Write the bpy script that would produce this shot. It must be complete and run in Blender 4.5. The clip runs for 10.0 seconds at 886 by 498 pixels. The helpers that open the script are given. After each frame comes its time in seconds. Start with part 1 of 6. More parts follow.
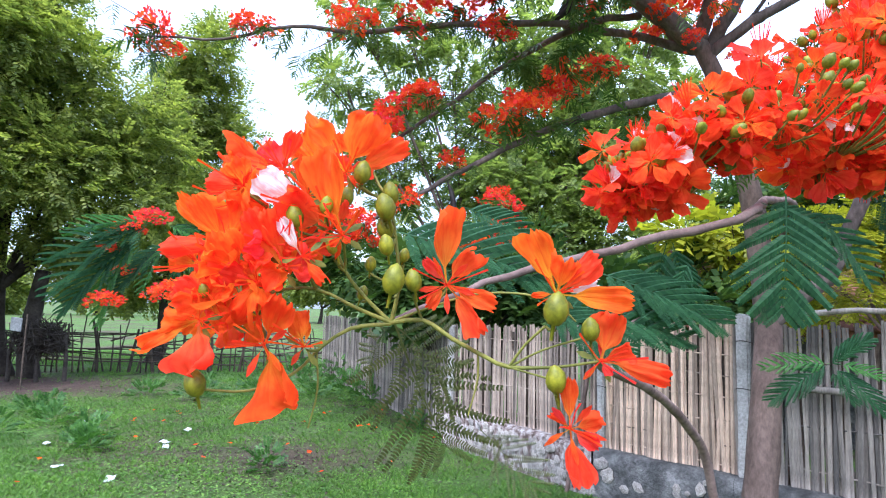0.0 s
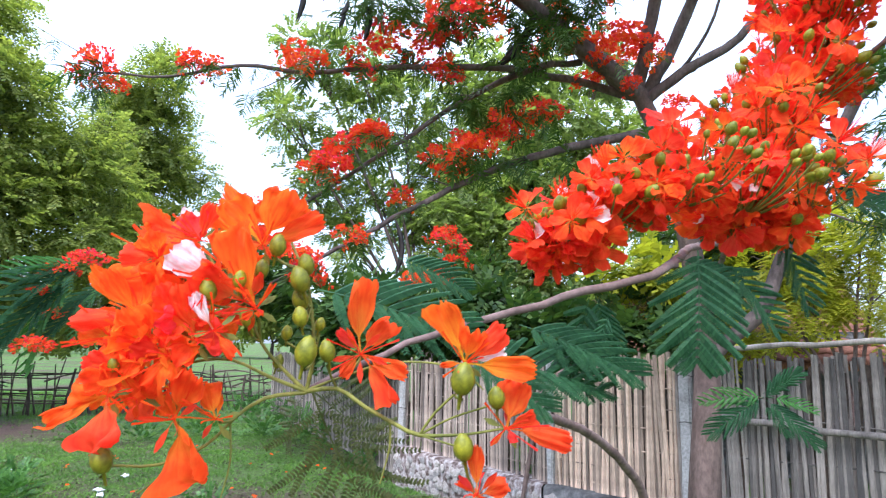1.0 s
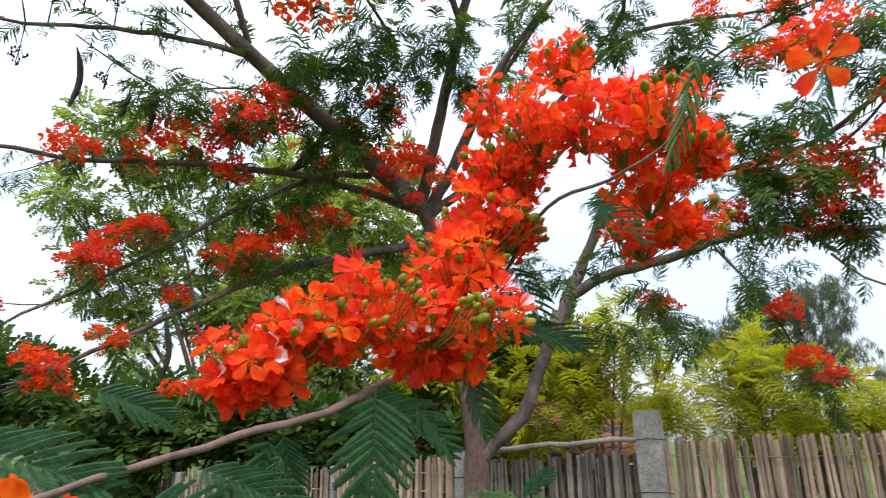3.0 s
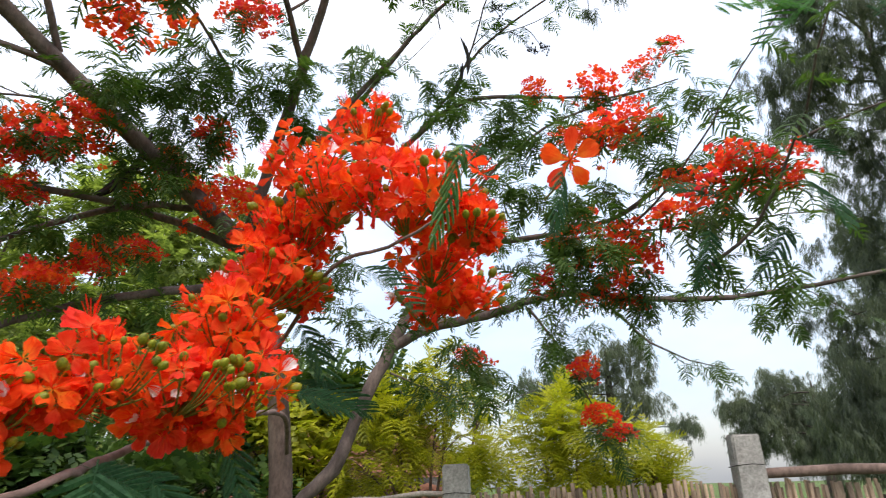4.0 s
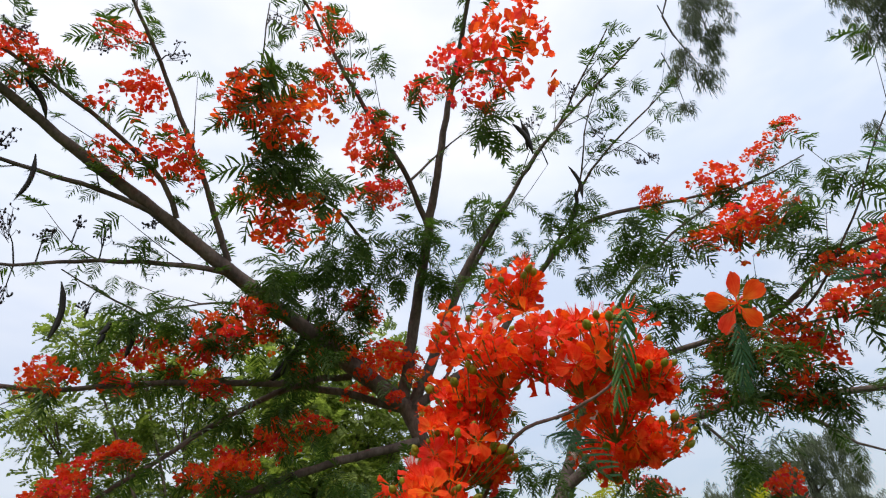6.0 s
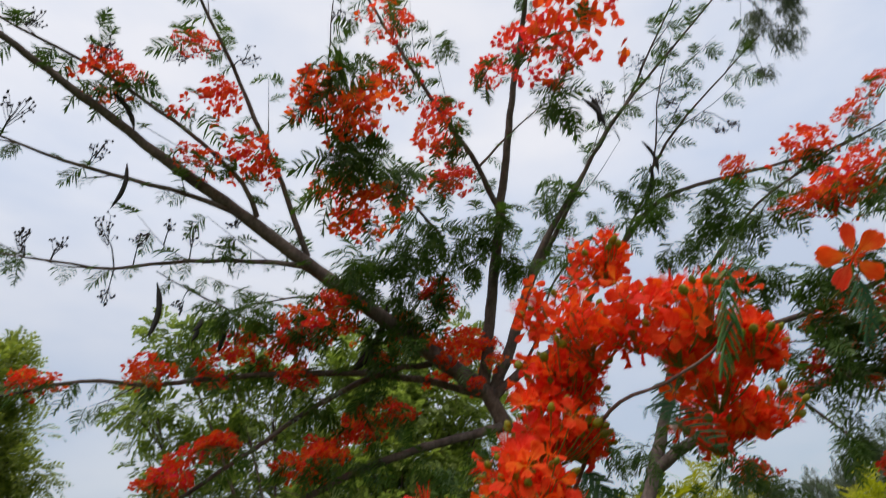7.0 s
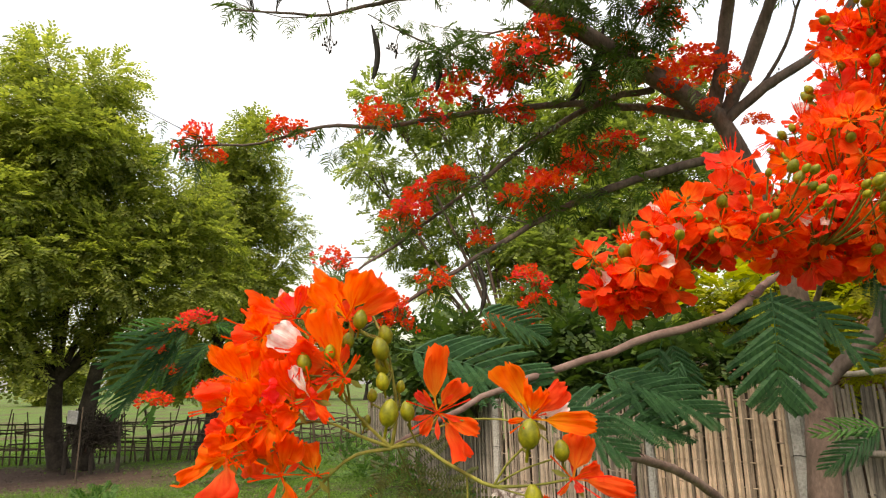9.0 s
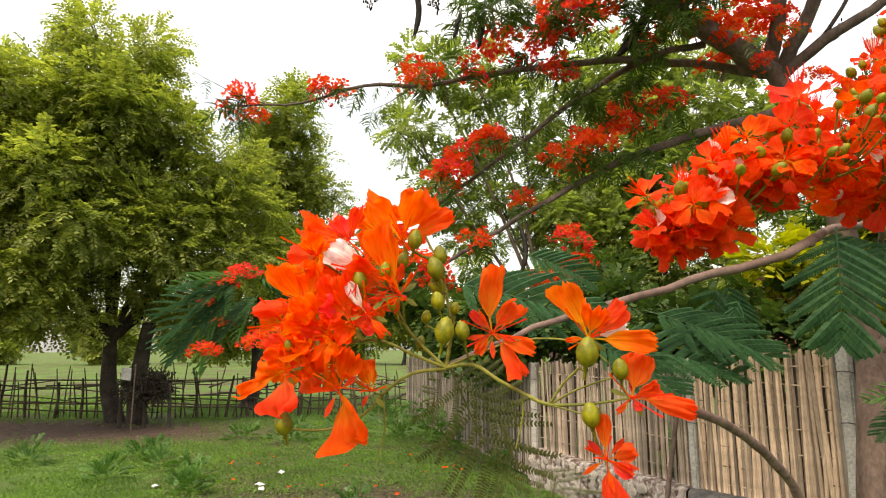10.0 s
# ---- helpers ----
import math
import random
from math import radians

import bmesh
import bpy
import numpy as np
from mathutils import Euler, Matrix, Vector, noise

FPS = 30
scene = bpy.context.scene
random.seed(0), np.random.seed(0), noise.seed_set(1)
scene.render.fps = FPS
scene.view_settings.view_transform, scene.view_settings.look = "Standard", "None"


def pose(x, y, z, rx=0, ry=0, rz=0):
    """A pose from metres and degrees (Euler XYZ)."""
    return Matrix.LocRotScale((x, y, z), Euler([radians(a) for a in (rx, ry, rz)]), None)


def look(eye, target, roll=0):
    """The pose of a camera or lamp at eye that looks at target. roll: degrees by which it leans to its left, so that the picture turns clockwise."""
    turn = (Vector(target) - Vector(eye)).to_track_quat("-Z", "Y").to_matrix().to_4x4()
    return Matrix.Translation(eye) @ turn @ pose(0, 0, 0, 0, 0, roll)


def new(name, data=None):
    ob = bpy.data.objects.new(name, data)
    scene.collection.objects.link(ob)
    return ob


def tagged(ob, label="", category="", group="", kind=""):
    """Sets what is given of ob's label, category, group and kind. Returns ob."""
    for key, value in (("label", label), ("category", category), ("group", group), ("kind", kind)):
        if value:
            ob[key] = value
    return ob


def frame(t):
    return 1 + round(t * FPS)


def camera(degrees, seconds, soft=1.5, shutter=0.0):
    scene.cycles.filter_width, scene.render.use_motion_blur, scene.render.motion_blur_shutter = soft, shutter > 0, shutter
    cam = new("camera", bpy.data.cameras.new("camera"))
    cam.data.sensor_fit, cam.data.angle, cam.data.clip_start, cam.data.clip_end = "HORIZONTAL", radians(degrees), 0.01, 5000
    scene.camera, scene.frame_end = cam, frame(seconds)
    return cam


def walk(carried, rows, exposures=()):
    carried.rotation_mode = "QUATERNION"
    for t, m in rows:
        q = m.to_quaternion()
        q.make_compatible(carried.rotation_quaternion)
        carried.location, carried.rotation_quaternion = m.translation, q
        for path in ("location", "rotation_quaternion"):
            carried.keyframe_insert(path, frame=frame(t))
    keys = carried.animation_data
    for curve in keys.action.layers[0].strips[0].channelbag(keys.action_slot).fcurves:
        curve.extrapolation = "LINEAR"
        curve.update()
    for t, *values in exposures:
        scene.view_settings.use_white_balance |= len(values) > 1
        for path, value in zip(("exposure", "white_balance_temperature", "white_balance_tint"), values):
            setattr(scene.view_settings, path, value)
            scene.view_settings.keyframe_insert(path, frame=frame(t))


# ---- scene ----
cam = camera(71.9, 10.0, soft=1.1, shutter=0.2)
PATH = [
    (0, (0.000, 0.000, 1.680), (0.000, 1.990, 1.882), 1.60),
    (0.5, (0.002, 0.007, 1.682), (0.063, 1.994, 1.906), 2.07),
    (1, (0.042, -0.032, 1.718), (0.188, 1.939, 2.029), 0.98),
    (1.5, (0.103, -0.078, 1.736), (0.392, 1.863, 2.126), 0.31),
    (2, (0.158, -0.105, 1.752), (0.554, 1.800, 2.213), -0.47),
    (2.2, (0.179, -0.122, 1.763), (0.624, 1.764, 2.256), -0.79),
    (3.3, (0.305, -0.206, 1.800), (1.135, 1.495, 2.446), -0.80),
    (3.5, (0.339, -0.219, 1.811), (1.262, 1.424, 2.481), -0.87),
    (4, (0.414, -0.264, 1.837), (1.531, 1.227, 2.565), -1.63),
    (4.5, (0.456, -0.292, 1.856), (1.657, 1.107, 2.633), -2.53),
    (5, (0.413, -0.305, 1.886), (1.496, 1.136, 2.752), -4.13),
    (5.5, (0.341, -0.314, 1.901), (1.188, 1.187, 2.915), -6.68),
    (5.7, (0.306, -0.343, 1.912), (1.071, 1.174, 2.966), -6.71),
    (6.8, (0.252, -0.347, 1.913), (0.799, 1.159, 3.110), -6.65),
    (7, (0.244, -0.299, 1.887), (0.721, 1.299, 2.991), -5.49),
    (7.5, (0.183, -0.219, 1.820), (0.433, 1.565, 2.690), -3.77),
    (8, (0.135, -0.156, 1.778), (0.245, 1.729, 2.439), -2.86),
    (8.5, (0.075, -0.109, 1.755), (0.064, 1.822, 2.273), -2.24),
    (9, (0.067, -0.118, 1.744), (-0.064, 1.833, 2.167), -1.24),
    (9.5, (0.051, -0.089, 1.690), (-0.155, 1.867, 2.055), -0.44),
    (10, (0.043, -0.099, 1.689), (-0.214, 1.858, 2.011), -0.23),
]
EXPOSURES = [(0.0, 0.6, 5300, 15), (1.0, 0.55, 5400, 15), (2.0, 0.2, 5700, 14), (3.5, -0.13, 6500, 12), (4.5, -0.25, 6500, 12), (5.5, -0.48, 6500, 12), (7.0, -1.0, 6600, 12),
             (7.5, -0.8, 6700, 12), (8.0, -0.64, 7500, 12), (8.7, -0.15, 8200, 12), (9.5, 0.12, 8200, 10), (10.0, 0.12, 8200, 10)]
walk(cam, [(t, look(eye, target, roll)) for t, eye, target, roll in PATH], EXPOSURES)

SKY_STRENGTH, CLOUD_LOW, CLOUD_HIGH = 1.35, 0.48, 1.20
SUN_UP, SUN_TURN, SUN_ENERGY = 58.0, 205.0, 2.9


# ---------------------------------------------------------------- world and sun
def build_world():
    world = bpy.data.worlds.new("overcast_sky")
    scene.world = world
    world.use_nodes = True
    nt = world.node_tree
    n, l = nt.nodes, nt.links
    n.clear()
    out = n.new("ShaderNodeOutputWorld")
    bg = n.new("ShaderNodeBackground")
    bg.inputs["Strength"].default_value = SKY_STRENGTH
    sky = n.new("ShaderNodeTexSky")
    sky.sky_type = 'NISHITA'
    sky.sun_disc = False
    sky.sun_elevation, sky.sun_rotation = radians(SUN_UP), radians(SUN_TURN)
    sky.air_density, sky.dust_density = 1.2, 3.0
    co = n.new("ShaderNodeTexCoord")
    mp = n.new("ShaderNodeMapping")
    mp.inputs["Scale"].default_value = (1.0, 1.0, 2.6)
    no = n.new("ShaderNodeTexNoise")
    no.inputs["Scale"].default_value, no.inputs["Detail"].default_value = 2.2, 5.0
    no.inputs["Roughness"].default_value = 0.55
    ramp = n.new("ShaderNodeValToRGB")
    ramp.color_ramp.elements[0].position, ramp.color_ramp.elements[1].position = 0.36, 0.66
    ramp.color_ramp.elements[0].color = (0.70, 0.77, 0.88, 1)
    ramp.color_ramp.elements[1].color = (1.0, 0.995, 0.99, 1)
    # a cloud layer over the clear sky: brighter towards the zenith
    sep = n.new("ShaderNodeSeparateXYZ")
    rng = n.new("ShaderNodeMapRange")
    rng.inputs["From Min"].default_value, rng.inputs["From Max"].default_value = 0.0, 0.6
    rng.inputs["To Min"].default_value, rng.inputs["To Max"].default_value = CLOUD_LOW, CLOUD_HIGH
    mul = n.new("ShaderNodeVectorMath")
    mul.operation = 'SCALE'
    mix = n.new("ShaderNodeMix")
    mix.data_type = 'RGBA'
    mix.inputs["Factor"].default_value = 0.9
    l.new(co.outputs["Generated"], mp.inputs["Vector"])
    l.new(mp.outputs[0], no.inputs["Vector"])
    l.new(no.outputs["Fac"], ramp.inputs[0])
    l.new(co.outputs["Generated"], sep.inputs[0])
    l.new(sep.outputs["Z"], rng.inputs["Value"])
    l.new(ramp.outputs[0], mul.inputs[0])
    l.new(rng.outputs[0], mul.inputs["Scale"])
    l.new(sky.outputs[0], mix.inputs["A"])
    l.new(mul.outputs[0], mix.inputs["B"])
    l.new(mix.outputs["Result"], bg.inputs["Color"])
    l.new(bg.outputs[0], out.inputs[0])
    sun = new("sun", bpy.data.lights.new("sun", 'SUN'))
    sun.data.energy, sun.data.angle, sun.data.color = SUN_ENERGY, radians(22), (1.0, 0.96, 0.9)
    az = radians(SUN_TURN)
    up = radians(SUN_UP)
    to_sun = Vector((math.sin(az) * math.cos(up), math.cos(az) * math.cos(up), math.sin(up)))
    sun.matrix_basis = look((0, 0, 30), Vector((0, 0, 30)) - to_sun)


build_world()


# ---------------------------------------------------------------- materials
def node_mat(name, rough=0.8, spec=0.3):
    m = bpy.data.materials.new(name)
    m.use_nodes = True
    b = m.node_tree.nodes["Principled BSDF"]
    b.inputs["Roughness"].default_value = rough
    b.inputs["Specular IOR Level"].default_value = spec
    return m, m.node_tree.nodes, m.node_tree.links, b


def noise_node(n, l, scale, detail=4.0, stretch=None, rough=0.55):
    co = n.new("ShaderNodeTexCoord")
    no = n.new("ShaderNodeTexNoise")
    no.inputs["Scale"].default_value, no.inputs["Detail"].default_value = scale, detail
    no.inputs["Roughness"].default_value = rough
    if stretch:
        mp = n.new("ShaderNodeMapping")
        mp.inputs["Scale"].default_value = stretch
        l.new(co.outputs["Object"], mp.inputs["Vector"])
        l.new(mp.outputs[0], no.inputs["Vector"])
    else:
        l.new(co.outputs["Object"], no.inputs["Vector"])
    return no


def ramp_node(n, l, src, stops):
    r = n.new("ShaderNodeValToRGB")
    e = r.color_ramp.elements
    while len(e) < len(stops):
        e.new(0.5)
    for k, (pos, col) in enumerate(stops):
        e[k].position, e[k].color = pos, (*col, 1)
    l.new(src, r.inputs[0])
    return r


def mix_node(n, l, fac, a, b, mode='MIX'):
    m = n.new("ShaderNodeMix")
    m.data_type, m.blend_type = 'RGBA', mode
    for sock, val in (("Factor", fac), ("A", a), ("B", b)):
        if isinstance(val, (int, float)):
            m.inputs[sock].default_value = val
        elif isinstance(val, tuple):
            m.inputs[sock].default_value = (*val, 1)
        else:
            l.new(val, m.inputs[sock])
    return m.outputs["Result"]


def add_bump(n, l, b, src, strength, distance):
    bp = n.new("ShaderNodeBump")
    bp.inputs["Strength"].default_value, bp.inputs["Distance"].default_value = strength, distance
    l.new(src, bp.inputs["Height"])
    l.new(bp.outputs[0], b.inputs["Normal"])


def surface(name, scale, stops, rough=0.85, bump=0.4, depth=0.01, fine=8.0, stretch=None, spec=0.25, vary=0.0):
    """Two scales of noise: a coarse one for stains, a fine one for grain and relief."""
    m, n, l, b = node_mat(name, rough, spec)
    big = noise_node(n, l, scale, 5.0, stretch)
    small = noise_node(n, l, scale * fine, 4.0, stretch, 0.65)
    col = ramp_node(n, l, big.outputs["Fac"], stops).outputs[0]
    grain = ramp_node(n, l, small.outputs["Fac"], [(0.3, (0.62, 0.62, 0.62)), (0.7, (1.25, 1.25, 1.25))]).outputs[0]
    col = mix_node(n, l, 1.0, col, grain, 'MULTIPLY')
    if vary:
        info = n.new("ShaderNodeObjectInfo")
        tint = ramp_node(n, l, info.outputs["Random"], [(0.0, (1 - vary, 1 - vary, 1 - vary)), (1.0, (1 + vary * .6, 1 + vary * .5, 1 + vary * .35))]).outputs[0]
        col = mix_node(n, l, 1.0, col, tint, 'MULTIPLY')
    l.new(col, b.inputs["Base Color"])
    add_bump(n, l, b, small.outputs["Fac"], bump, depth)
    return m


def leafy(name, dark, light, through_light=0.35, rough=0.5, spec=0.35, gain=1.25):
    """Leaf: colour varies leaflet by leaflet and in drifts over the crown; light shines through."""
    m, n, l, b = node_mat(name, rough, spec)
    geo = n.new("ShaderNodeNewGeometry")
    drift = noise_node(n, l, 1.1, 3.0)
    a = ramp_node(n, l, geo.outputs["Random Per Island"], [(0.0, dark), (1.0, light)]).outputs[0]
    c = ramp_node(n, l, drift.outputs["Fac"], [(0.3, (0.7, 0.72, 0.75)), (0.7, (1.25, 1.2, 1.0))]).outputs[0]
    col = mix_node(n, l, 1.0, a, c, 'MULTIPLY')
    l.new(col, b.inputs["Base Color"])
    tr = n.new("ShaderNodeBsdfTranslucent")
    bright = mix_node(n, l, 1.0, col, (gain * 1.1, gain * 1.2, gain * 0.6), 'MULTIPLY')
    l.new(bright, tr.inputs["Color"])
    mx = n.new("ShaderNodeMixShader")
    mx.inputs[0].default_value = through_light
    l.new(b.outputs[0], mx.inputs[1])
    l.new(tr.outputs[0], mx.inputs[2])
    l.new(mx.outputs[0], n["Material Output"].inputs["Surface"])
    return m


def petal_mat(name, base, tip, vein, through_light=0.4, rim=(0.98, 0.135, 0.025), vary=True):
    """Petal: pale throat to deep blade along its length, with darker veins; UV x runs across, y along."""
    m, n, l, b = node_mat(name, 0.6, 0.12)
    uv = n.new("ShaderNodeUVMap")
    sep = n.new("ShaderNodeSeparateXYZ")
    l.new(uv.outputs[0], sep.inputs[0])
    mid = tuple(.7 * p + .3 * q for p, q in zip(tip, base))
    along = ramp_node(n, l, sep.outputs["Y"], [(0.14, base), (0.42, mid), (0.74, tip)]).outputs[0]
    mp = n.new("ShaderNodeMapping")
    mp.inputs["Scale"].default_value = (13.0, 1.2, 1.0)
    no = n.new("ShaderNodeTexNoise")
    no.inputs["Scale"].default_value, no.inputs["Detail"].default_value = 1.0, 3.0
    l.new(uv.outputs[0], mp.inputs["Vector"])
    l.new(mp.outputs[0], no.inputs["Vector"])
    vr = ramp_node(n, l, no.outputs["Fac"], [(0.50, (0, 0, 0)), (0.68, (0.55, 0.55, 0.55))]).outputs[0]
    att = n.new("ShaderNodeAttribute")
    att.attribute_name = "rim"
    along = mix_node(n, l, att.outputs["Fac"], along, rim)
    col = mix_node(n, l, vr, along, vein)
    mp2 = n.new("ShaderNodeMapping")
    mp2.inputs["Scale"].default_value = (5.0, 3.2, 1.0)
    blot = n.new("ShaderNodeTexNoise")
    blot.inputs["Scale"].default_value, blot.inputs["Detail"].default_value = 1.0, 6.0
    l.new(uv.outputs[0], mp2.inputs["Vector"])
    l.new(mp2.outputs[0], blot.inputs["Vector"])
    mottle = ramp_node(n, l, blot.outputs["Fac"], [(0.3, (0.94, 0.62, 0.7)), (0.5, (1.0, 1.0, 1.0)), (0.72, (1.02, 1.4, 1.5))]).outputs[0]
    col = mix_node(n, l, 1.0, col, mottle, 'MULTIPLY')
    geo = n.new("ShaderNodeNewGeometry")
    tint = ramp_node(n, l, geo.outputs["Random Per Island"], [(0.0, (0.96, 0.66, 2.8)), (0.22, (1.0, 0.82, 1.6)), (0.5, (1.0, 1.0, 1.0)), (0.75, (1.0, 1.2, 0.9)), (1.0, (1.03, 1.75, 1.0))]).outputs[0]
    if vary:
        col = mix_node(n, l, 1.0, col, tint, 'MULTIPLY')
        info = n.new("ShaderNodeObjectInfo")
        whole = ramp_node(n, l, info.outputs["Random"], [(0.0, (0.97, 0.70, 1.6)), (0.35, (1.0, 0.94, 1.0)), (0.65, (1.0, 1.05, 0.8)), (1.0, (1.02, 1.45, 0.9))]).outputs[0]
        col = mix_node(n, l, 1.0, col, whole, 'MULTIPLY')
    l.new(col, b.inputs["Base Color"])
    add_bump(n, l, b, blot.outputs["Fac"], 0.9, 0.004)
    tr = n.new("ShaderNodeBsdfTranslucent")
    l.new(col, tr.inputs["Color"])
    mx = n.new("ShaderNodeMixShader")
    mx.inputs[0].default_value = through_light
    l.new(b.outputs[0], mx.inputs[1])
    l.new(tr.outputs[0], mx.inputs[2])
    l.new(mx.outputs[0], n["Material Output"].inputs["Surface"])
    return m


LIMB_BARK = surface("bark_dark_brown", 6.0, [(0.3, (0.075, 0.056, 0.050)), (0.7, (0.20, 0.150, 0.132))], 0.9, 0.7, 0.01, 6, (1, 1, 0.45))
BARK = surface("bark_grey_brown", 6.0, [(0.3, (0.085, 0.057, 0.046)), (0.7, (0.205, 0.142, 0.118))], 0.9, 0.7, 0.01, 6, (1, 1, 0.45))
BARK_PALE = surface("bark_pale_pinkish", 9.0, [(0.3, (0.12, 0.076, 0.064)), (0.7, (0.25, 0.172, 0.148))], 0.85, 0.5, 0.004, 6)
BARK_DARK = surface("bark_dark", 4.0, [(0.3, (0.024, 0.019, 0.015)), (0.7, (0.080, 0.064, 0.052))], 0.9, 0.6, 0.01, 6)
TWIG_GREEN = surface("green_twig", 20.0, [(0.3, (0.12, 0.13, 0.02)), (0.7, (0.27, 0.25, 0.05))], 0.6, 0.2, 0.001, 5)
PETAL = petal_mat("petal_scarlet", (0.97, 0.30, 0.03), (0.98, 0.090, 0.011), (0.90, 0.038, 0.008), 0.56)
PETAL_FAR = petal_mat("petal_crimson", (0.97, 0.24, 0.05), (0.97, 0.080, 0.020), (0.85, 0.032, 0.012), 0.62)
PETAL_WHITE = petal_mat("petal_white_streaked", (0.85, 0.55, 0.30), (0.88, 0.80, 0.78), (0.80, 0.14, 0.12), 0.4, (0.9, 0.66, 0.62), False)
BUD = surface("bud_green", 30.0, [(0.3, (0.13, 0.15, 0.006)), (0.7, (0.31, 0.29, 0.012))], 0.5, 0.15, 0.001, 4, None, 0.35, 0.3)
LEAF = leafy("poinciana_leaf", (0.036, 0.078, 0.018), (0.092, 0.155, 0.038), 0.38, 0.5, 0.35, 1.25)
LEAF_NEAR = leafy("poinciana_leaf_near", (0.020, 0.068, 0.029), (0.042, 0.116, 0.050), 0.24, 0.6, 0.2)
LEAF_OLD = leafy("poinciana_leaf_old", (0.055, 0.068, 0.022), (0.12, 0.125, 0.045), 0.3)
LEAF_YOUNG = leafy("poinciana_leaf_young", (0.05, 0.16, 0.04), (0.10, 0.26, 0.06), 0.3)
LEAF_NEEM = leafy("shade_tree_leaf", (0.125, 0.17, 0.05), (0.37, 0.395, 0.105), 0.54)
LEAF_FRESH = leafy("fresh_green_leaf", (0.12, 0.17, 0.055), (0.34, 0.40, 0.125), 0.52)
LEAF_YELLOW = leafy("yellow_green_leaf", (0.22, 0.255, 0.018), (0.50, 0.47, 0.03), 0.44)
LEAF_SHRUB = leafy("dark_shrub_leaf", (0.03, 0.07, 0.02), (0.09, 0.15, 0.03), 0.25)
NEEDLE = leafy("casuarina_needle", (0.06, 0.08, 0.06), (0.16, 0.19, 0.135), 0.35)
GRASS = leafy("grass_blade", (0.055, 0.14, 0.022), (0.17, 0.30, 0.05), 0.3)
WEED = leafy("weed_leaf", (0.035, 0.10, 0.022), (0.10, 0.21, 0.05), 0.3)
POD = surface("pod_black_brown", 12.0, [(0.3, (0.012, 0.010, 0.010)), (0.7, (0.05, 0.04, 0.035))], 0.6, 0.3, 0.002, 5)
BAMBOO = surface("bamboo_weathered", 3.0, [(0.3, (0.39, 0.28, 0.21)), (0.7, (0.70, 0.545, 0.43))], 0.7, 0.4, 0.002, 10, (2.5, 2.5, 0.5), 0.25, 0.62)
BAMBOO_GREY = surface("bamboo_grey", 3.0, [(0.3, (0.14, 0.125, 0.115)), (0.7, (0.38, 0.34, 0.31))], 0.8, 0.4, 0.002, 10, (2.5, 2.5, 0.5), 0.2, 0.62)
BAMBOO_ASH = surface("bamboo_ash", 3.0, [(0.3, (0.20, 0.155, 0.13)), (0.7, (0.52, 0.43, 0.37))], 0.75, 0.4, 0.002, 10, (2.5, 2.5, 0.5), 0.2, 0.62)
CONCRETE = surface("concrete_post", 5.0, [(0.3, (0.24, 0.225, 0.21)), (0.7, (0.47, 0.445, 0.42))], 0.9, 0.5, 0.004, 9)
STONE = surface("rubble_stone", 4.0, [(0.3, (0.24, 0.21, 0.19)), (0.7, (0.55, 0.51, 0.48))], 0.9, 0.7, 0.01, 6, None, 0.2, 0.35)
MORTAR = surface("old_plaster", 5.0, [(0.34, (0.05, 0.05, 0.048)), (0.52, (0.12, 0.117, 0.112)), (0.74, (0.27, 0.262, 0.25))], 0.95, 1.0, 0.02, 7)
PLASTER_PALE = surface("pale_pebbly_plaster", 16.0, [(0.38, (0.09, 0.062, 0.052)), (0.50, (0.25, 0.20, 0.18)), (0.66, (0.48, 0.45, 0.43))], 0.95, 0.8, 0.015, 5)
ROOF = surface("roof_tile_red", 3.0, [(0.3, (0.16, 0.07, 0.045)), (0.7, (0.33, 0.15, 0.10))], 0.85, 0.4, 0.005, 8, None, 0.2, 0.3)
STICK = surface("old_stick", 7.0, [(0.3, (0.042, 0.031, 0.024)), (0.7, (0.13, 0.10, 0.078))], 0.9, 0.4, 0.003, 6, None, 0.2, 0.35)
BOARD = surface("grey_board", 4.0, [(0.3, (0.20, 0.20, 0.21)), (0.7, (0.36, 0.36, 0.36))], 0.8, 0.3, 0.003, 8)
PAPER = surface("white_litter", 30.0, [(0.3, (0.40, 0.42, 0.45)), (0.7, (0.68, 0.68, 0.68))], 0.7, 0.2, 0.002, 4)


def ground_mat():
    m, n, l, b = node_mat("grassy_earth", 0.95, 0.15)
    big = noise_node(n, l, 0.35, 5.0)
    mid = noise_node(n, l, 3.6, 10.0, None, 0.78)
    fine = noise_node(n, l, 45.0, 4.0, None, 0.7)
    grass = ramp_node(n, l, mid.outputs["Fac"], [(0.3, (0.055, 0.115, 0.024)), (0.7, (0.14, 0.225, 0.055))]).outputs[0]
    soil = ramp_node(n, l, mid.outputs["Fac"], [(0.3, (0.060, 0.037, 0.028)), (0.7, (0.15, 0.10, 0.08))]).outputs[0]
    patch = ramp_node(n, l, big.outputs["Fac"], [(0.46, (0, 0, 0)), (0.62, (0.85, 0.85, 0.85))]).outputs[0]
    att = n.new("ShaderNodeAttribute")
    att.attribute_name = "bare"
    worn = mix_node(n, l, 1.0, patch, att.outputs["Color"], 'LIGHTEN')
    col = mix_node(n, l, worn, grass, soil)
    grain = ramp_node(n, l, fine.outputs["Fac"], [(0.3, (0.6, 0.6, 0.6)), (0.7, (1.3, 1.3, 1.3))]).outputs[0]
    col = mix_node(n, l, 1.0, col, grain, 'MULTIPLY')
    l.new(col, b.inputs["Base Color"])
    add_bump(n, l, b, fine.outputs["Fac"], 1.0, 0.04)
    return m


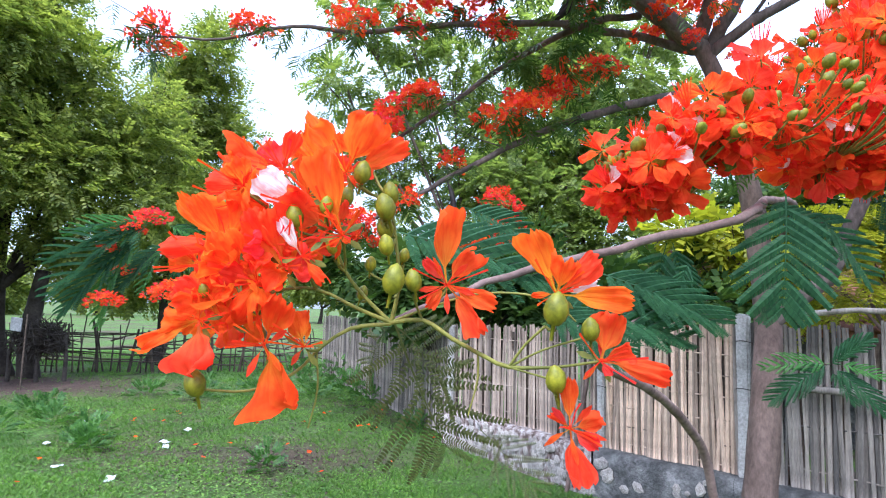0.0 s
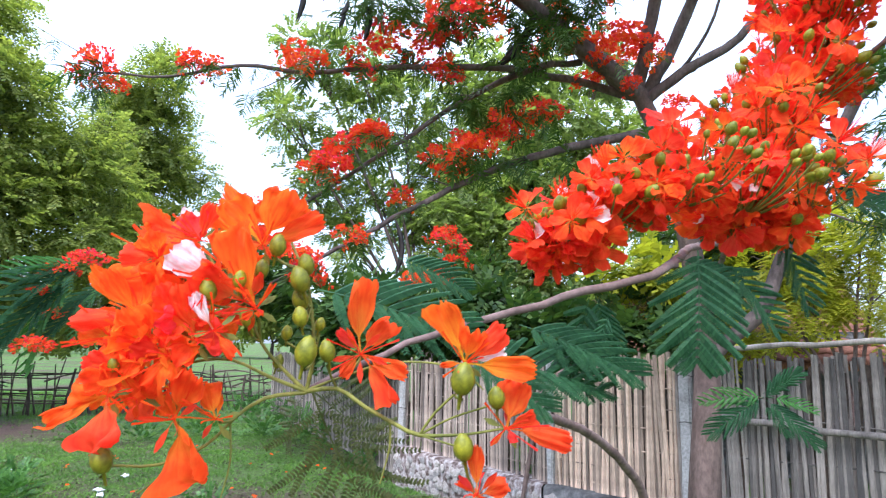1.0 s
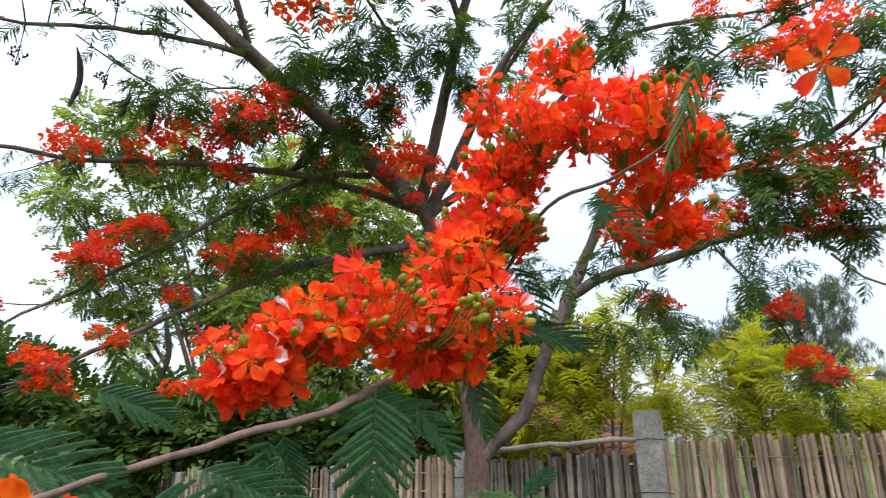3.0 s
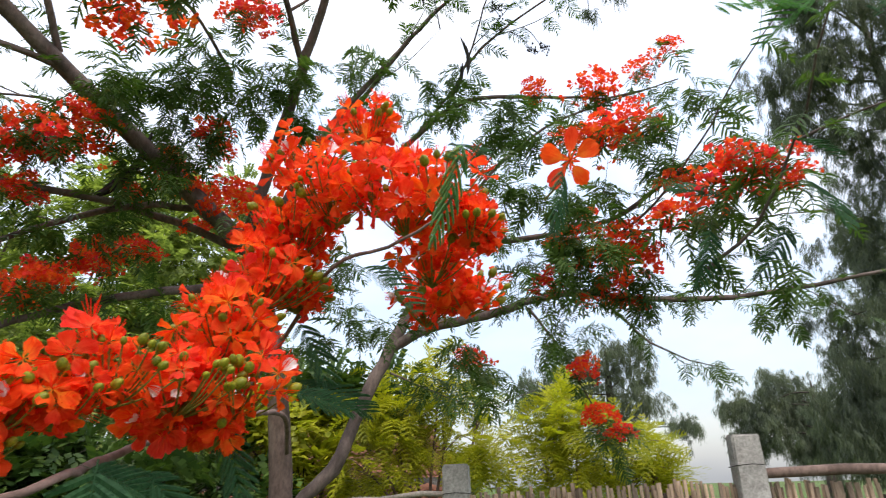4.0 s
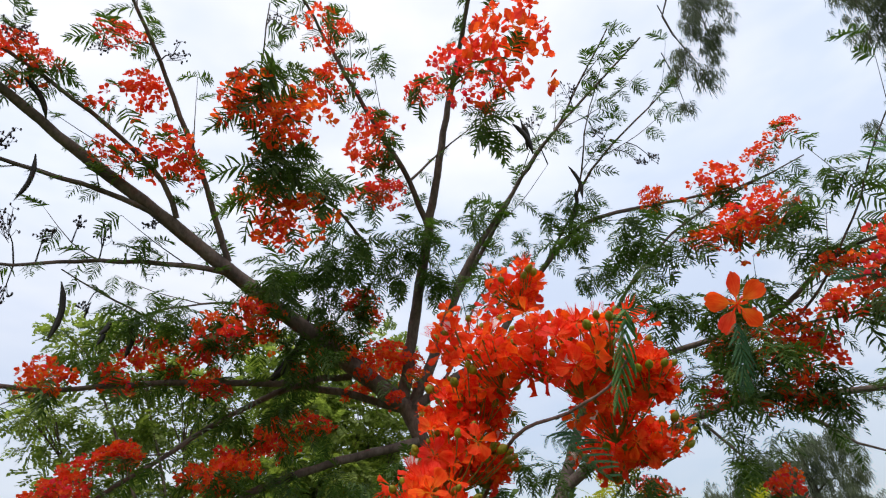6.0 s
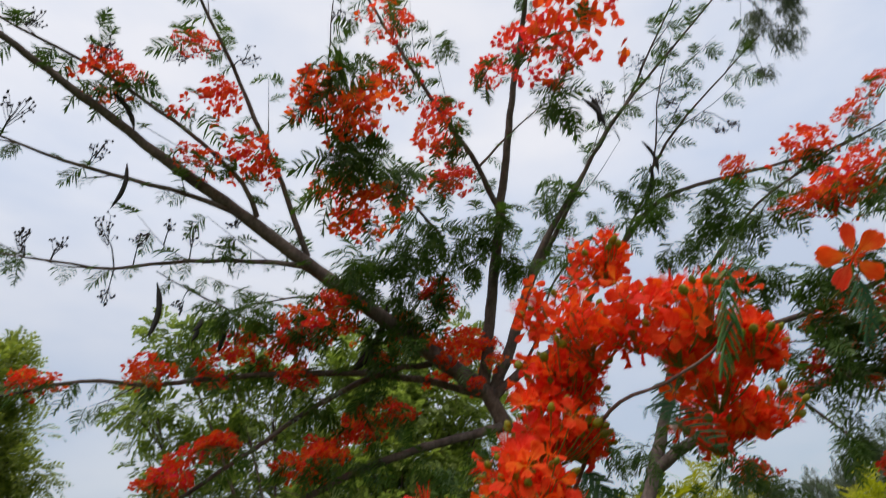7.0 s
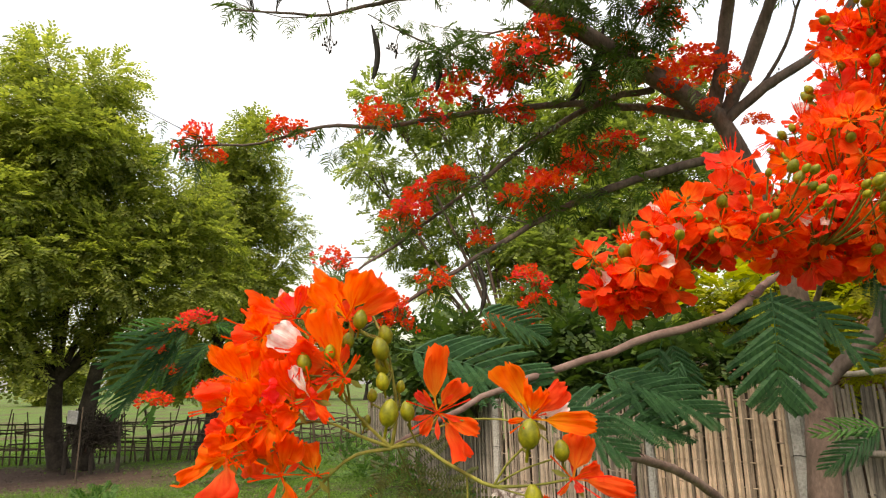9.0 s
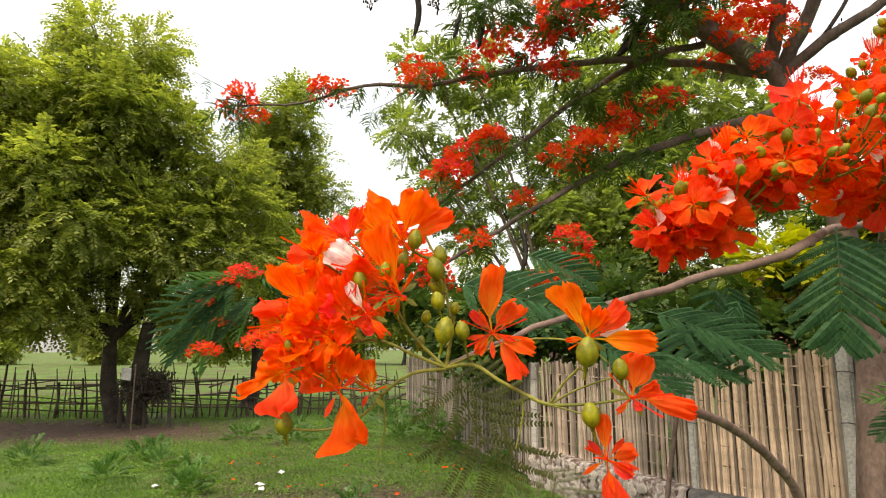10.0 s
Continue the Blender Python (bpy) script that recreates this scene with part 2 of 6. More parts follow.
EARTH = ground_mat()


# ---------------------------------------------------------------- mesh tools
rnd = random.Random(7)
gen = np.random.default_rng(11)


def to_mesh(name, verts, faces, mat, smooth=True, uvs=None, mat_ids=None):
    """faces: an (n, 4) array of quads, or a list."""
    me = bpy.data.meshes.new(name)
    verts = np.asarray(verts, dtype=np.float32)
    if isinstance(faces, np.ndarray) and faces.ndim == 2:
        k = faces.shape[1]
        me.vertices.add(len(verts))
        me.vertices.foreach_set("co", verts.ravel())
        me.loops.add(faces.size)
        me.loops.foreach_set("vertex_index", faces.ravel().astype(np.int32))
        me.polygons.add(len(faces))
        me.polygons.foreach_set("loop_start", np.arange(0, faces.size, k, dtype=np.int32))
        me.polygons.foreach_set("loop_total", np.full(len(faces), k, dtype=np.int32))
        me.update(calc_edges=True)
    else:
        me.from_pydata([tuple(v) for v in verts], [], [tuple(f) for f in faces])
    if smooth:
        me.polygons.foreach_set("use_smooth", np.ones(len(me.polygons), dtype=bool))
    for one in (mat if isinstance(mat, (list, tuple)) else [mat]):
        me.materials.append(one)
    if mat_ids is not None:
        me.polygons.foreach_set("material_index", np.asarray(mat_ids, dtype=np.int32))
    if uvs is not None:
        layer = me.uv_layers.new(name="UVMap")
        idx = np.empty(len(me.loops), dtype=np.int32)
        me.loops.foreach_get("vertex_index", idx)
        at = me.attributes.new("rim", 'FLOAT', 'POINT')
        at.data.foreach_set("value", np.clip(np.asarray(uvs)[:, 2], 0, 1).astype(np.float32))
        uvs = np.asarray(uvs)[:, :2]
        layer.data.foreach_set("uv", np.asarray(uvs, dtype=np.float32)[idx].ravel())
    return me


def place(name, me, parent=None, m=None, label=""):
    ob = new(name, me)
    if parent is not None:
        ob.parent = parent
    if m is not None:
        ob.matrix_basis = m
    if label:
        tagged(ob, label)
    return ob


def smooth_line(pts, step):
    """Catmull-Rom through points of (x, y, z, radius)."""
    p = np.asarray(pts, float)
    p = np.vstack([2 * p[0] - p[1], p, 2 * p[-1] - p[-2]])
    rows = []
    for i in range(1, len(p) - 2):
        k = max(2, int(np.linalg.norm(p[i + 1, :3] - p[i, :3]) / step))
        for s in np.linspace(0, 1, k, endpoint=False):
            a, b, c, d = p[i - 1], p[i], p[i + 1], p[i + 2]
            rows.append(0.5 * (2 * b + (c - a) * s + (2 * a - 5 * b + 4 * c - d) * s ** 2 + (3 * b - a - 3 * c + d) * s ** 3))
    rows.append(p[-2])
    return np.array(rows)


def tube(line, sides=8, rough=0.06):
    """Rings round a line of (x, y, z, r); quads, open at the thick end, pointed at the thin one."""
    line = np.asarray(line, float)
    c, r = line[:, :3], np.maximum(line[:, 3], 0.0006)
    t = np.gradient(c, axis=0)
    t /= np.linalg.norm(t, axis=1)[:, None] + 1e-9
    ref = np.array([0.0, 0.0, 1.0]) if abs(t[0, 2]) < 0.9 else np.array([1.0, 0, 0])
    rings = []
    for i in range(len(c)):
        ref = ref - t[i] * (ref @ t[i])
        ref /= np.linalg.norm(ref) + 1e-9
        side = np.cross(t[i], ref)
        ang = np.linspace(0, 2 * np.pi, sides, endpoint=False)
        wob = 1 + gen.normal(0, rough, sides)
        rings.append(c[i] + (np.cos(ang)[:, None] * ref + np.sin(ang)[:, None] * side) * (r[i] * wob)[:, None])
    v = np.vstack(rings)
    n = len(c)
    i, j = np.meshgrid(np.arange(n - 1), np.arange(sides), indexing="ij")
    j2 = (j + 1) % sides
    f = np.stack([i * sides + j, i * sides + j2, (i + 1) * sides + j2, (i + 1) * sides + j], -1).reshape(-1, 4)
    return v, f


def join(pieces):
    vs, fs, n = [], [], 0
    for v, f in pieces:
        vs.append(v)
        fs.append(f + n)
        n += len(v)
    return np.vstack(vs), np.vstack(fs)


def scatter(tv, tf, mats):
    """The template (tv, tf) repeated at every 4x4 of mats, as one set of vertices and quads."""
    mats = np.asarray(mats)
    v = np.einsum("nij,kj->nki", mats[:, :3, :3], tv) + mats[:, None, :3, 3]
    f = tf[None] + (np.arange(len(mats)) * len(tv))[:, None, None]
    return v.reshape(-1, 3), f.reshape(-1, tf.shape[1])


def frames_from(pos, ax, up, size):
    """4x4 matrices: x along ax, z near up, scaled."""
    ax = ax / (np.linalg.norm(ax, axis=1)[:, None] + 1e-9)
    y = np.cross(up, ax)
    y /= np.linalg.norm(y, axis=1)[:, None] + 1e-9
    z = np.cross(ax, y)
    m = np.zeros((len(pos), 4, 4))
    s = np.asarray(size).reshape(-1, 1)
    m[:, :3, 0], m[:, :3, 1], m[:, :3, 2], m[:, :3, 3], m[:, 3, 3] = ax * s, y * s, z * s, pos, 1
    return m


def unit(n):
    v = gen.normal(size=(n, 3))
    return v / np.linalg.norm(v, axis=1)[:, None]


# ---------------------------------------------------------------- leaf and flower templates
def bipinnate(pairs, leaflets, droop=0.25, jitter=0.0, width=0.36, full=0.40, fill=0.62, roof=0.0):
    """A fern-like leaf of length 1 along x: rachis, paired pinnae, each with paired oblong leaflets."""
    vs, fs = [], []

    def quad(p, d, s, ln, wd):
        k = len(vs)
        vs.extend([p - s * wd * .7, p + s * wd * .7, p + d * ln + s * wd * .55, p + d * ln - s * wd * .55])
        fs.append((k, k + 1, k + 2, k + 3))

    def mid(u):
        return np.array([u, 0.0, -droop * u * u])
    for k in range(8):
        a, b = mid(k / 8), mid((k + 1) / 8)
        n0 = len(vs)
        w = 0.008 * (1 - 0.6 * k / 8)
        vs.extend([a + (0, w, 0), a - (0, w, 0), b - (0, w, 0), b + (0, w, 0)])
        fs.append((n0, n0 + 1, n0 + 2, n0 + 3))
    for i in range(pairs):
        u = 0.14 + 0.86 * i / (pairs - 1)
        ln = width * (0.55 + 0.9 * math.sin(math.pi * (0.18 + 0.74 * (i / (pairs - 1)))) - 0.25 * (i / (pairs - 1)))
        for sgn in (1, -1):
            ang = math.radians(62 - 22 * i / (pairs - 1) + rnd.uniform(-4, 4) * (1 + jitter))
            d = np.array([math.cos(ang), sgn * math.sin(ang), 0.10 + rnd.uniform(-.06, .06)])
            d /= np.linalg.norm(d)
            root = mid(u)
            side = np.array([-d[1], d[0], 0.0])
            for j in range(leaflets):
                w = (j + 0.7) / leaflets
                p = root + d * ln * w + np.array([0, 0, -0.22 * ln * w * w])
                size = ln / leaflets
                lw = full / pairs * (1 - 0.7 * abs(w - 0.4))
                for sg in (1, -1):
                    q = side * sg * 0.93 + d * 0.45 + np.array([0, 0, rnd.uniform(-.12, .05) - roof])
                    quad(p, q, d, lw, size * fill)
    return np.array(vs), np.array(fs)


def spray(count, leaf, wide, spread=0.8):
    """A twig with single leaflets to both sides, length 1 along x."""
    vs, fs = [], []
    for k in range(count):
        u = (k + 1) / count
        sg = 1 if k % 2 else -1
        p = np.array([u, 0, -0.15 * u * u])
        d = np.array([0.55, sg * spread, rnd.uniform(-0.45, 0.2)])
        d /= np.linalg.norm(d)
        s = np.cross(d, (0, 0, 1))
        s /= np.linalg.norm(s)
        k0 = len(vs)
        fold = np.array([0, 0, rnd.uniform(-.3, .3) * wide])
        vs.extend([p, p + d * leaf * .45 + s * wide + fold, p + d * leaf, p + d * leaf * .45 - s * wide - fold])
        fs.append((k0, k0 + 1, k0 + 2, k0 + 3))
    return np.array(vs), np.array(fs)


LEAF_FINE = bipinnate(12, 20, 0.25, 0.6, 0.42, 0.58, 0.78, 0.55)
LEAF_FINE_B = bipinnate(10, 20, 0.5, 1.2, 0.40, 0.52, 0.78, 0.5)


def far_leaf(pairs, droop, jitter, width=0.42, narrow=0.030):
    """The same leaf seen from afar: each pinna one narrow bent strip."""
    vs, fs = [], []

    def strip(a, b, c, side, wa, wb, wc):
        k = len(vs)
        vs.extend([a - side * wa, a + side * wa, b + side * wb, b - side * wb, c + side * wc, c - side * wc])
        fs.extend([(k, k + 1, k + 2, k + 3), (k + 3, k + 2, k + 4, k + 5)])

    def mid(u):
        return np.array([u, .04 * jitter * math.sin(5 * u), -droop * u * u])
    for k in range(3):
        strip(mid(k / 3), mid((k + .5) / 3), mid((k + 1) / 3), np.array([0, 1.0, 0]), .012, .010, .008)
    for i in range(pairs):
        u = 0.12 + 0.88 * i / (pairs - 1)
        ln = width * (0.5 + 0.9 * math.sin(math.pi * (0.18 + 0.74 * u)) - 0.25 * u) * rnd.uniform(.75, 1.1)
        for sgn in (1, -1):
            if rnd.random() < .05:
                continue
            ang = math.radians(64 - 24 * u + rnd.uniform(-9, 9) * (1 + jitter))
            d = np.array([math.cos(ang), sgn * math.sin(ang), rnd.uniform(-.25, .15)])
            a = mid(u)
            b = a + d * ln * .55
            c = a + d * ln + np.array([0, 0, -.22 * ln])
            strip(a, b, c, np.array([-d[1], d[0], rnd.uniform(-.5, .5)]), narrow * .6, narrow, narrow * .35)
    return np.array(vs), np.array(fs)


LEAF_MID = far_leaf(12, 0.35, 0.5)
LEAF_MID_B = far_leaf(10, 0.65, 1.0, 0.38, 0.034)
LEAF_SPARSE = bipinnate(9, 20, 0.35, 2.5, 0.50, 0.30, 0.42, 0.3)


def petal(length, width, cup, wave, nu=6, nv=7, seed=0, back=0.0):
    """Clawed spoon-shaped petal: long narrow stalk, broad crinkled blade, along +x with the face to +z."""
    r = random.Random(seed)
    ph, bend, fold, vs, uv = r.uniform(0, 6.28), r.uniform(-.35, .35), r.uniform(-.14, .22), [], []
    for j in range(nv):
        v = j / (nv - 1)
        blade = max(0.0, (v - 0.36) / 0.64)
        w = width * float(np.interp(blade, (0, .07, .18, .34, .55, .74, .88, .96, 1), (.09, .36, .72, .94, 1.03, 1.0, .84, .62, .36))) * (1 + .07 * math.sin(ph + 17 * blade))
        for i in range(nu):
            u = 2 * i / (nu - 1) - 1
            x = length * (v + (0.06 * (1 - u * u) - 0.03 + .03 * math.sin(8 * u + ph)) * blade * blade + r.uniform(-.014, .014) * blade * blade)
            z = cup * length * (v * 0.5 - back * v * v) + fold * width * u * u * blade + wave * width * blade * (math.sin(ph + 4.2 * u + 4 * v) + .55 * blade * math.sin(2 * ph + 9.5 * u)) + r.uniform(-1, 1) * wave * 0.5 * width * blade
            vs.append((x, u * w * 0.5 + bend * length * .3 * v * v, z))
            uv.append((0.5 + 0.5 * u + seed * 0.37, v, .7 * blade * max(abs(u) ** 5, max(0, blade - .85) * 5)))
    fs = [(j * nu + i, j * nu + i + 1, (j + 1) * nu + i + 1, (j + 1) * nu + i) for j in range(nv - 1) for i in range(nu - 1)]
    return np.array(vs), np.array(fs), np.array(uv)


def ruffled_petal(length, width, seed, nu=13, nv=17, curl=0.0):
    """Clawed petal with a fan-shaped blade: pleated along its veins, folded, crinkled and notched along the rim."""
    r = random.Random(seed)
    ph, side, hood = r.uniform(0, 6.28), r.uniform(-.09, .09), r.choice((-1, 1)) * r.uniform(.10, .45) + curl
    fine = nu > 9
    pleat, waves, fold, vs, uv = r.uniform(.06, .13) if fine else .05, r.uniform(6.0, 10.5) if fine else 5.0, r.choice((-1, 1)) * r.uniform(.12, .75 if fine else .45), [], []
    twist = r.uniform(-.5, .5)
    for j in range(nv):
        v = j / (nv - 1)
        blade = max(0.0, (v - 0.24) / 0.76)
        w = width * float(np.interp(blade, (0, .1, .24, .42, .66, .86, .95, 1), (.08, .34, .68, .90, 1.06, 1.10, 1.00, .82)))
        for i in range(nu):
            u = 2 * i / (nu - 1) - 1
            rim = max(abs(u) ** 3, max(0.0, blade - .55) * 2.2)
            x = length * (v - .07 * u * u * blade + (.030 * math.sin(waves * u * 1.7 + ph) + .016 * r.uniform(-1, 1)) * blade * blade)
            z = (hood * length * (v * v * .5 - .12 * v) + pleat * width * blade * math.sin(waves * u + ph) * (.35 + .9 * rim)
                 + (.22 if fine else .12) * width * rim * blade * math.sin(ph * 2 + 7 * v + 4 * u) + fold * width * u * u * blade + twist * width * u * blade * v * .5 + .025 * width * r.uniform(-1, 1) * blade)
            vs.append((x, u * w * .5 * (1 + .05 * math.sin(ph + 15 * v)) * (1 - .22 * abs(fold) * abs(u)) + side * length * v * v, z))
            uv.append((0.5 + 0.5 * u + (seed % 97) * 0.37, v, .6 * blade * max(abs(u) ** 5, max(0, blade - .85) * 5)))
    fs = [(j * nu + i, j * nu + i + 1, (j + 1) * nu + i + 1, (j + 1) * nu + i) for j in range(nv - 1) for i in range(nu - 1)]
    return np.array(vs), np.array(fs), np.array(uv)


def flower_mesh(name, seed, nu=7, nv=9, size=0.075, mat=None, standard=True, openness=0.5):
    """Five clawed petals (one pale and streaked), five sepals and a bundle of stamens, facing +z."""
    r = random.Random(seed)
    vs, fs, uvs, ids, n = [], [], [], [], 0

    def put(v, f, uv, mid_, m):
        nonlocal n
        m = np.array(m)
        vs.append(v @ m[:3, :3].T + m[:3, 3])
        fs.append(f + n)
        uvs.append(uv)
        ids.extend([mid_] * len(f))
        n += len(v)
    turn = r.uniform(0, 360)
    for k in range(5):
        pale = standard and k == 0
        v, f, uv = ruffled_petal(size * (0.92 if pale else r.uniform(0.82, 1.12)), size * (0.62 if pale else r.uniform(0.44, 0.72)), seed * 7 + k, nu, nv)
        tilt = -(r.uniform(32, 60) if pale else r.uniform(-12, 62) * openness * 1.5)
        put(v, f, uv, 1 if pale else 0, pose(0, 0, 0, 0, 0, turn + 72 * k + r.uniform(-16, 16)) @ pose(0, 0, 0, r.uniform(-18, 18), tilt, 0))
    for k in range(5):
        v, f, uv = petal(size * 0.36, size * 0.13, 0, 0.02, 3, 3, k)
        put(v, f, uv, 2 if k % 2 else 0, pose(0, 0, -0.004, 0, 0, turn + 36 + 72 * k) @ pose(0, 0, 0, 0, 25, 0))
    for k in range(10):
        a, h = r.uniform(0, 6.28), r.uniform(0.7, 1.15) * size
        tip = np.array([math.cos(a) * size * .3, math.sin(a) * size * .3, h])
        w = 0.0011
        v = np.array([(-w, 0, 0), (w, 0, 0), tip + (w, 0, 0), tip - (w, 0, 0), (0, -w, 0), (0, w, 0), tip + (0, w, 0), tip - (0, w, 0)])
        put(v, np.array([(0, 1, 2, 3), (4, 5, 6, 7)]), np.tile([.5, .7, 0.0], (8, 1)), 0, np.eye(4))
    return to_mesh(name, np.vstack(vs), np.vstack(fs), [mat or PETAL, PETAL_WHITE, TWIG_GREEN], True, np.vstack(uvs), ids)


def bud_mesh(size=0.016):
    """Egg-shaped bud with a ridge and a short stalk under it."""
    line = [(0, 0, -2.2 * size, .14 * size), (0, 0, -1.05 * size, .17 * size), (0, 0, -0.95 * size, .5 * size), (0, 0, -0.5 * size, .86 * size),
            (0, 0, .1 * size, size), (0, 0, .8 * size, .86 * size), (0, 0, 1.35 * size, .46 * size), (0, 0, 1.6 * size, .02 * size)]
    v, f = tube(line, 8, 0.02)
    return to_mesh("bud", v, f, BUD)


FLOWERS = [flower_mesh("flower", 10 + k, openness=(0.25, 0.4, 0.55, 0.7, 0.3, 0.45, 0.2, 0.6)[k], standard=k == 3) for k in range(8)]
BUDS = [bud_mesh(0.016), bud_mesh(0.0125)]


# ---------------------------------------------------------------- ground
def build_ground():
    """One sheet to the horizon, uneven near by, with worn earth under the shade tree and in patches."""
    xs = np.unique(np.r_[-400, -200, -100, -60, -40, np.arange(-26, 14.1, 0.5), 20, 40, 80, 200, 400])
    ys = np.unique(np.r_[-200, -60, -20, -8, np.arange(-2, 28.1, 0.5), 34, 45, 60, 90, 150, 300, 900])
    v, bare = [], []
    for y in ys:
        for x in xs:
            z = 0.05 * noise.noise((x * .5, y * .5, 0)) + 0.02 * noise.noise((x * 1.7, y * 1.7, 3)) if -30 < x < 20 and y < 34 else 0.0
            v.append((x, y, z - 0.03))
            a = math.exp(-(((x + 9.8) / 5.0) ** 2 + ((y - 12.4) / 2.2) ** 2) ** 2)
            b = math.exp(-(((x + 1.7) / 1.3) ** 2 + ((y - 7.1) / 1.0) ** 2))
            bare.append(min(1.0, a * 1.1 + 1.0 * b))
    nx = len(xs)
    f = np.array([(j * nx + i, j * nx + i + 1, (j + 1) * nx + i + 1, (j + 1) * nx + i) for j in range(len(ys) - 1) for i in range(nx - 1)])
    me = to_mesh("ground", v, f, EARTH)
    col = me.color_attributes.new("bare", 'FLOAT_COLOR', 'POINT')
    for k, val in enumerate(bare):
        col.data[k].color = (val, val, val, 1)
    return tagged(place("ground", me), "uneven grassy yard with patches of bare earth", "ground", kind="structure")


build_ground()


def build_grass():
    blades = []
    for k in range(6):
        a = k * 1.05 + rnd.uniform(-.3, .3)
        d = np.array([math.cos(a), math.sin(a), 0])
        s = np.array([-d[1], d[0], 0]) * 0.045
        o = d * rnd.uniform(0, .25)
        h = rnd.uniform(.6, 1.1)
        blades.append((np.array([o - s, o + s, o + d * .25 + s * .6 + (0, 0, h * .6), o + d * .6 + (0, 0, h)]), np.array([(0, 1, 2, 3)])))
    tv, tf = join(blades)
    pos = []
    while len(pos) < 62000:
        y = 4.4 + 17 * gen.random() ** 1.7
        x = -13 * y / 12 + (13 * y / 12 + min(3.0, 8.0 - y * .6)) * gen.random()
        worn = math.exp(-(((x + 9.8) / 5.0) ** 2 + ((y - 12.4) / 2.2) ** 2) ** 2) + .95 * math.exp(-(((x + 1.7) / 1.3) ** 2 + ((y - 7.1) / 1.0) ** 2))
        thick = noise.noise((x * .8, y * .8, 9)) * 1.4 + noise.noise((x * 2.6, y * 2.6, 4)) + .7
        if gen.random() > worn and gen.random() < thick:
            pos.append((x, y, 0.05 * noise.noise((x * .5, y * .5, 0)) - 0.03))
    pos = np.array(pos)
    ax = np.c_[gen.normal(size=(len(pos), 2)), np.zeros(len(pos))]
    size = gen.uniform(.016, .048, len(pos)) * (1 + .03 * pos[:, 1])
    v, f = scatter(tv, tf, frames_from(pos, ax, np.tile([0.0, 0, 1], (len(pos), 1)), size))
    tagged(place("grass", to_mesh("grass", v, f, GRASS)), "short patchy green grass over the yard", "grass", kind="stuff")


build_grass()


def flat_leaves(name, count, mat, low, high, rows, label, category):
    """Small leaflets lying or standing at all angles, strewn in drifts round the given spots."""
    tv = np.array([(-.5, 0, 0), (0, -.24, .07), (.5, 0, 0), (0, .24, .07)])
    pick = np.array(rows)[gen.integers(0, len(rows), count)]
    pos = np.c_[pick[:, :2] + gen.normal(size=(count, 2)) * pick[:, 2:4], np.zeros(count)]
    pos = pos[(pos[:, 1] > 4.6) & (pos[:, 0] < .4 - .5 * (pos[:, 1] - 8))]
    pos[:, 2] = [.05 * noise.noise((x * .5, y * .5, 0)) + .02 * noise.noise((x * 1.7, y * 1.7, 3)) - .018 for x, y, _ in pos]
    n = len(pos)
    ax = np.c_[gen.normal(size=(n, 2)), gen.normal(0, .25, n)]
    v, f = scatter(tv, np.array([(0, 1, 2, 3)]), frames_from(pos, ax, np.tile([0.0, 0, 1], (n, 1)) + unit(n) * .5, gen.uniform(low, high, n)))
    tagged(place(name, to_mesh(name, v, f, mat)), label, category, kind="stuff")


flat_leaves("leaf_litter", 9000, STICK, .02, .055, [(-1.7, 7.1, 1.0, .8), (-3.0, 7.5, 1.8, 1.4), (-9.8, 12.4, 3.0, 1.3), (-2.0, 9.5, 1.5, 1.5)], "dry brown leaf litter strewn over the yard", "leaf litter")
flat_leaves("clover", 24000, GRASS, .02, .05, [(-5.0, 8.5, 1.8, .9), (-3.2, 6.2, 1.3, .6), (-4.6, 10.4, 2.2, .9), (-2.6, 11.2, 1.6, 1.2), (-1.0, 5.8, .9, .6), (-6.5, 9.6, 1.6, .7)], "low broad-leaved green ground cover in drifts", "ground cover")


# ---------------------------------------------------------------- bamboo fence on its stone wall
def slat_mesh(kind):
    """A split bamboo slat, one metre tall: a shallow half-round with a node ring, thinned at the top."""
    w, d = (0.020, 0.024, 0.017)[kind], 0.008
    prof = [(-w, 0), (-w * .6, -d), (w * .6, -d), (w, 0)]
    zs = (0.0, 0.33 + 0.12 * kind, 0.345 + 0.12 * kind, 1.0)
    v = [(x * (1.08 if k in (1, 2) else 1 - .12 * z), y * (1.25 if k in (1, 2) else 1), z) for k, z in enumerate(zs) for x, y in prof]
    f = [(j * 4 + i, j * 4 + i + 1, (j + 1) * 4 + i + 1, (j + 1) * 4 + i) for j in range(3) for i in range(3)]
    f += [(j * 4 + 3, j * 4, (j + 1) * 4, (j + 1) * 4 + 3) for j in range(3)] + [(12, 13, 14, 15)]
    return v, f


SLATS = {m.name: [to_mesh("slat", *slat_mesh(k), m, False) for k in range(3)] for m in (BAMBOO, BAMBOO_ASH, BAMBOO_GREY, STICK)}


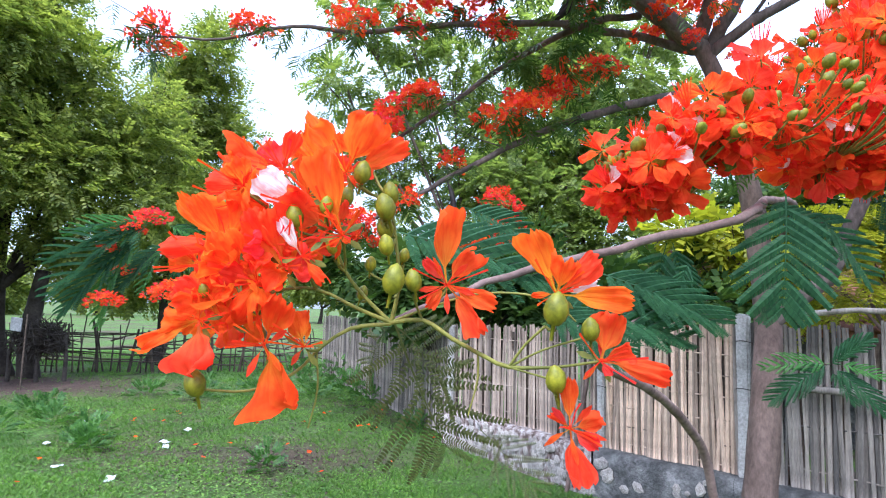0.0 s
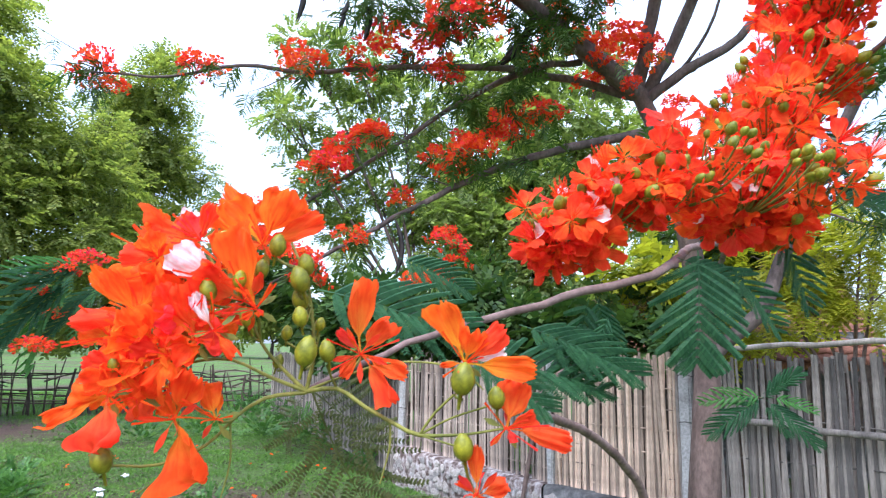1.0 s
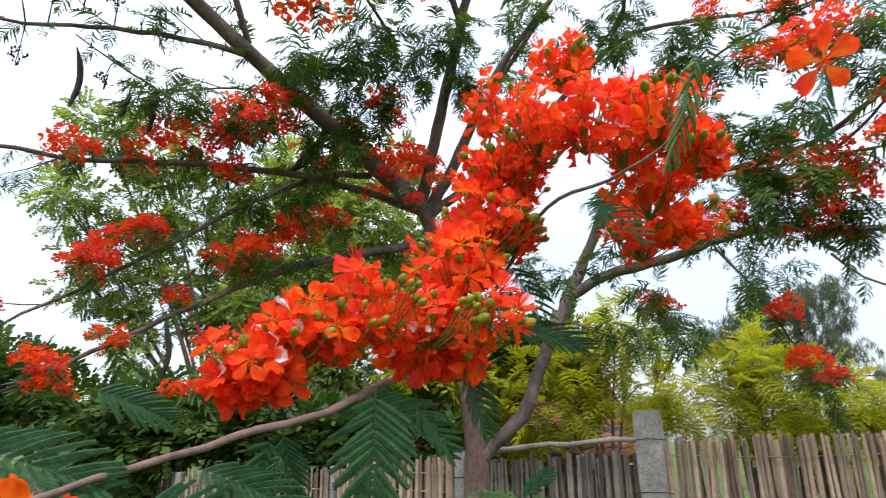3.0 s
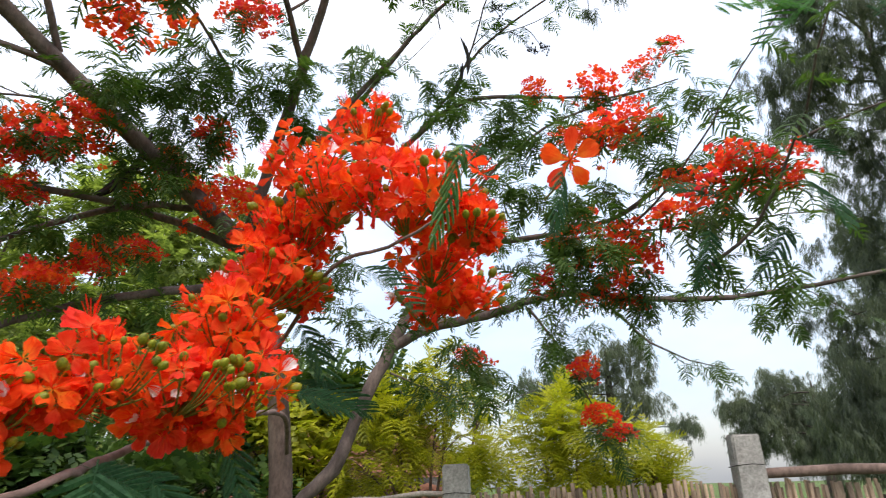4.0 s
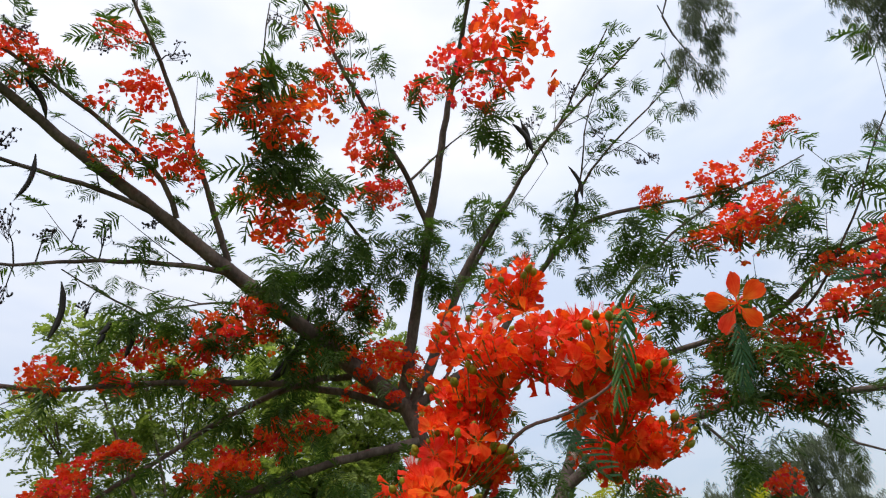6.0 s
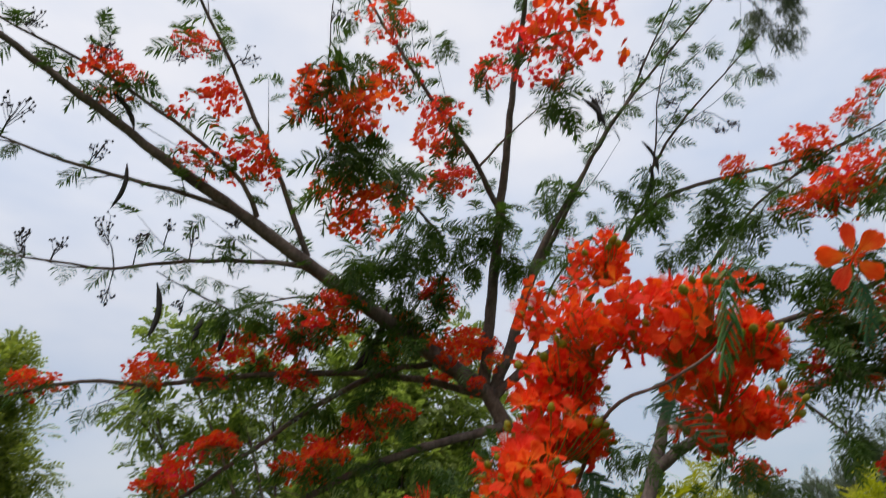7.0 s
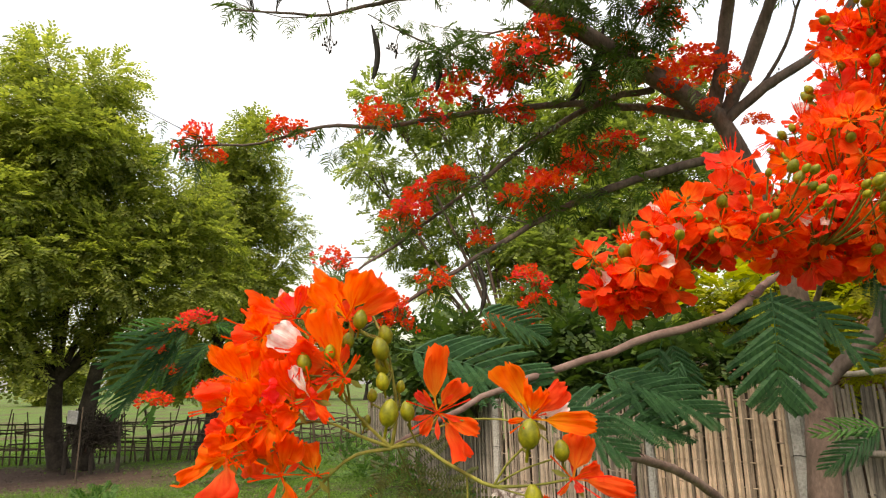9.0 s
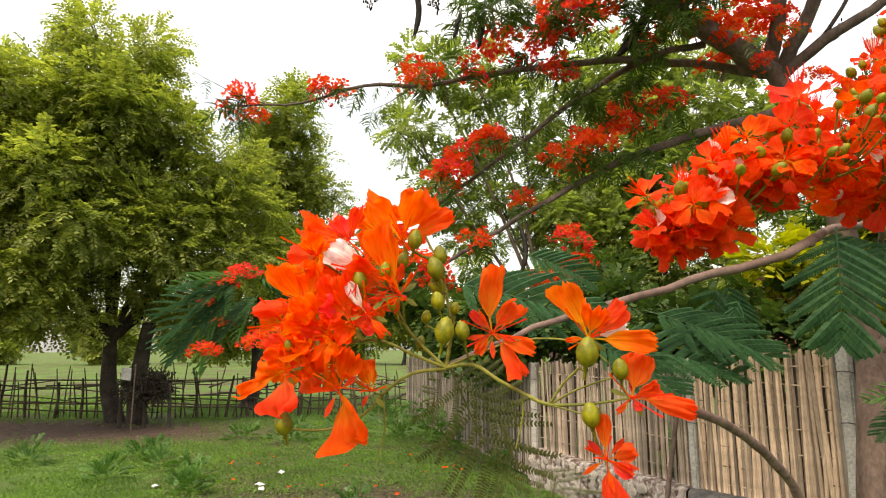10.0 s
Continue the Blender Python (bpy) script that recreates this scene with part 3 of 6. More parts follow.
def fence_panel(a, b, z0, top_a, top_b, mat, label, rails, gap=0.0, weft=0.0055):
    a, b = Vector((*a, 0)), Vector((*b, 0))
    d = (b - a)
    length = d.length
    d.normalize()
    turn = math.degrees(math.atan2(d.y, d.x))
    root = new("bamboo_fence_panel")
    root.matrix_basis = pose(a.x, a.y, 0, 0, 0, turn)
    tagged(root, label, "fence", "bamboo fence panels")
    s = 0.0
    while s < length:
        kind = rnd.randrange(3)
        u = s / length
        if rnd.random() > gap:
            top = top_a + (top_b - top_a) * u + rnd.gauss(0, .018) - z0
            ob = place("slat", SLATS[mat.name][kind], root, pose(s, (.012 if kind % 2 else -.012) + rnd.uniform(-.005, .005), z0, rnd.gauss(0, .8), rnd.gauss(0, 1.1), rnd.uniform(-20, 20)))
            ob.scale = (rnd.uniform(.60, 1.0), 1, top)
            # second slat layer behind, its dark brown colour putting shade into the gaps
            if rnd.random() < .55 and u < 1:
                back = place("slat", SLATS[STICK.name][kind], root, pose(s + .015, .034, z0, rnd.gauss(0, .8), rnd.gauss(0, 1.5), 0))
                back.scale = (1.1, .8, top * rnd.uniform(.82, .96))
        s += rnd.uniform(.018, .029)
    for h in rails:
        z = z0 + h * (min(top_a, top_b) - z0)
        pts = [(x, (-.02 if k % 2 else .016), z + .012 * math.sin(x * 3 + h * 9), weft) for k, x in enumerate(np.arange(-.03, length + .04, .11))]
        v, f = tube(pts, 5, .05)
        place("weft", to_mesh("weft", v, f, mat), root)
    return root


C0, C1, C2, C3, C4, C5, C6 = (-2.95, 15.6), (0.19, 8.2), (1.58, 6.03), (2.45, 5.08), (3.51, 3.96), (5.0, 2.36), (8.6, -1.5)
fence_panel(C0, C1, .02, 1.48, 1.50, BAMBOO_GREY, "weathered grey woven bamboo fence panel on a stone wall", (.15, .5, .85))
fence_panel(C1, C2, .42, 1.50, 1.56, BAMBOO_ASH, "grey-brown woven bamboo fence panel with loose slats", (.12, .38, .62, .88), 0.16)
fence_panel(C2, C3, .42, 1.58, 1.68, BAMBOO, "straw-coloured woven bamboo fence panel on a stone wall", (.06, .2, .36, .52, .68, .84, .97), 0.0)
fence_panel(C3, C4, .42, 1.62, 1.70, BAMBOO_GREY, "old grey bamboo fence panel with a sagging rail", (.12, .4, .65), 0.05)
fence_panel(C4, C5, .42, 1.78, 1.82, BAMBOO, "tan woven bamboo fence panel beside a concrete post", (.1, .35, .62, .92), 0.0)
fence_panel(C5, C6, .42, 1.80, 1.82, BAMBOO, "tan woven bamboo fence panel with a pole along its top", (.1, .35, .62, .92), 0.02)


def rail(a, b, r, name, label, mat=BAMBOO_GREY):
    pts = [(*(Vector(a).lerp(Vector(b), k / 8) + Vector((0, 0, .01 * math.sin(k * 2.1)))), r * (1 + .08 * (k % 2))) for k in range(9)]
    v, f = tube(pts, 8, .04)
    tagged(place(name, to_mesh(name, v, f, mat)), label, "pole", "fence poles")


rail((2.5, 4.92, 1.72), (3.46, 3.88, 1.80), .02, "bamboo_pole", "dark bamboo pole along the top of the grey fence")
rail((2.5, 4.90, 1.2), (3.46, 3.86, 1.14), .024, "bamboo_pole", "pale bamboo pole tied across the grey fence")
rail((5.02, 2.24, 1.87), (8.4, -1.4, 1.92), .035, "bamboo_pole", "thick pole along the top of the tan fence", BARK)


rail((1.253, 6.077, -0.020), (1.491, 6.076, 1.296), .022, "leaning_pole", "brown wooden pole leaning on the bamboo fence", BARK)


def concrete_post(x, y, top, wide, label, turn=45.0):
    bm = bmesh.new()
    bmesh.ops.create_cube(bm, size=1.0)
    bmesh.ops.scale(bm, vec=(wide, wide * .85, top + .1), verts=bm.verts)
    bmesh.ops.translate(bm, vec=(0, 0, (top - .1) / 2), verts=bm.verts)
    bmesh.ops.bevel(bm, geom=list(bm.edges), offset=.012, segments=2, affect='EDGES')
    bmesh.ops.subdivide_edges(bm, edges=[e for e in bm.edges if abs(e.verts[0].co.z - e.verts[1].co.z) > .5], cuts=9)
    for vert in bm.verts:
        vert.co += Vector((rnd.gauss(0, .0025), rnd.gauss(0, .0025), rnd.gauss(0, .004) if vert.co.z > top - .05 else 0))
    me = bpy.data.meshes.new("concrete_post")
    bm.to_mesh(me)
    bm.free()
    me.materials.append(CONCRETE)
    post = tagged(place("concrete_post", me, None, pose(x, y, 0, rnd.uniform(-.6, .6), rnd.uniform(-.6, .6), -turn)), label, "post", "concrete fence posts")
    for h in (top - .22, top - .6):
        ring = [(math.cos(k * .7854) * wide * .68, math.sin(k * .7854) * wide * .6, h + .01 * math.sin(k * 1.3), .003) for k in range(9)]
        v, f = tube(ring, 4, 0)
        place("wire", to_mesh("wire", v, f, POD), post, None, "rusty tie wire")


concrete_post(2.47, 5.02, 1.72, .10, "slim grey concrete post behind the tree trunk")
concrete_post(3.58, 3.86, 2.01, .20, "weathered square concrete fence post")
concrete_post(5.06, 2.27, 2.15, .20, "tall weathered concrete fence post with tie wire")
concrete_post(1.57, 6.0, 1.60, .07, "thin grey fence post with wire ties")
concrete_post(0.16, 8.2, 1.5, .10, "grey concrete post at the bend of the fence")


def stone_wall():
    """Low plastered rubble wall under the fence, with single stones proud of it."""
    root = tagged(new("wall_base"), "low rubble stone wall with worn grey plaster under the fence", "wall", kind="structure")
    pts = [C0, C1, C2, C3, C4, C5, C6]
    stones = []
    for k in range(3):
        bm = bmesh.new()
        bmesh.ops.create_icosphere(bm, subdivisions=1, radius=1)
        for vert in bm.verts:
            vert.co *= rnd.uniform(.75, 1.1)
            vert.co.y *= .5
        me = bpy.data.meshes.new("stone")
        bm.to_mesh(me)
        bm.free()
        me.materials.append(STONE)
        stones.append(me)
    for i in range(1, len(pts) - 1):
        a, b = Vector((*pts[i], 0)), Vector((*pts[i + 1], 0))
        d = (b - a).normalized()
        nrm = Vector((d.y, -d.x, 0))
        if nrm.y > 0:
            nrm = -nrm
        rowsn = int((b - a).length / .2) + 1
        v, f = [], []
        for k in range(rowsn + 1):
            c = a.lerp(b, k / rowsn)
            for off, z in ((.16, -.1), (.15, .2), (.14, .40), (.10, .425), (-.12, .425), (-.14, -.1)):
                q = c + nrm * (off + .02 * noise.noise((c.x * 3, c.y * 3, z * 5))) + Vector((0, 0, z + .02 * noise.noise((c.x * 2, c.y * 2, 7))))
                v.append(tuple(q))
        f = np.array([(k * 6 + j, k * 6 + j + 1, (k + 1) * 6 + j + 1, (k + 1) * 6 + j) for k in range(rowsn) for j in range(5)])
        place("plaster", to_mesh("plaster", v, f, PLASTER_PALE if i == 1 else MORTAR, False), root)
        if i < 4:
            n = int((b - a).length * (60 if i == 1 else 14))
            for _ in range(n):
                c = a.lerp(b, rnd.random()) + nrm * .158 + Vector((0, 0, rnd.uniform(.02, .36)))
                s = rnd.uniform(.025, .06)
                ob = place("stone", rnd.choice(stones), root, Matrix.Translation(c) @ pose(0, 0, 0, 0, rnd.uniform(0, 360), math.degrees(math.atan2(d.y, d.x))))
                ob.scale = (s * 1.3, s * .7, s)


stone_wall()


# ---------------------------------------------------------------- trees in general
def tree_of_sprays(name, base, crowns, trunk_r, bark, leaf_mat, tpl, per_m2, size, label, lean=(0, 0), shell=0.45, stems=1, limb_r=0.3):
    """Trunk, limbs to every clump of the crown, and sprays of leaves set on uneven clumps with gaps."""
    root = new(name)
    root.matrix_basis = Matrix.Translation(base)
    tagged(root, label, "tree")
    bx = np.array(base, float)
    top = np.mean([c[:3] for c in crowns], 0) - bx
    fork_pt = np.array([top[0] * .35 + lean[0], top[1] * .35 + lean[1], max(.35 * top[2], .8)])
    for s in range(stems):
        off = np.array([s * trunk_r * 3.4, -s * trunk_r * .6, 0])
        tip = fork_pt + off * 1.6 + (0, 0, fork_pt[2] * .2 * s)
        line = smooth_line([(*(off + (0, 0, -.1)), trunk_r * 1.25), (*(off * 1.1 + fork_pt * .4 + (rnd.gauss(0, .1), 0, 0)), trunk_r), (*tip, trunk_r * .75)], .4)
        v, f = tube(line, 9, .05)
        place("trunk", to_mesh("trunk", v, f, bark), root)
    for k, (x, y, z, r) in enumerate(crowns):
        c = np.array([x, y, z]) - bx
        mid = (fork_pt + c) / 2 + gen.normal(0, .12 * r, 3)
        wood = [tube(smooth_line([(*fork_pt, trunk_r * limb_r * 1.6), (*mid, trunk_r * limb_r), (*c, trunk_r * limb_r * .35)], .5), 6, .05)]
        for _ in range(5):
            d = unit(1)[0] * r * .85
            wood.append(tube(smooth_line([(*(mid * .35 + c * .65), trunk_r * limb_r * .45), (*(c + d * .5 + (0, 0, .1 * r)), trunk_r * limb_r * .25), (*(c + d), .006)], .4), 5, .05))
        place("limb", to_mesh("limb", *join(wood), bark), root)
    mats = []
    for x, y, z, r in crowns:
        c = np.array([x, y, z]) - bx
        sub = unit(int(9 + 5 * r)) * r * gen.uniform(.45, 1.0, (int(9 + 5 * r), 1)) * (1, 1, .8) + c
        n = int(per_m2 * 4 * r * r * 3.14)
        pick = sub[gen.integers(0, len(sub), n)]
        d = unit(n)
        rad = r * .42 * gen.random((n, 1)) ** shell
        pos = pick + d * rad * (1, 1, .75)
        ax = d * .8 + (pos - c) / r * .6 + unit(n) * .5 + (0, 0, -.25)
        mats.append(frames_from(pos, ax, np.tile([0.0, 0, 1], (n, 1)) + unit(n) * .5, gen.uniform(.7, 1.3, n) * size))
    v, f = scatter(*tpl, np.concatenate(mats))
    place("crown", to_mesh("crown", v, f, leaf_mat), root)
    return root


SPRAY_A = spray(11, .30, .075)
SPRAY_B = spray(9, .42, .13, .9)
SPRAY_FERN = bipinnate(6, 5, .4, 1.0)


# ---------------------------------------------------------------- the poinciana
tree = tagged(new("royal_poinciana_tree"), "flowering poinciana tree with scarlet blossom and ferny leaves", "tree")
lines = []


def limb(*pts, bark=None, name="limb", sides=8):
    line = smooth_line(pts, .12)
    line[1:-1, :3] += gen.normal(0, .004, (len(line) - 2, 3))
    line[:, 3] *= np.where(line[:, 3] > .045, .92, .88)
    v, f = tube(line, sides, .05)
    place(name, to_mesh(name, v, f, bark or LIMB_BARK), tree)
    lines.append(line)


def trunk(*pts):
    line = smooth_line(pts, .12)
    line[:, 3] *= .74
    v, f = tube(line, 14, .03)
    place("trunk", to_mesh("trunk", v, f, BARK), tree)


def low_branch(*pts):
    line = smooth_line(pts, .05)
    line[:, 3] *= .86
    line[1:-1, :3] += gen.normal(0, .0015, (len(line) - 2, 3))
    v, f = tube(line, 10, .04)
    place("low_branch", to_mesh("low_branch", v, f, BARK_PALE), tree, None, "pinkish grey low branch")


# trunk and main limbs
trunk((2.112, 4.182, -0.05, 0.155), (2.16, 4.212, 0.497, 0.145), (2.237, 4.246, 1.168, 0.133), (2.345, 4.425, 1.816, 0.121), (2.246, 4.512, 2.875, 0.103), (2.029, 4.508, 3.56, 0.09), (1.903, 4.511, 3.81, 0.085))
limb((1.94, 4.521, 3.754, 0.087), (1.472, 4.346, 3.996, 0.08), (1.022, 4.202, 4.249, 0.073), (0.444, 4.021, 4.57, 0.063), (-0.193, 3.723, 4.888, 0.053), (-0.965, 3.333, 5.242, 0.04), (-1.727, 2.828, 5.537, 0.027), (-2.162, 2.514, 5.68, 0.019))
limb((-0.15, 3.745, 4.864, 0.027), (-0.554, 3.585, 4.907, 0.022), (-1.034, 3.443, 4.921, 0.016), (-1.315, 3.293, 4.885, 0.013), (-1.617, 3.082, 4.872, 0.009), (-1.774, 2.986, 4.877, 0.007))
limb((-0.044, 3.751, 4.868, 0.027), (-0.165, 3.587, 5.065, 0.024), (-0.593, 3.351, 5.334, 0.02), (-1.103, 3.124, 5.555, 0.016), (-1.466, 2.999, 5.667, 0.013), (-1.8, 2.867, 5.754, 0.01), (-2.082, 2.753, 5.827, 0.008))
limb((0.369, 3.964, 4.665, 0.03), (0.131, 3.677, 5.145, 0.026), (-0.169, 3.269, 5.64, 0.02), (-0.357, 3.02, 5.906, 0.017), (-0.552, 2.767, 6.136, 0.014), (-0.741, 2.475, 6.414, 0.011))
limb((0.466, 4.015, 4.578, 0.027), (0.088, 3.908, 4.555, 0.023), (-0.236, 3.805, 4.481, 0.02), (-0.62, 3.777, 4.425, 0.016), (-0.944, 3.661, 4.273, 0.013), (-1.292, 3.557, 4.245, 0.009), (-1.549, 3.458, 4.223, 0.007))
limb((1.923, 4.513, 3.786, 0.065), (1.942, 4.344, 4.06, 0.061), (2.002, 4.135, 4.626, 0.054), (2.04, 3.815, 5.151, 0.047), (2.053, 3.188, 5.948, 0.035), (2.071, 2.583, 6.577, 0.025), (2.016, 2.03, 7.01, 0.017))
limb((2.047, 3.828, 5.13, 0.034), (1.792, 3.569, 5.478, 0.029), (1.462, 3.304, 5.721, 0.025), (1.185, 3.1, 5.976, 0.021), (0.708, 2.745, 6.444, 0.013), (0.453, 2.535, 6.596, 0.01))
limb((1.798, 3.574, 5.47, 0.015), (2.054, 3.372, 5.709, 0.01), (2.295, 3.088, 5.847, 0.004))
limb((1.99, 4.56, 3.70, 0.064), (2.175, 4.342, 4.12, 0.056), (2.454, 4.015, 4.885, 0.040), (2.708, 3.663, 5.332, 0.023), (3.002, 3.142, 5.807, 0.018), (3.28, 2.716, 6.093, 0.013), (3.585, 2.155, 6.362, 0.008))
limb((2.317, 4.172, 4.547, 0.03), (2.662, 3.988, 5.14, 0.025), (2.967, 3.391, 5.755, 0.018), (3.188, 3.036, 6.061, 0.014), (3.306, 2.728, 6.347, 0.011), (3.425, 2.325, 6.65, 0.007))
limb((1.99, 4.50, 3.68, 0.05), (2.272, 4.358, 3.90, 0.046), (2.674, 4.287, 4.158, 0.041), (3.107, 4.087, 4.759, 0.033), (3.483, 3.621, 5.227, 0.026), (3.799, 3.304, 5.277, 0.022), (4.243, 2.78, 5.144, 0.015), (4.451, 2.56, 5.095, 0.012), (4.648, 2.263, 5.093, 0.008))
limb((3.273, 3.873, 5.011, 0.015), (3.457, 3.467, 5.422, 0.012), (3.444, 3.235, 5.664, 0.01), (3.437, 2.949, 6.066, 0.007), (3.475, 2.6, 6.427, 0.004))
limb((3.432, 3.426, 5.486, 0.015), (3.579, 3.049, 5.724, 0.012), (3.865, 2.599, 5.992, 0.008), (4.085, 2.261, 6.172, 0.004))
limb((1.897, 4.547, 3.73, 0.042), (1.381, 4.587, 3.876, 0.037), (0.887, 4.55, 3.92, 0.033), (0.858, 4.329, 3.828, 0.031), (0.035, 4.342, 3.797, 0.025), (-0.624, 4.269, 3.687, 0.019), (-1.089, 4.072, 3.625, 0.015), (-1.534, 3.981, 3.477, 0.011), (-1.987, 3.8, 3.402, 0.007))
limb((1.466, 4.48, 3.975, 0.034), (1.075, 4.489, 3.906, 0.031), (0.494, 4.571, 3.629, 0.025), (0.016, 4.598, 3.269, 0.02), (-0.589, 4.452, 2.794, 0.014), (-0.929, 4.327, 2.531, 0.01), (-1.224, 4.17, 2.288, 0.007))
limb((2.029, 4.454, 3.421, 0.046), (1.65, 4.556, 3.357, 0.041), (1.221, 4.593, 3.251, 0.037), (0.698, 4.627, 3.062, 0.031), (0.094, 4.524, 2.717, 0.024), (-0.401, 4.335, 2.381, 0.017), (-0.814, 4.08, 2.096, 0.011))
limb((1.793, 4.615, 3.791, 0.023), (1.337, 4.578, 4.374, 0.018), (0.823, 4.473, 4.525, 0.014), (0.213, 4.407, 4.515, 0.01), (-0.382, 4.388, 4.279, 0.006))
limb((0.511, 4.603, 4.14, 0.019), (0.136, 4.451, 4.226, 0.015), (-0.362, 4.124, 4.317, 0.009), (-0.719, 3.88, 4.405, 0.005))
limb((2.067, 4.658, 3.722, 0.023), (2.422, 4.426, 4.138, 0.017), (2.639, 4.224, 4.713, 0.011), (2.993, 4.014, 5.075, 0.006))
limb((1.528, 4.025, 5.034, 0.017), (1.069, 3.712, 5.252, 0.014), (0.502, 3.275, 5.198, 0.01), (0.409, 2.709, 5.315, 0.007), (0.402, 2.263, 5.66, 0.004))
# second stem and its branches
limb((2.33, 4.37, 1.62, 0.05), (2.47, 4.28, 1.80, 0.055), (2.65, 4.188, 1.992, 0.057), (2.914, 4.245, 2.471, 0.057), (3.176, 4.238, 2.962, 0.055), (3.412, 4.184, 3.446, 0.053), (3.55, 4.052, 3.845, 0.052))
limb((3.175, 4.236, 2.972, 0.053), (3.442, 4.011, 3.148, 0.05), (3.821, 3.685, 3.236, 0.045), (4.361, 3.233, 3.4, 0.038), (4.896, 2.755, 3.309, 0.032), (5.246, 2.193, 3.243, 0.026), (5.493, 1.636, 3.238, 0.02), (5.653, 1.11, 3.262, 0.015), (5.745, 0.591, 3.325, 0.01), (5.717, 0.257, 3.56, 0.007))
limb((3.451, 4.101, 3.592, 0.038), (3.669, 3.693, 3.836, 0.033), (3.896, 3.067, 3.778, 0.027), (4.033, 2.411, 3.721, 0.022), (3.99, 1.77, 3.812, 0.016), (3.934, 1.243, 3.676, 0.011))
limb((3.467, 4.029, 3.738, 0.023), (3.68, 3.505, 4.384, 0.018), (4.013, 2.99, 4.829, 0.013), (4.471, 2.558, 5.061, 0.009), (4.827, 2.078, 5.16, 0.006))
limb((4.086, 3.424, 3.278, 0.015), (4.347, 3.292, 2.859, 0.011), (4.519, 3.193, 2.432, 0.007), (4.626, 3.11, 2.027, 0.004))
limb((4.713, 2.909, 3.143, 0.014), (4.854, 2.79, 2.939, 0.011), (5.121, 2.621, 2.777, 0.007), (5.299, 2.345, 2.667, 0.003))
limb((3.196, 4.268, 2.773, 0.011), (3.436, 4.021, 2.611, 0.009), (3.717, 3.697, 2.458, 0.006), (4.054, 3.37, 2.565, 0.003))
limb((4, 2.975, 3.743, 0.015), (3.914, 2.145, 3.503, 0.011), (3.903, 1.412, 3.313, 0.006), (3.835, 0.843, 3.148, 0.003))
limb((4.104, 2.606, 3.566, 0.014), (3.876, 1.907, 3.62, 0.01), (3.669, 1.4, 3.786, 0.007), (3.463, 0.987, 3.981, 0.005), (3.354, 0.685, 4.095, 0.003))
limb((3.35, 1.348, 2.867, 0.012), (3.243, 1.002, 2.969, 0.01), (3.015, 0.658, 3.192, 0.007), (2.73, 0.4, 3.356, 0.005), (2.552, 0.23, 3.473, 0.003))
limb((3.02, 0.649, 3.189, 0.009), (3.066, 0.443, 3.229, 0.006), (3.118, 0.204, 3.239, 0.003))
# low branch that reaches the lens, with its shoots
low_branch((2.334, 4.335, 2.115, 0.02), (1.735, 2.99, 2.226, 0.016), (0.977, 1.808, 2.038, 0.013), (0.566, 1.093, 1.879, 0.0098), (0.474, 1.04, 1.84, 0.009), (0.372, 1.02, 1.816, 0.0088), (0.283, 0.98, 1.788, 0.008), (0.17, 0.92, 1.758, 0.007), (0.056, 0.82, 1.719, 0.0055), (-0.053, 0.657, 1.667, 0.0036))
low_branch((1.096, 1.887, 2.071, 0.009), (1.086, 1.511, 2.214, 0.008), (1.118, 1.288, 2.37, 0.007), (1.112, 1.116, 2.41, 0.006), (1.141, 0.933, 2.391, 0.005), (1.133, 0.739, 2.382, 0.004), (1.115, 0.631, 2.4, 0.004))
low_branch((0.475, 1.667, 1.528, 0.015), (0.633, 1.867, 1.462, 0.016), (0.792, 2.06, 1.359, 0.017), (0.943, 2.244, 1.224, 0.019), (1.013, 2.31, 1.051, 0.019), (1.036, 2.329, 0.926, 0.02))
low_branch((0.446, 1.346, 1.694, 0.006), (0.371, 1.443, 1.573, 0.009), (0.475, 1.667, 1.525, 0.014))
low_branch((2.27, 4.22, 1.45, 0.009), (2.318, 3.985, 1.436, 0.007), (2.366, 3.750, 1.422, 0.005))
# rows of x, y, z, radius: clusters high in the crown
CROWN_CLUSTERS_A = [
    (0.44, 2.085, 4.456, 0.26), (0.317, 2.137, 4.558, 0.184), (0.665, 2.618, 4.159, 0.258), (0.498, 2.657, 4.303, 0.177), (1.731, 1.687, 4.8, 0.301),
    (1.636, 1.871, 4.855, 0.218), (1.422, 2.164, 5.001, 0.153), (1.021, 2.825, 5.693, 0.207), (1.316, 2.99, 5.475, 0.207), (1.482, 3.38, 5.179, 0.165),
    (0.807, 2.566, 5.926, 0.175), (-0.555, 2.828, 5.685, 0.148), (-0.487, 3.142, 5.418, 0.221), (-0.174, 3.391, 5.211, 0.221), (-0.489, 3.441, 5.099, 0.138),
    (-1.172, 3.118, 5.535, 0.183), (-0.997, 3.117, 5.599, 0.106),
]
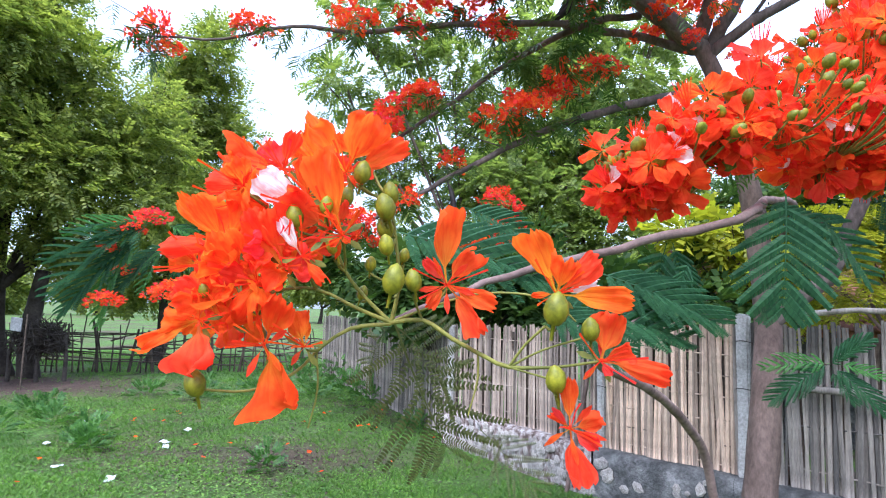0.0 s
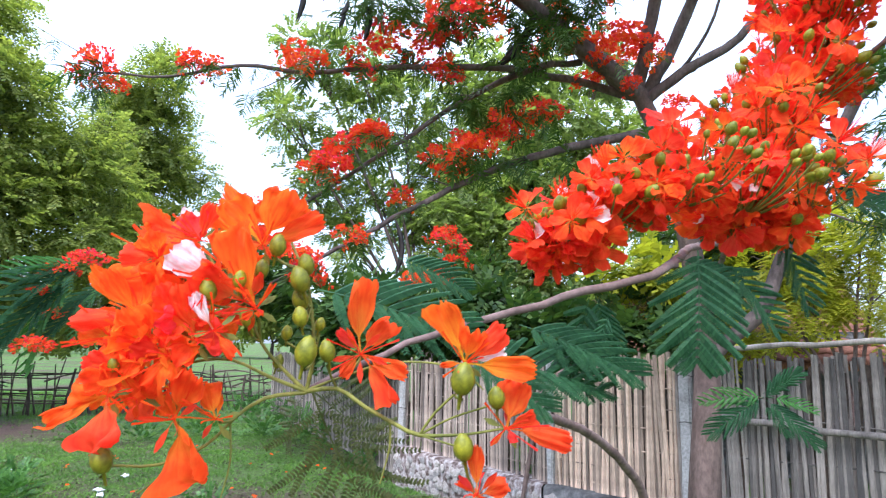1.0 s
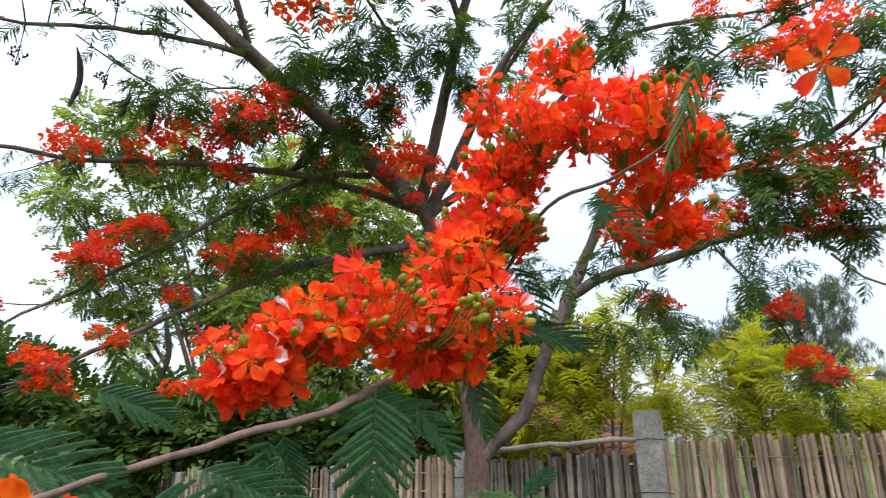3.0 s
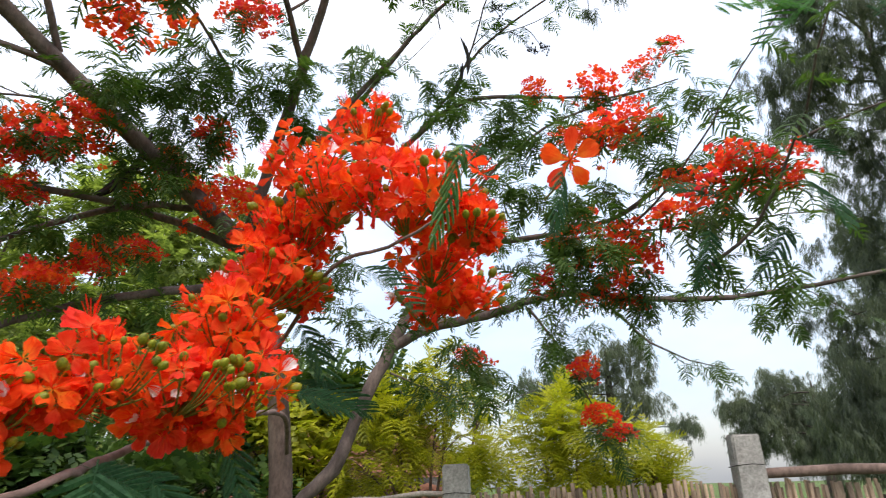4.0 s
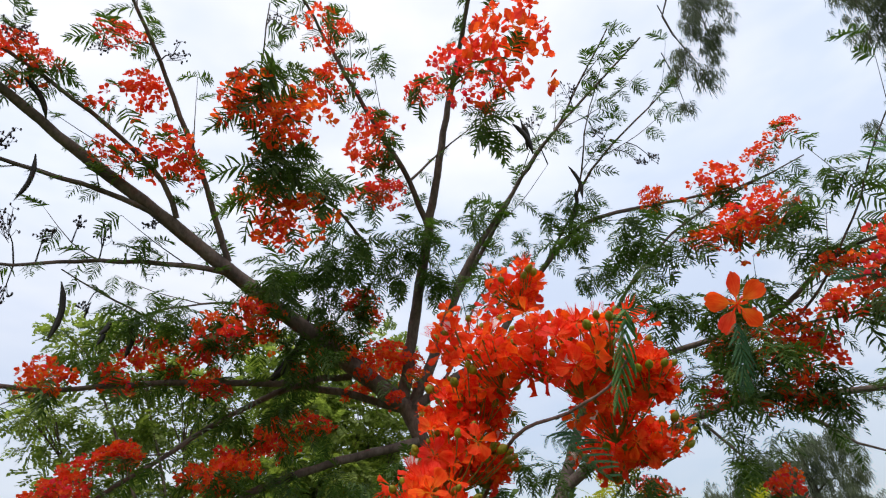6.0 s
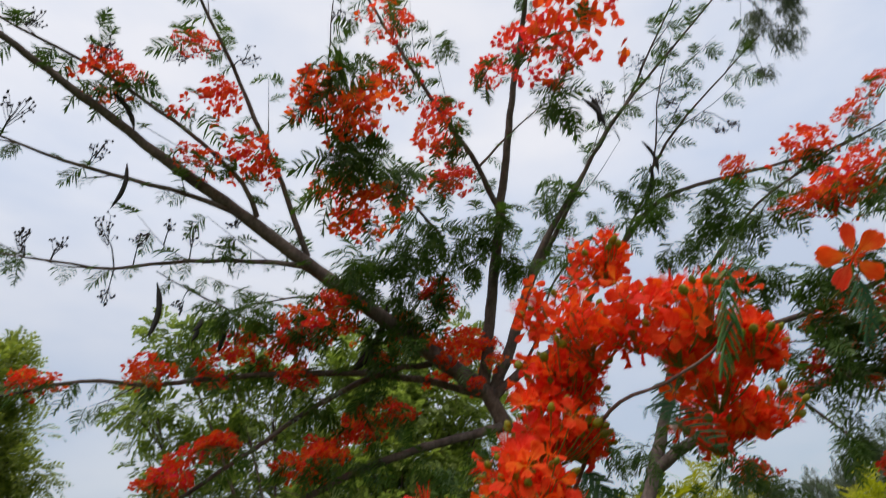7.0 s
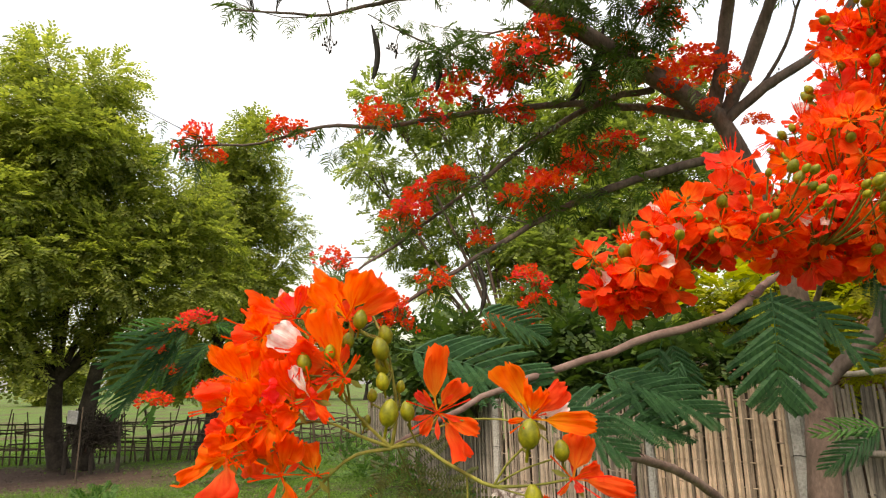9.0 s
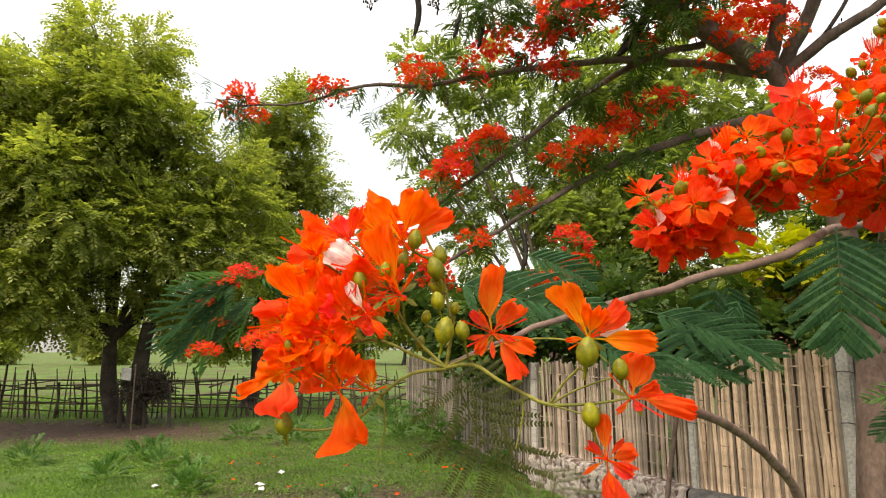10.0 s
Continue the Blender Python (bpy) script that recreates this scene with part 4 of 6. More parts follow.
CROWN_CLUSTERS_B = [
    (-0.65, 4.139, 3.748, 0.168), (-0.222, 4.277, 3.835, 0.162), (0.016, 4.328, 4.001, 0.194), (0.19, 4.362, 3.94, 0.157), (0.37, 4.408, 3.833, 0.129),
    (0.644, 4.138, 4.308, 0.166), (0.659, 4.242, 4.122, 0.184), (1.331, 4.368, 4.107, 0.173), (1.465, 4.119, 4.474, 0.135), (1.777, 4.382, 4.054, 0.196),
    (1.568, 4.538, 3.871, 0.137), (-0.485, 4.33, 2.999, 0.181), (-0.235, 4.389, 3.269, 0.15), (0.402, 4.643, 3.206, 0.203), (0.577, 4.603, 3.299, 0.148),
    (0.855, 4.632, 3.448, 0.169), (1.098, 4.533, 3.603, 0.122), (0.047, 4.639, 2.82, 0.117), (0.361, 3.759, 2.362, 0.116), (0.367, 3.78, 2.204, 0.109),
    (0.164, 3.584, 2.097, 0.089),
]
CROWN_CLUSTERS_C = [
    (-0.458, 4.397, 3.086, 0.168), (-0.218, 4.371, 3.252, 0.124), (-0.299, 4.119, 2.473, 0.121), (-0.601, 3.891, 2.268, 0.13), (-0.494, 3.923, 2.124, 0.115),
    (-0.991, 4.073, 2.629, 0.107), (-1.926, 3.825, 3.418, 0.141), (-1.333, 4.003, 3.603, 0.141), (-1.867, 3.88, 3.354, 0.097), (0.378, 3.794, 3.889, 0.19),
    (0.354, 4.122, 3.669, 0.11), (0.846, 4.313, 3.398, 0.172), (1.147, 4.246, 3.483, 0.108), (0.499, 4.199, 3.109, 0.173), (1.503, 4.172, 4.505, 0.167),
    (1.76, 4.302, 4.134, 0.196), (1.245, 4.387, 4.206, 0.177), (0.624, 3.88, 4.171, 0.15), (1.505, 3.691, 5.349, 0.17), (1.427, 3.405, 5.676, 0.225),
]
CROWN_CLUSTERS_D = [
    (4.243, 2.561, 5.165, 0.204), (4.455, 2.207, 5.201, 0.118), (4.514, 1.984, 5.289, 0.118), (3.929, 2.941, 5.164, 0.134), (3.785, 2.103, 4.256, 0.199),
    (3.866, 1.946, 4.293, 0.168), (3.874, 2.204, 3.482, 0.19), (3.98, 2.199, 3.24, 0.177), (3.624, 2.621, 3.281, 0.177), (4.063, 2.364, 3.048, 0.13),
    (3.317, 1.07, 3.3, 0.179), (3.28, 0.902, 3.272, 0.126), (3.408, 1.416, 3.27, 0.155), (3.27, 0.768, 3.142, 0.079), (4.352, 3.146, 2.705, 0.147),
    (4.473, 3.073, 2.326, 0.147), (4.533, 3.015, 2.194, 0.123), (3.516, 3.493, 2.772, 0.129), (2.682, 2.686, 3.052, 0.182),
]
# close bunches of open flowers
BUNCHES_A = [
    (0.36, 1.134, 1.93, 0.073), (0.439, 1.112, 1.982, 0.073), (0.526, 1.112, 2.002, 0.087), (0.614, 1.104, 2.053, 0.101), (0.747, 1.156, 2.043, 0.106),
    (0.886, 1.163, 2.042, 0.104), (0.852, 1.219, 2.189, 0.104), (0.961, 1.316, 2.352, 0.126), (1.077, 1.325, 2.347, 0.075),
]
BUNCHES_B = [
    (1.051, 1.324, 2.542, 0.134), (1.096, 1.336, 2.746, 0.128), (1.115, 1.177, 2.585, 0.117), (1.168, 1.05, 2.584, 0.121), (1.218, 0.966, 2.51, 0.117),
    (1.266, 0.892, 2.545, 0.117), (1.346, 0.868, 2.455, 0.075), (1.365, 1.06, 2.423, 0.117), (1.443, 1.203, 2.345, 0.107), (1.489, 1.064, 2.343, 0.086),
    (1.071, 1.323, 2.499, 0.103), (1.283, 1.294, 2.946, 0.088),
]
BUNCHES_C = [
    (0.722, 1.260, 2.006, 0.062),
    (0.774, 1.240, 1.988, 0.070),
    (0.845, 1.240, 2.008, 0.070),
    (0.344, 1.141, 1.89, 0.053), (0.421, 1.142, 1.914, 0.054), (0.841, 1.202, 1.96, 0.062), (0.971, 1.424, 2.379, 0.103), (0.877, 1.378, 2.279, 0.08),
    (0.931, 1.288, 2.224, 0.093),
]
# shaded spray beside the close bunch
SIDE_BUNCHES = [
    (-1.37, 2.845, 2.08, 0.088), (-1.45, 2.813, 2.02, 0.077), (-1.523, 2.785, 1.923, 0.053), (-1.476, 2.688, 1.685, 0.085), (-1.122, 2.474, 1.718, 0.085),
    (-1.056, 2.502, 1.756, 0.07), (-1.519, 2.926, 1.828, 0.061),
]
FRONT_STEMS = [
    [(-0.053, 0.655, 1.666, 0.0034), (-0.019, 0.645, 1.670, 0.0030), (0.012, 0.635, 1.652, 0.0029), (0.046, 0.625, 1.635, 0.0028), (0.069, 0.620, 1.626, 0.0027), (0.115, 0.612, 1.628, 0.0018), (0.156, 0.607, 1.635, 0.0017)],
    [(-0.053, 0.655, 1.667, 0.0022), (-0.013, 0.645, 1.683, 0.0016), (0.034, 0.630, 1.698, 0.0015), (0.084, 0.615, 1.699, 0.0014), (0.115, 0.610, 1.689, 0.0014), (0.134, 0.610, 1.673, 0.0010)],
    [(-0.053, 0.655, 1.666, 0.0030), (-0.079, 0.650, 1.690, 0.0026), (-0.102, 0.640, 1.719, 0.0022), (-0.118, 0.635, 1.760, 0.0018)],
    [(-0.053, 0.655, 1.666, 0.0030), (-0.090, 0.645, 1.681, 0.0024), (-0.130, 0.635, 1.699, 0.0020), (-0.168, 0.625, 1.696, 0.0018), (-0.201, 0.620, 1.686, 0.0016)],
    [(-0.053, 0.655, 1.665, 0.0030), (-0.095, 0.650, 1.659, 0.0026), (-0.124, 0.645, 1.639, 0.0022), (-0.150, 0.640, 1.612, 0.0020), (-0.191, 0.625, 1.595, 0.0018), (-0.236, 0.610, 1.597, 0.0017)],
    [(-0.150, 0.640, 1.612, 0.0016), (-0.177, 0.635, 1.592, 0.0013), (-0.211, 0.630, 1.566, 0.0011)],
    [(-0.129, 0.645, 1.636, 0.0014), (-0.126, 0.645, 1.595, 0.0013), (-0.134, 0.645, 1.556, 0.0009)],
    [(0.038, 0.628, 1.640, 0.0016), (0.039, 0.630, 1.613, 0.0014), (0.030, 0.630, 1.576, 0.0009)],
    [(-0.053, 0.655, 1.666, 0.0030), (-0.046, 0.650, 1.709, 0.0026), (-0.051, 0.645, 1.757, 0.0022), (-0.058, 0.640, 1.798, 0.0020)],
    [(0.069, 0.620, 1.626, 0.0018), (0.084, 0.612, 1.649, 0.0017), (0.103, 0.605, 1.668, 0.0017)],
    [(0.069, 0.620, 1.626, 0.0016), (0.101, 0.612, 1.644, 0.0014), (0.139, 0.607, 1.657, 0.0014)],
    [(0.069, 0.620, 1.626, 0.0014), (0.090, 0.612, 1.621, 0.0013), (0.111, 0.607, 1.616, 0.0013)],
]
FRONT_BUDS = [(-0.059, 0.615, 1.781, 1.25), (-0.056, 0.630, 1.799, 1.05), (-0.085, 0.615, 1.817, 1.05), (-0.146, 0.595, 1.767, 1.00), (-0.115, 0.590, 1.778, 0.80), (-0.101, 0.620, 1.792, 0.95), (-0.109, 0.610, 1.741, 0.95), (-0.060, 0.630, 1.762, 1.05), (-0.057, 0.615, 1.743, 0.95), (-0.048, 0.600, 1.707, 1.35), (-0.029, 0.625, 1.708, 1.05), (0.110, 0.590, 1.682, 1.45), (0.146, 0.600, 1.664, 1.05), (0.113, 0.600, 1.615, 1.20), (-0.235, 0.600, 1.602, 1.20), (-0.146, 0.630, 1.823, 0.95), (-0.232, 0.600, 1.693, 0.80), (-0.086, 0.660, 1.696, 0.70), (-0.078, 0.660, 1.727, 0.75), (-0.042, 0.655, 1.737, 0.70)]
LONE_FLOWER = [(1.31, 0.478, 2.471), (1.375, 0.621, 2.454), (0.819, 0.064, 2.15)]
NEAR_LEAVES_A = [
    ((0.606, 1.068, 1.903), (0.594, 1.043, 1.692), 0.95),
    ((0.695, 1.15, 1.893), (0.807, 1.09, 1.784), 0.6),
    ((0.265, 1.07, 1.757), (0.445, 0.967, 1.697), 0.5),
    ((0.307, 1.076, 1.739), (0.398, 1.031, 1.654), 0.45),
    ((-0.083, 0.934, 1.801), (0.139, 0.851, 1.759), 0.6),
    ((-0.051, 0.689, 1.663), (0.019, 0.758, 1.472), 2.3),
    ((-0.058, 0.704, 1.666), (0.062, 0.817, 1.571), 2.2),
    ((-0.058, 0.704, 1.663), (-0.118, 0.773, 1.6), 2.1),
    ((0.057, 0.849, 1.522), (0.138, 0.823, 1.45), 2.2),
    ((0.407, 1.104, 1.815), (0.362, 1.127, 1.639), 0.6),
    ((0.43, 1.138, 1.819), (0.468, 1.131, 1.683), 0.6),
    ((-1.37, 2.849, 2.054), (-1.681, 2.56, 1.847), 0.6),
]
NEAR_LEAVES_B = [
    ((-1.412, 2.837, 1.984), (-1.614, 2.607, 1.709), 0.6),
    ((-1.391, 2.841, 2.039), (-1.613, 2.724, 2.016), 0.6),
    ((-1.35, 2.997, 1.977), (-1.506, 2.804, 1.743), 0.6),
    ((-1.278, 3.03, 1.955), (-1.291, 2.91, 1.699), 0.6),
    ((-1.351, 2.987, 2.06), (-1.162, 2.954, 1.923), 0.6),
    ((0.882, 1.251, 1.996), (0.927, 1.168, 1.84), 0.6),
]
NEAR_LEAVES_C = [
    ((1.079, 1.33, 2.09), (1.219, 1.24, 2.061), 0.6),
    ((1.12, 1.047, 2.372), (1.164, 0.861, 2.305), 0.6),
    ((0.584, 1.11, 1.895), (0.747, 1.111, 1.836), 0.6),
    ((1.116, 0.588, 2.525), (1.088, 0.622, 2.314), 3.3),
    ((1.205, 0.411, 2.398), (1.175, 0.401, 2.263), 0.35),
    ((1.215, 0.597, 2.513), (1.098, 0.566, 2.495), 0.5),
    ((1.141, 1.52, 2.154), (1.305, 1.314, 2.09), 0.5),
    ((1.144, 1.482, 2.34), (1.231, 1.344, 2.154), 0.5),
    ((1.397, 1.283, 2.552), (1.333, 1.217, 2.432), 0.7),
    ((1.396, -0.058, 2.642), (1.328, -0.155, 2.486), 0.4),
    ((3.169, 0.73, 3.097), (3.192, 0.554, 2.858), 0.7),
    ((3.304, 0.871, 2.958), (3.216, 0.953, 2.718), 0.7),
]
NEAR_LEAVES_D = [
    ((1.307, -0.038, 2.460), (1.167, 0.019, 2.547), 3.6),
    ((1.292, -0.065, 2.498), (1.194, 0.038, 2.463), 3.6),
    ((1.324, -0.059, 2.540), (1.215, -0.036, 2.594), 3.6),
    ((2.989, 0.703, 3.209), (2.97, 0.476, 3.133), 0.7),
    ((3.242, 1.096, 3.162), (3.075, 1.277, 3.303), 0.7),
    ((3.229, 1.216, 3.05), (3.207, 1.225, 2.747), 0.7),
    ((0.04, 1.357, 1.915), (0.22, 1.367, 1.864), 0.6),
    ((0.177, 1.06, 1.693), (0.376, 0.963, 1.694), 0.6),
    ((0.167, 1.061, 1.703), (0.291, 0.969, 1.632), 0.6),
    ((0.422, 1.037, 1.779), (0.38, 1.043, 1.689), 0.5),
    ((1.278, -0.154, 2.557), (1.345, -0.041, 2.567), 0.5),
    ((1.333, -0.173, 2.484), (1.311, -0.067, 2.484), 0.5),
]
TRUNK_SPRIG = [
    ((2.368, 3.748, 1.431), (1.906, 3.600, 1.236), 0.45),
    ((2.371, 3.762, 1.427), (1.970, 3.650, 1.477), 3.5),
    ((2.369, 3.742, 1.416), (2.579, 3.450, 1.172), 0.45),
    ((2.397, 3.712, 1.428), (2.552, 3.500, 1.412), 3.5),
    ((2.356, 3.747, 1.447), (2.663, 3.700, 1.648), 0.45),
    ((2.354, 3.730, 1.418), (2.437, 3.600, 1.560), 0.45),
    ((2.382, 3.777, 1.384), (2.414, 3.550, 1.227), 0.45),
]
SHADE_TREE_CROWN = [
    (-9.883, 12.656, 8.905, 1.392), (-10.877, 12.573, 7.474, 1.965), (-9.32, 12.946, 6.958, 1.72), (-11.294, 11.774, 5.702, 1.876), (-9.816, 12.254, 5.246, 1.948),
    (-8.338, 13.867, 6.195, 1.485), (-10.626, 11.889, 3.901, 1.873), (-9.136, 13.039, 4.05, 1.723), (-7.727, 14.629, 4.569, 1.563), (-10.129, 11.957, 2.595, 1.023),
    (-8.457, 14.447, 3.021, 1.173), (-12.428, 11.32, 6.921, 2.129), (-12.356, 11.083, 4.301, 2.345), (-7.335, 15.235, 6.558, 0.982),
]
SHADE_TREE_CROWN_B = [
    (-7.066, 17.203, 8.767, 1.018), (-7.819, 17.382, 7.398, 1.388), (-6.735, 17.961, 6.969, 1.11), (-8.674, 17.381, 5.984, 1.48), (-6.819, 18.352, 5.217, 1.388),
    (-7.969, 18.064, 4.114, 1.665), (-6.516, 18.714, 3.436, 1.295), (-8.568, 17.94, 2.351, 1.11),
]
FRESH_TREE_CROWN = [
    (-1.609, 10.559, 6.891, 0.611), (-0.764, 10.745, 6.714, 0.666), (-2.071, 10.941, 5.777, 0.611), (-1.017, 11.129, 5.693, 0.722), (0.088, 11.08, 5.992, 0.833),
    (-1.684, 11.379, 4.543, 0.666), (-0.397, 11.513, 4.526, 0.777), (0.947, 11.342, 5.115, 0.888), (1.705, 11.39, 6.304, 0.867), (2.602, 11.508, 6.962, 0.722),
    (-0.85, 11.666, 3.584, 0.611), (0.678, 11.652, 3.846, 0.777), (1.851, 11.986, 4.202, 0.809), (2.897, 12.062, 5.258, 0.962), (3.915, 11.717, 5.486, 0.842),
]
FRESH_TREE_CROWN_B = [
    (0.685, 11.01, 3.918, 0.745), (1.261, 10.894, 4.358, 0.745), (2.136, 11.189, 4.873, 0.833), (3.017, 11.011, 4.911, 0.666), (1.649, 11.009, 3.531, 0.745),
    (2.549, 10.818, 3.879, 0.745), (3.41, 11.091, 4.156, 0.666), (1.06, 11.109, 3.128, 0.638), (2.508, 10.936, 3.105, 0.638),
]
FRESH_TREE_CROWN_C = [
    (1.707, 11.603, 3.759, 0.666), (2.512, 11.389, 4.124, 0.666), (3.265, 11.099, 4.557, 0.611), (2.574, 11.027, 3.123, 0.638), (3.462, 10.738, 3.455, 0.638),
    (4.129, 10.886, 4.263, 0.555), (1.727, 10.732, 2.61, 0.56), (3.444, 10.326, 2.548, 0.611), (4.209, 10.014, 2.863, 0.56), (4.761, 10.71, 3.901, 0.555),
]
FRESH_TREE_CROWN_D = [
    (3.278, 11.000, 6.041, 0.75), (4.116, 11.300, 5.659, 0.75), (2.532, 11.000, 5.908, 0.75), (1.768, 11.200, 6.846, 0.75), (3.859, 11.000, 7.006, 0.75),
]
SHRUB_CROWN_B = [
    (4.471, 7.900, 3.121, 0.42), (4.800, 7.600, 3.059, 0.42), (5.091, 7.300, 3.039, 0.42), (4.181, 8.200, 3.218, 0.42),
    (0.869, 8.852, 2.135, 0.416), (1.365, 8.6, 1.809, 0.407), (1.894, 8.298, 1.801, 0.438), (2.361, 7.975, 1.724, 0.427), (2.829, 7.613, 1.72, 0.417),
    (3.261, 7.442, 1.781, 0.379), (2.231, 8.411, 2.173, 0.366), (2.992, 7.967, 2.138, 0.358),
]
SHRUB_CROWN_C = [
    (3.085, 7.959, 2.732, 0.358), (3.602, 7.639, 2.636, 0.354), (3.795, 7.48, 2.135, 0.35),
]
SHRUB_CROWN = [
    (-2.052, 9.557, 2.717, 0.555), (-1.145, 9.249, 2.169, 0.527), (-0.3, 8.824, 2.191, 0.583), (0.49, 8.832, 2.079, 0.541), (1.234, 8.368, 2.101, 0.477),
    (1.766, 8.084, 1.855, 0.466), (-0.616, 8.813, 1.831, 0.416), (2.276, 7.759, 1.892, 0.417), (1.161, 8.742, 2.663, 0.375),
]
YELLOW_TREE_CROWN_A = [
    (5.022, 6.804, 2.865, 0.472), (5.38, 6.509, 3.149, 0.432), (4.919, 6.925, 2.363, 0.472), (5.472, 6.536, 2.49, 0.511), (5.886, 6.222, 2.332, 0.472),
    (4.58, 7.091, 2.728, 0.354), (5.946, 6.372, 2.862, 0.322), (4.448, 6.983, 2.155, 0.346),
]
YELLOW_TREE_CROWN_B = [
    (6.786, 6.041, 2.635, 0.5), (7.104, 5.724, 2.466, 0.5), (6.723, 6.149, 2.117, 0.5), (7.237, 5.603, 2.02, 0.5), (7.573, 5.178, 2.216, 0.5),
    (7.599, 5.156, 1.931, 0.416), (7.092, 5.978, 2.875, 0.34), (7.771, 4.918, 1.991, 0.291),
]
YELLOW_TREE_CROWN_C = [
    (4.212, 7.856, 2.638, 0.416), (4.319, 7.842, 2.048, 0.5), (3.82, 8.051, 2.347, 0.416), (4.541, 7.858, 3.119, 0.298), (3.989, 8.148, 2.887, 0.34),
]
TRUNKS = [(5.265, 6.714, 2.003), (7.13, 5.728, 1.882), (4.258, 7.873, 1.906)]
# tufts of leaves: x, y, z, radius, number
TUFTS_A = [
    (0.73, 3.903, 4.608, 0.277, 14), (1.361, 4.027, 4.792, 0.294, 14), (0.051, 4.161, 4.268, 0.277, 12), (0.32, 4.209, 4.177, 0.277, 12), (0.817, 4.225, 4.055, 0.277, 10),
    (-0.22, 4.169, 4.229, 0.184, 8), (1.076, 4.453, 3.982, 0.288, 10), (1.215, 4.28, 4.257, 0.24, 10), (1.671, 4.368, 4.296, 0.3, 10), (0.885, 4.561, 3.204, 0.277, 14),
    (1.251, 4.623, 3.483, 0.336, 14), (1.37, 4.478, 3.138, 0.231, 10), (-1.162, 3.746, 2.275, 0.192, 10), (-0.936, 3.903, 2.428, 0.196, 10),
    (-0.273, 3.8, 4.604, 0.181, 6), (2.111, 3.902, 4.743, 0.35, 12), (2.648, 3.933, 5.035, 0.322, 8),
]
TUFTS_B = [
    (0.391, 1.921, 4.602, 0.162, 8), (0.472, 2.389, 4.294, 0.268, 16), (0.765, 2.369, 4.271, 0.167, 8), (1.552, 3.776, 4.832, 0.336, 12), (0.702, 3.866, 4.387, 0.271, 12),
    (1.193, 3.991, 4.658, 0.288, 10), (1.843, 3.871, 4.923, 0.3, 10), (2.359, 3.563, 5.182, 0.305, 10), (2.907, 3.693, 5.145, 0.376, 10), (3.24, 3.484, 5.281, 0.327, 14),
    (3.381, 3.309, 4.606, 0.356, 12), (1.734, 2.074, 4.645, 0.164, 10), (3.378, 2.646, 4.406, 0.277, 10), (0.365, 3.897, 4.16, 0.265, 12), (-0.004, 3.9, 4.144, 0.221, 8),
    (-0.197, 3.921, 4.075, 0.177, 8), (1.219, 2.481, 5.776, 0.135, 4), (-0.971, 3.091, 5.483, 0.141, 4),
]
TUFTS_C = [
    (0.706, 3.767, 4.377, 0.265, 12), (0.393, 3.867, 4.011, 0.259, 12), (1.199, 3.991, 4.712, 0.288, 12), (2.036, 3.743, 5.073, 0.3, 10), (0.561, 4.176, 3.583, 0.221, 8),
    (2.585, 3.682, 5.331, 0.264, 8), (3.497, 3.458, 5.392, 0.333, 14), (3.205, 3.447, 4.784, 0.407, 16), (3.504, 2.909, 4.551, 0.288, 12), (3.786, 1.798, 4.119, 0.338, 18),
    (3.803, 1.649, 3.786, 0.242, 12), (3.76, 2.183, 3.746, 0.253, 12), (3.625, 1.42, 3.358, 0.182, 8), (3.797, 2.443, 3.271, 0.253, 12), (3.981, 2.254, 3.164, 0.253, 12),
    (4.323, 2.928, 3.071, 0.24, 8), (3.699, 3.652, 2.765, 0.24, 12), (4.207, 3.285, 2.892, 0.245, 8),
]
TUFTS_D = [
    (5.318, 1.892, 3.083, 0.254, 7), (5.026, 2.352, 3.299, 0.254, 6), (5.14, 2.419, 2.688, 0.153, 5), (4.527, 3.059, 2.196, 0.245, 8), (3.142, 0.85, 2.673, 0.113, 4),
    (5.14, 2.019, 3.077, 0.2, 5), (3.609, 1.277, 3.993, 0.268, 12), (3.325, 0.912, 3.423, 0.227, 12), (3.451, 1.149, 3.2, 0.201, 10), (3.525, 1.379, 3.037, 0.172, 8),
    (3.271, 2.769, 4.573, 0.277, 14), (3.478, 2.446, 4.3, 0.221, 10), (1.574, 3.784, 4.872, 0.288, 12), (1.142, 3.723, 4.729, 0.277, 10), (0.656, 3.405, 4.345, 0.206, 10),
    (0.613, 2.417, 4.415, 0.241, 14), (1.116, 3.942, 4.398, 0.277, 10), (0.607, 4.508, 3.165, 0.231, 10),
]
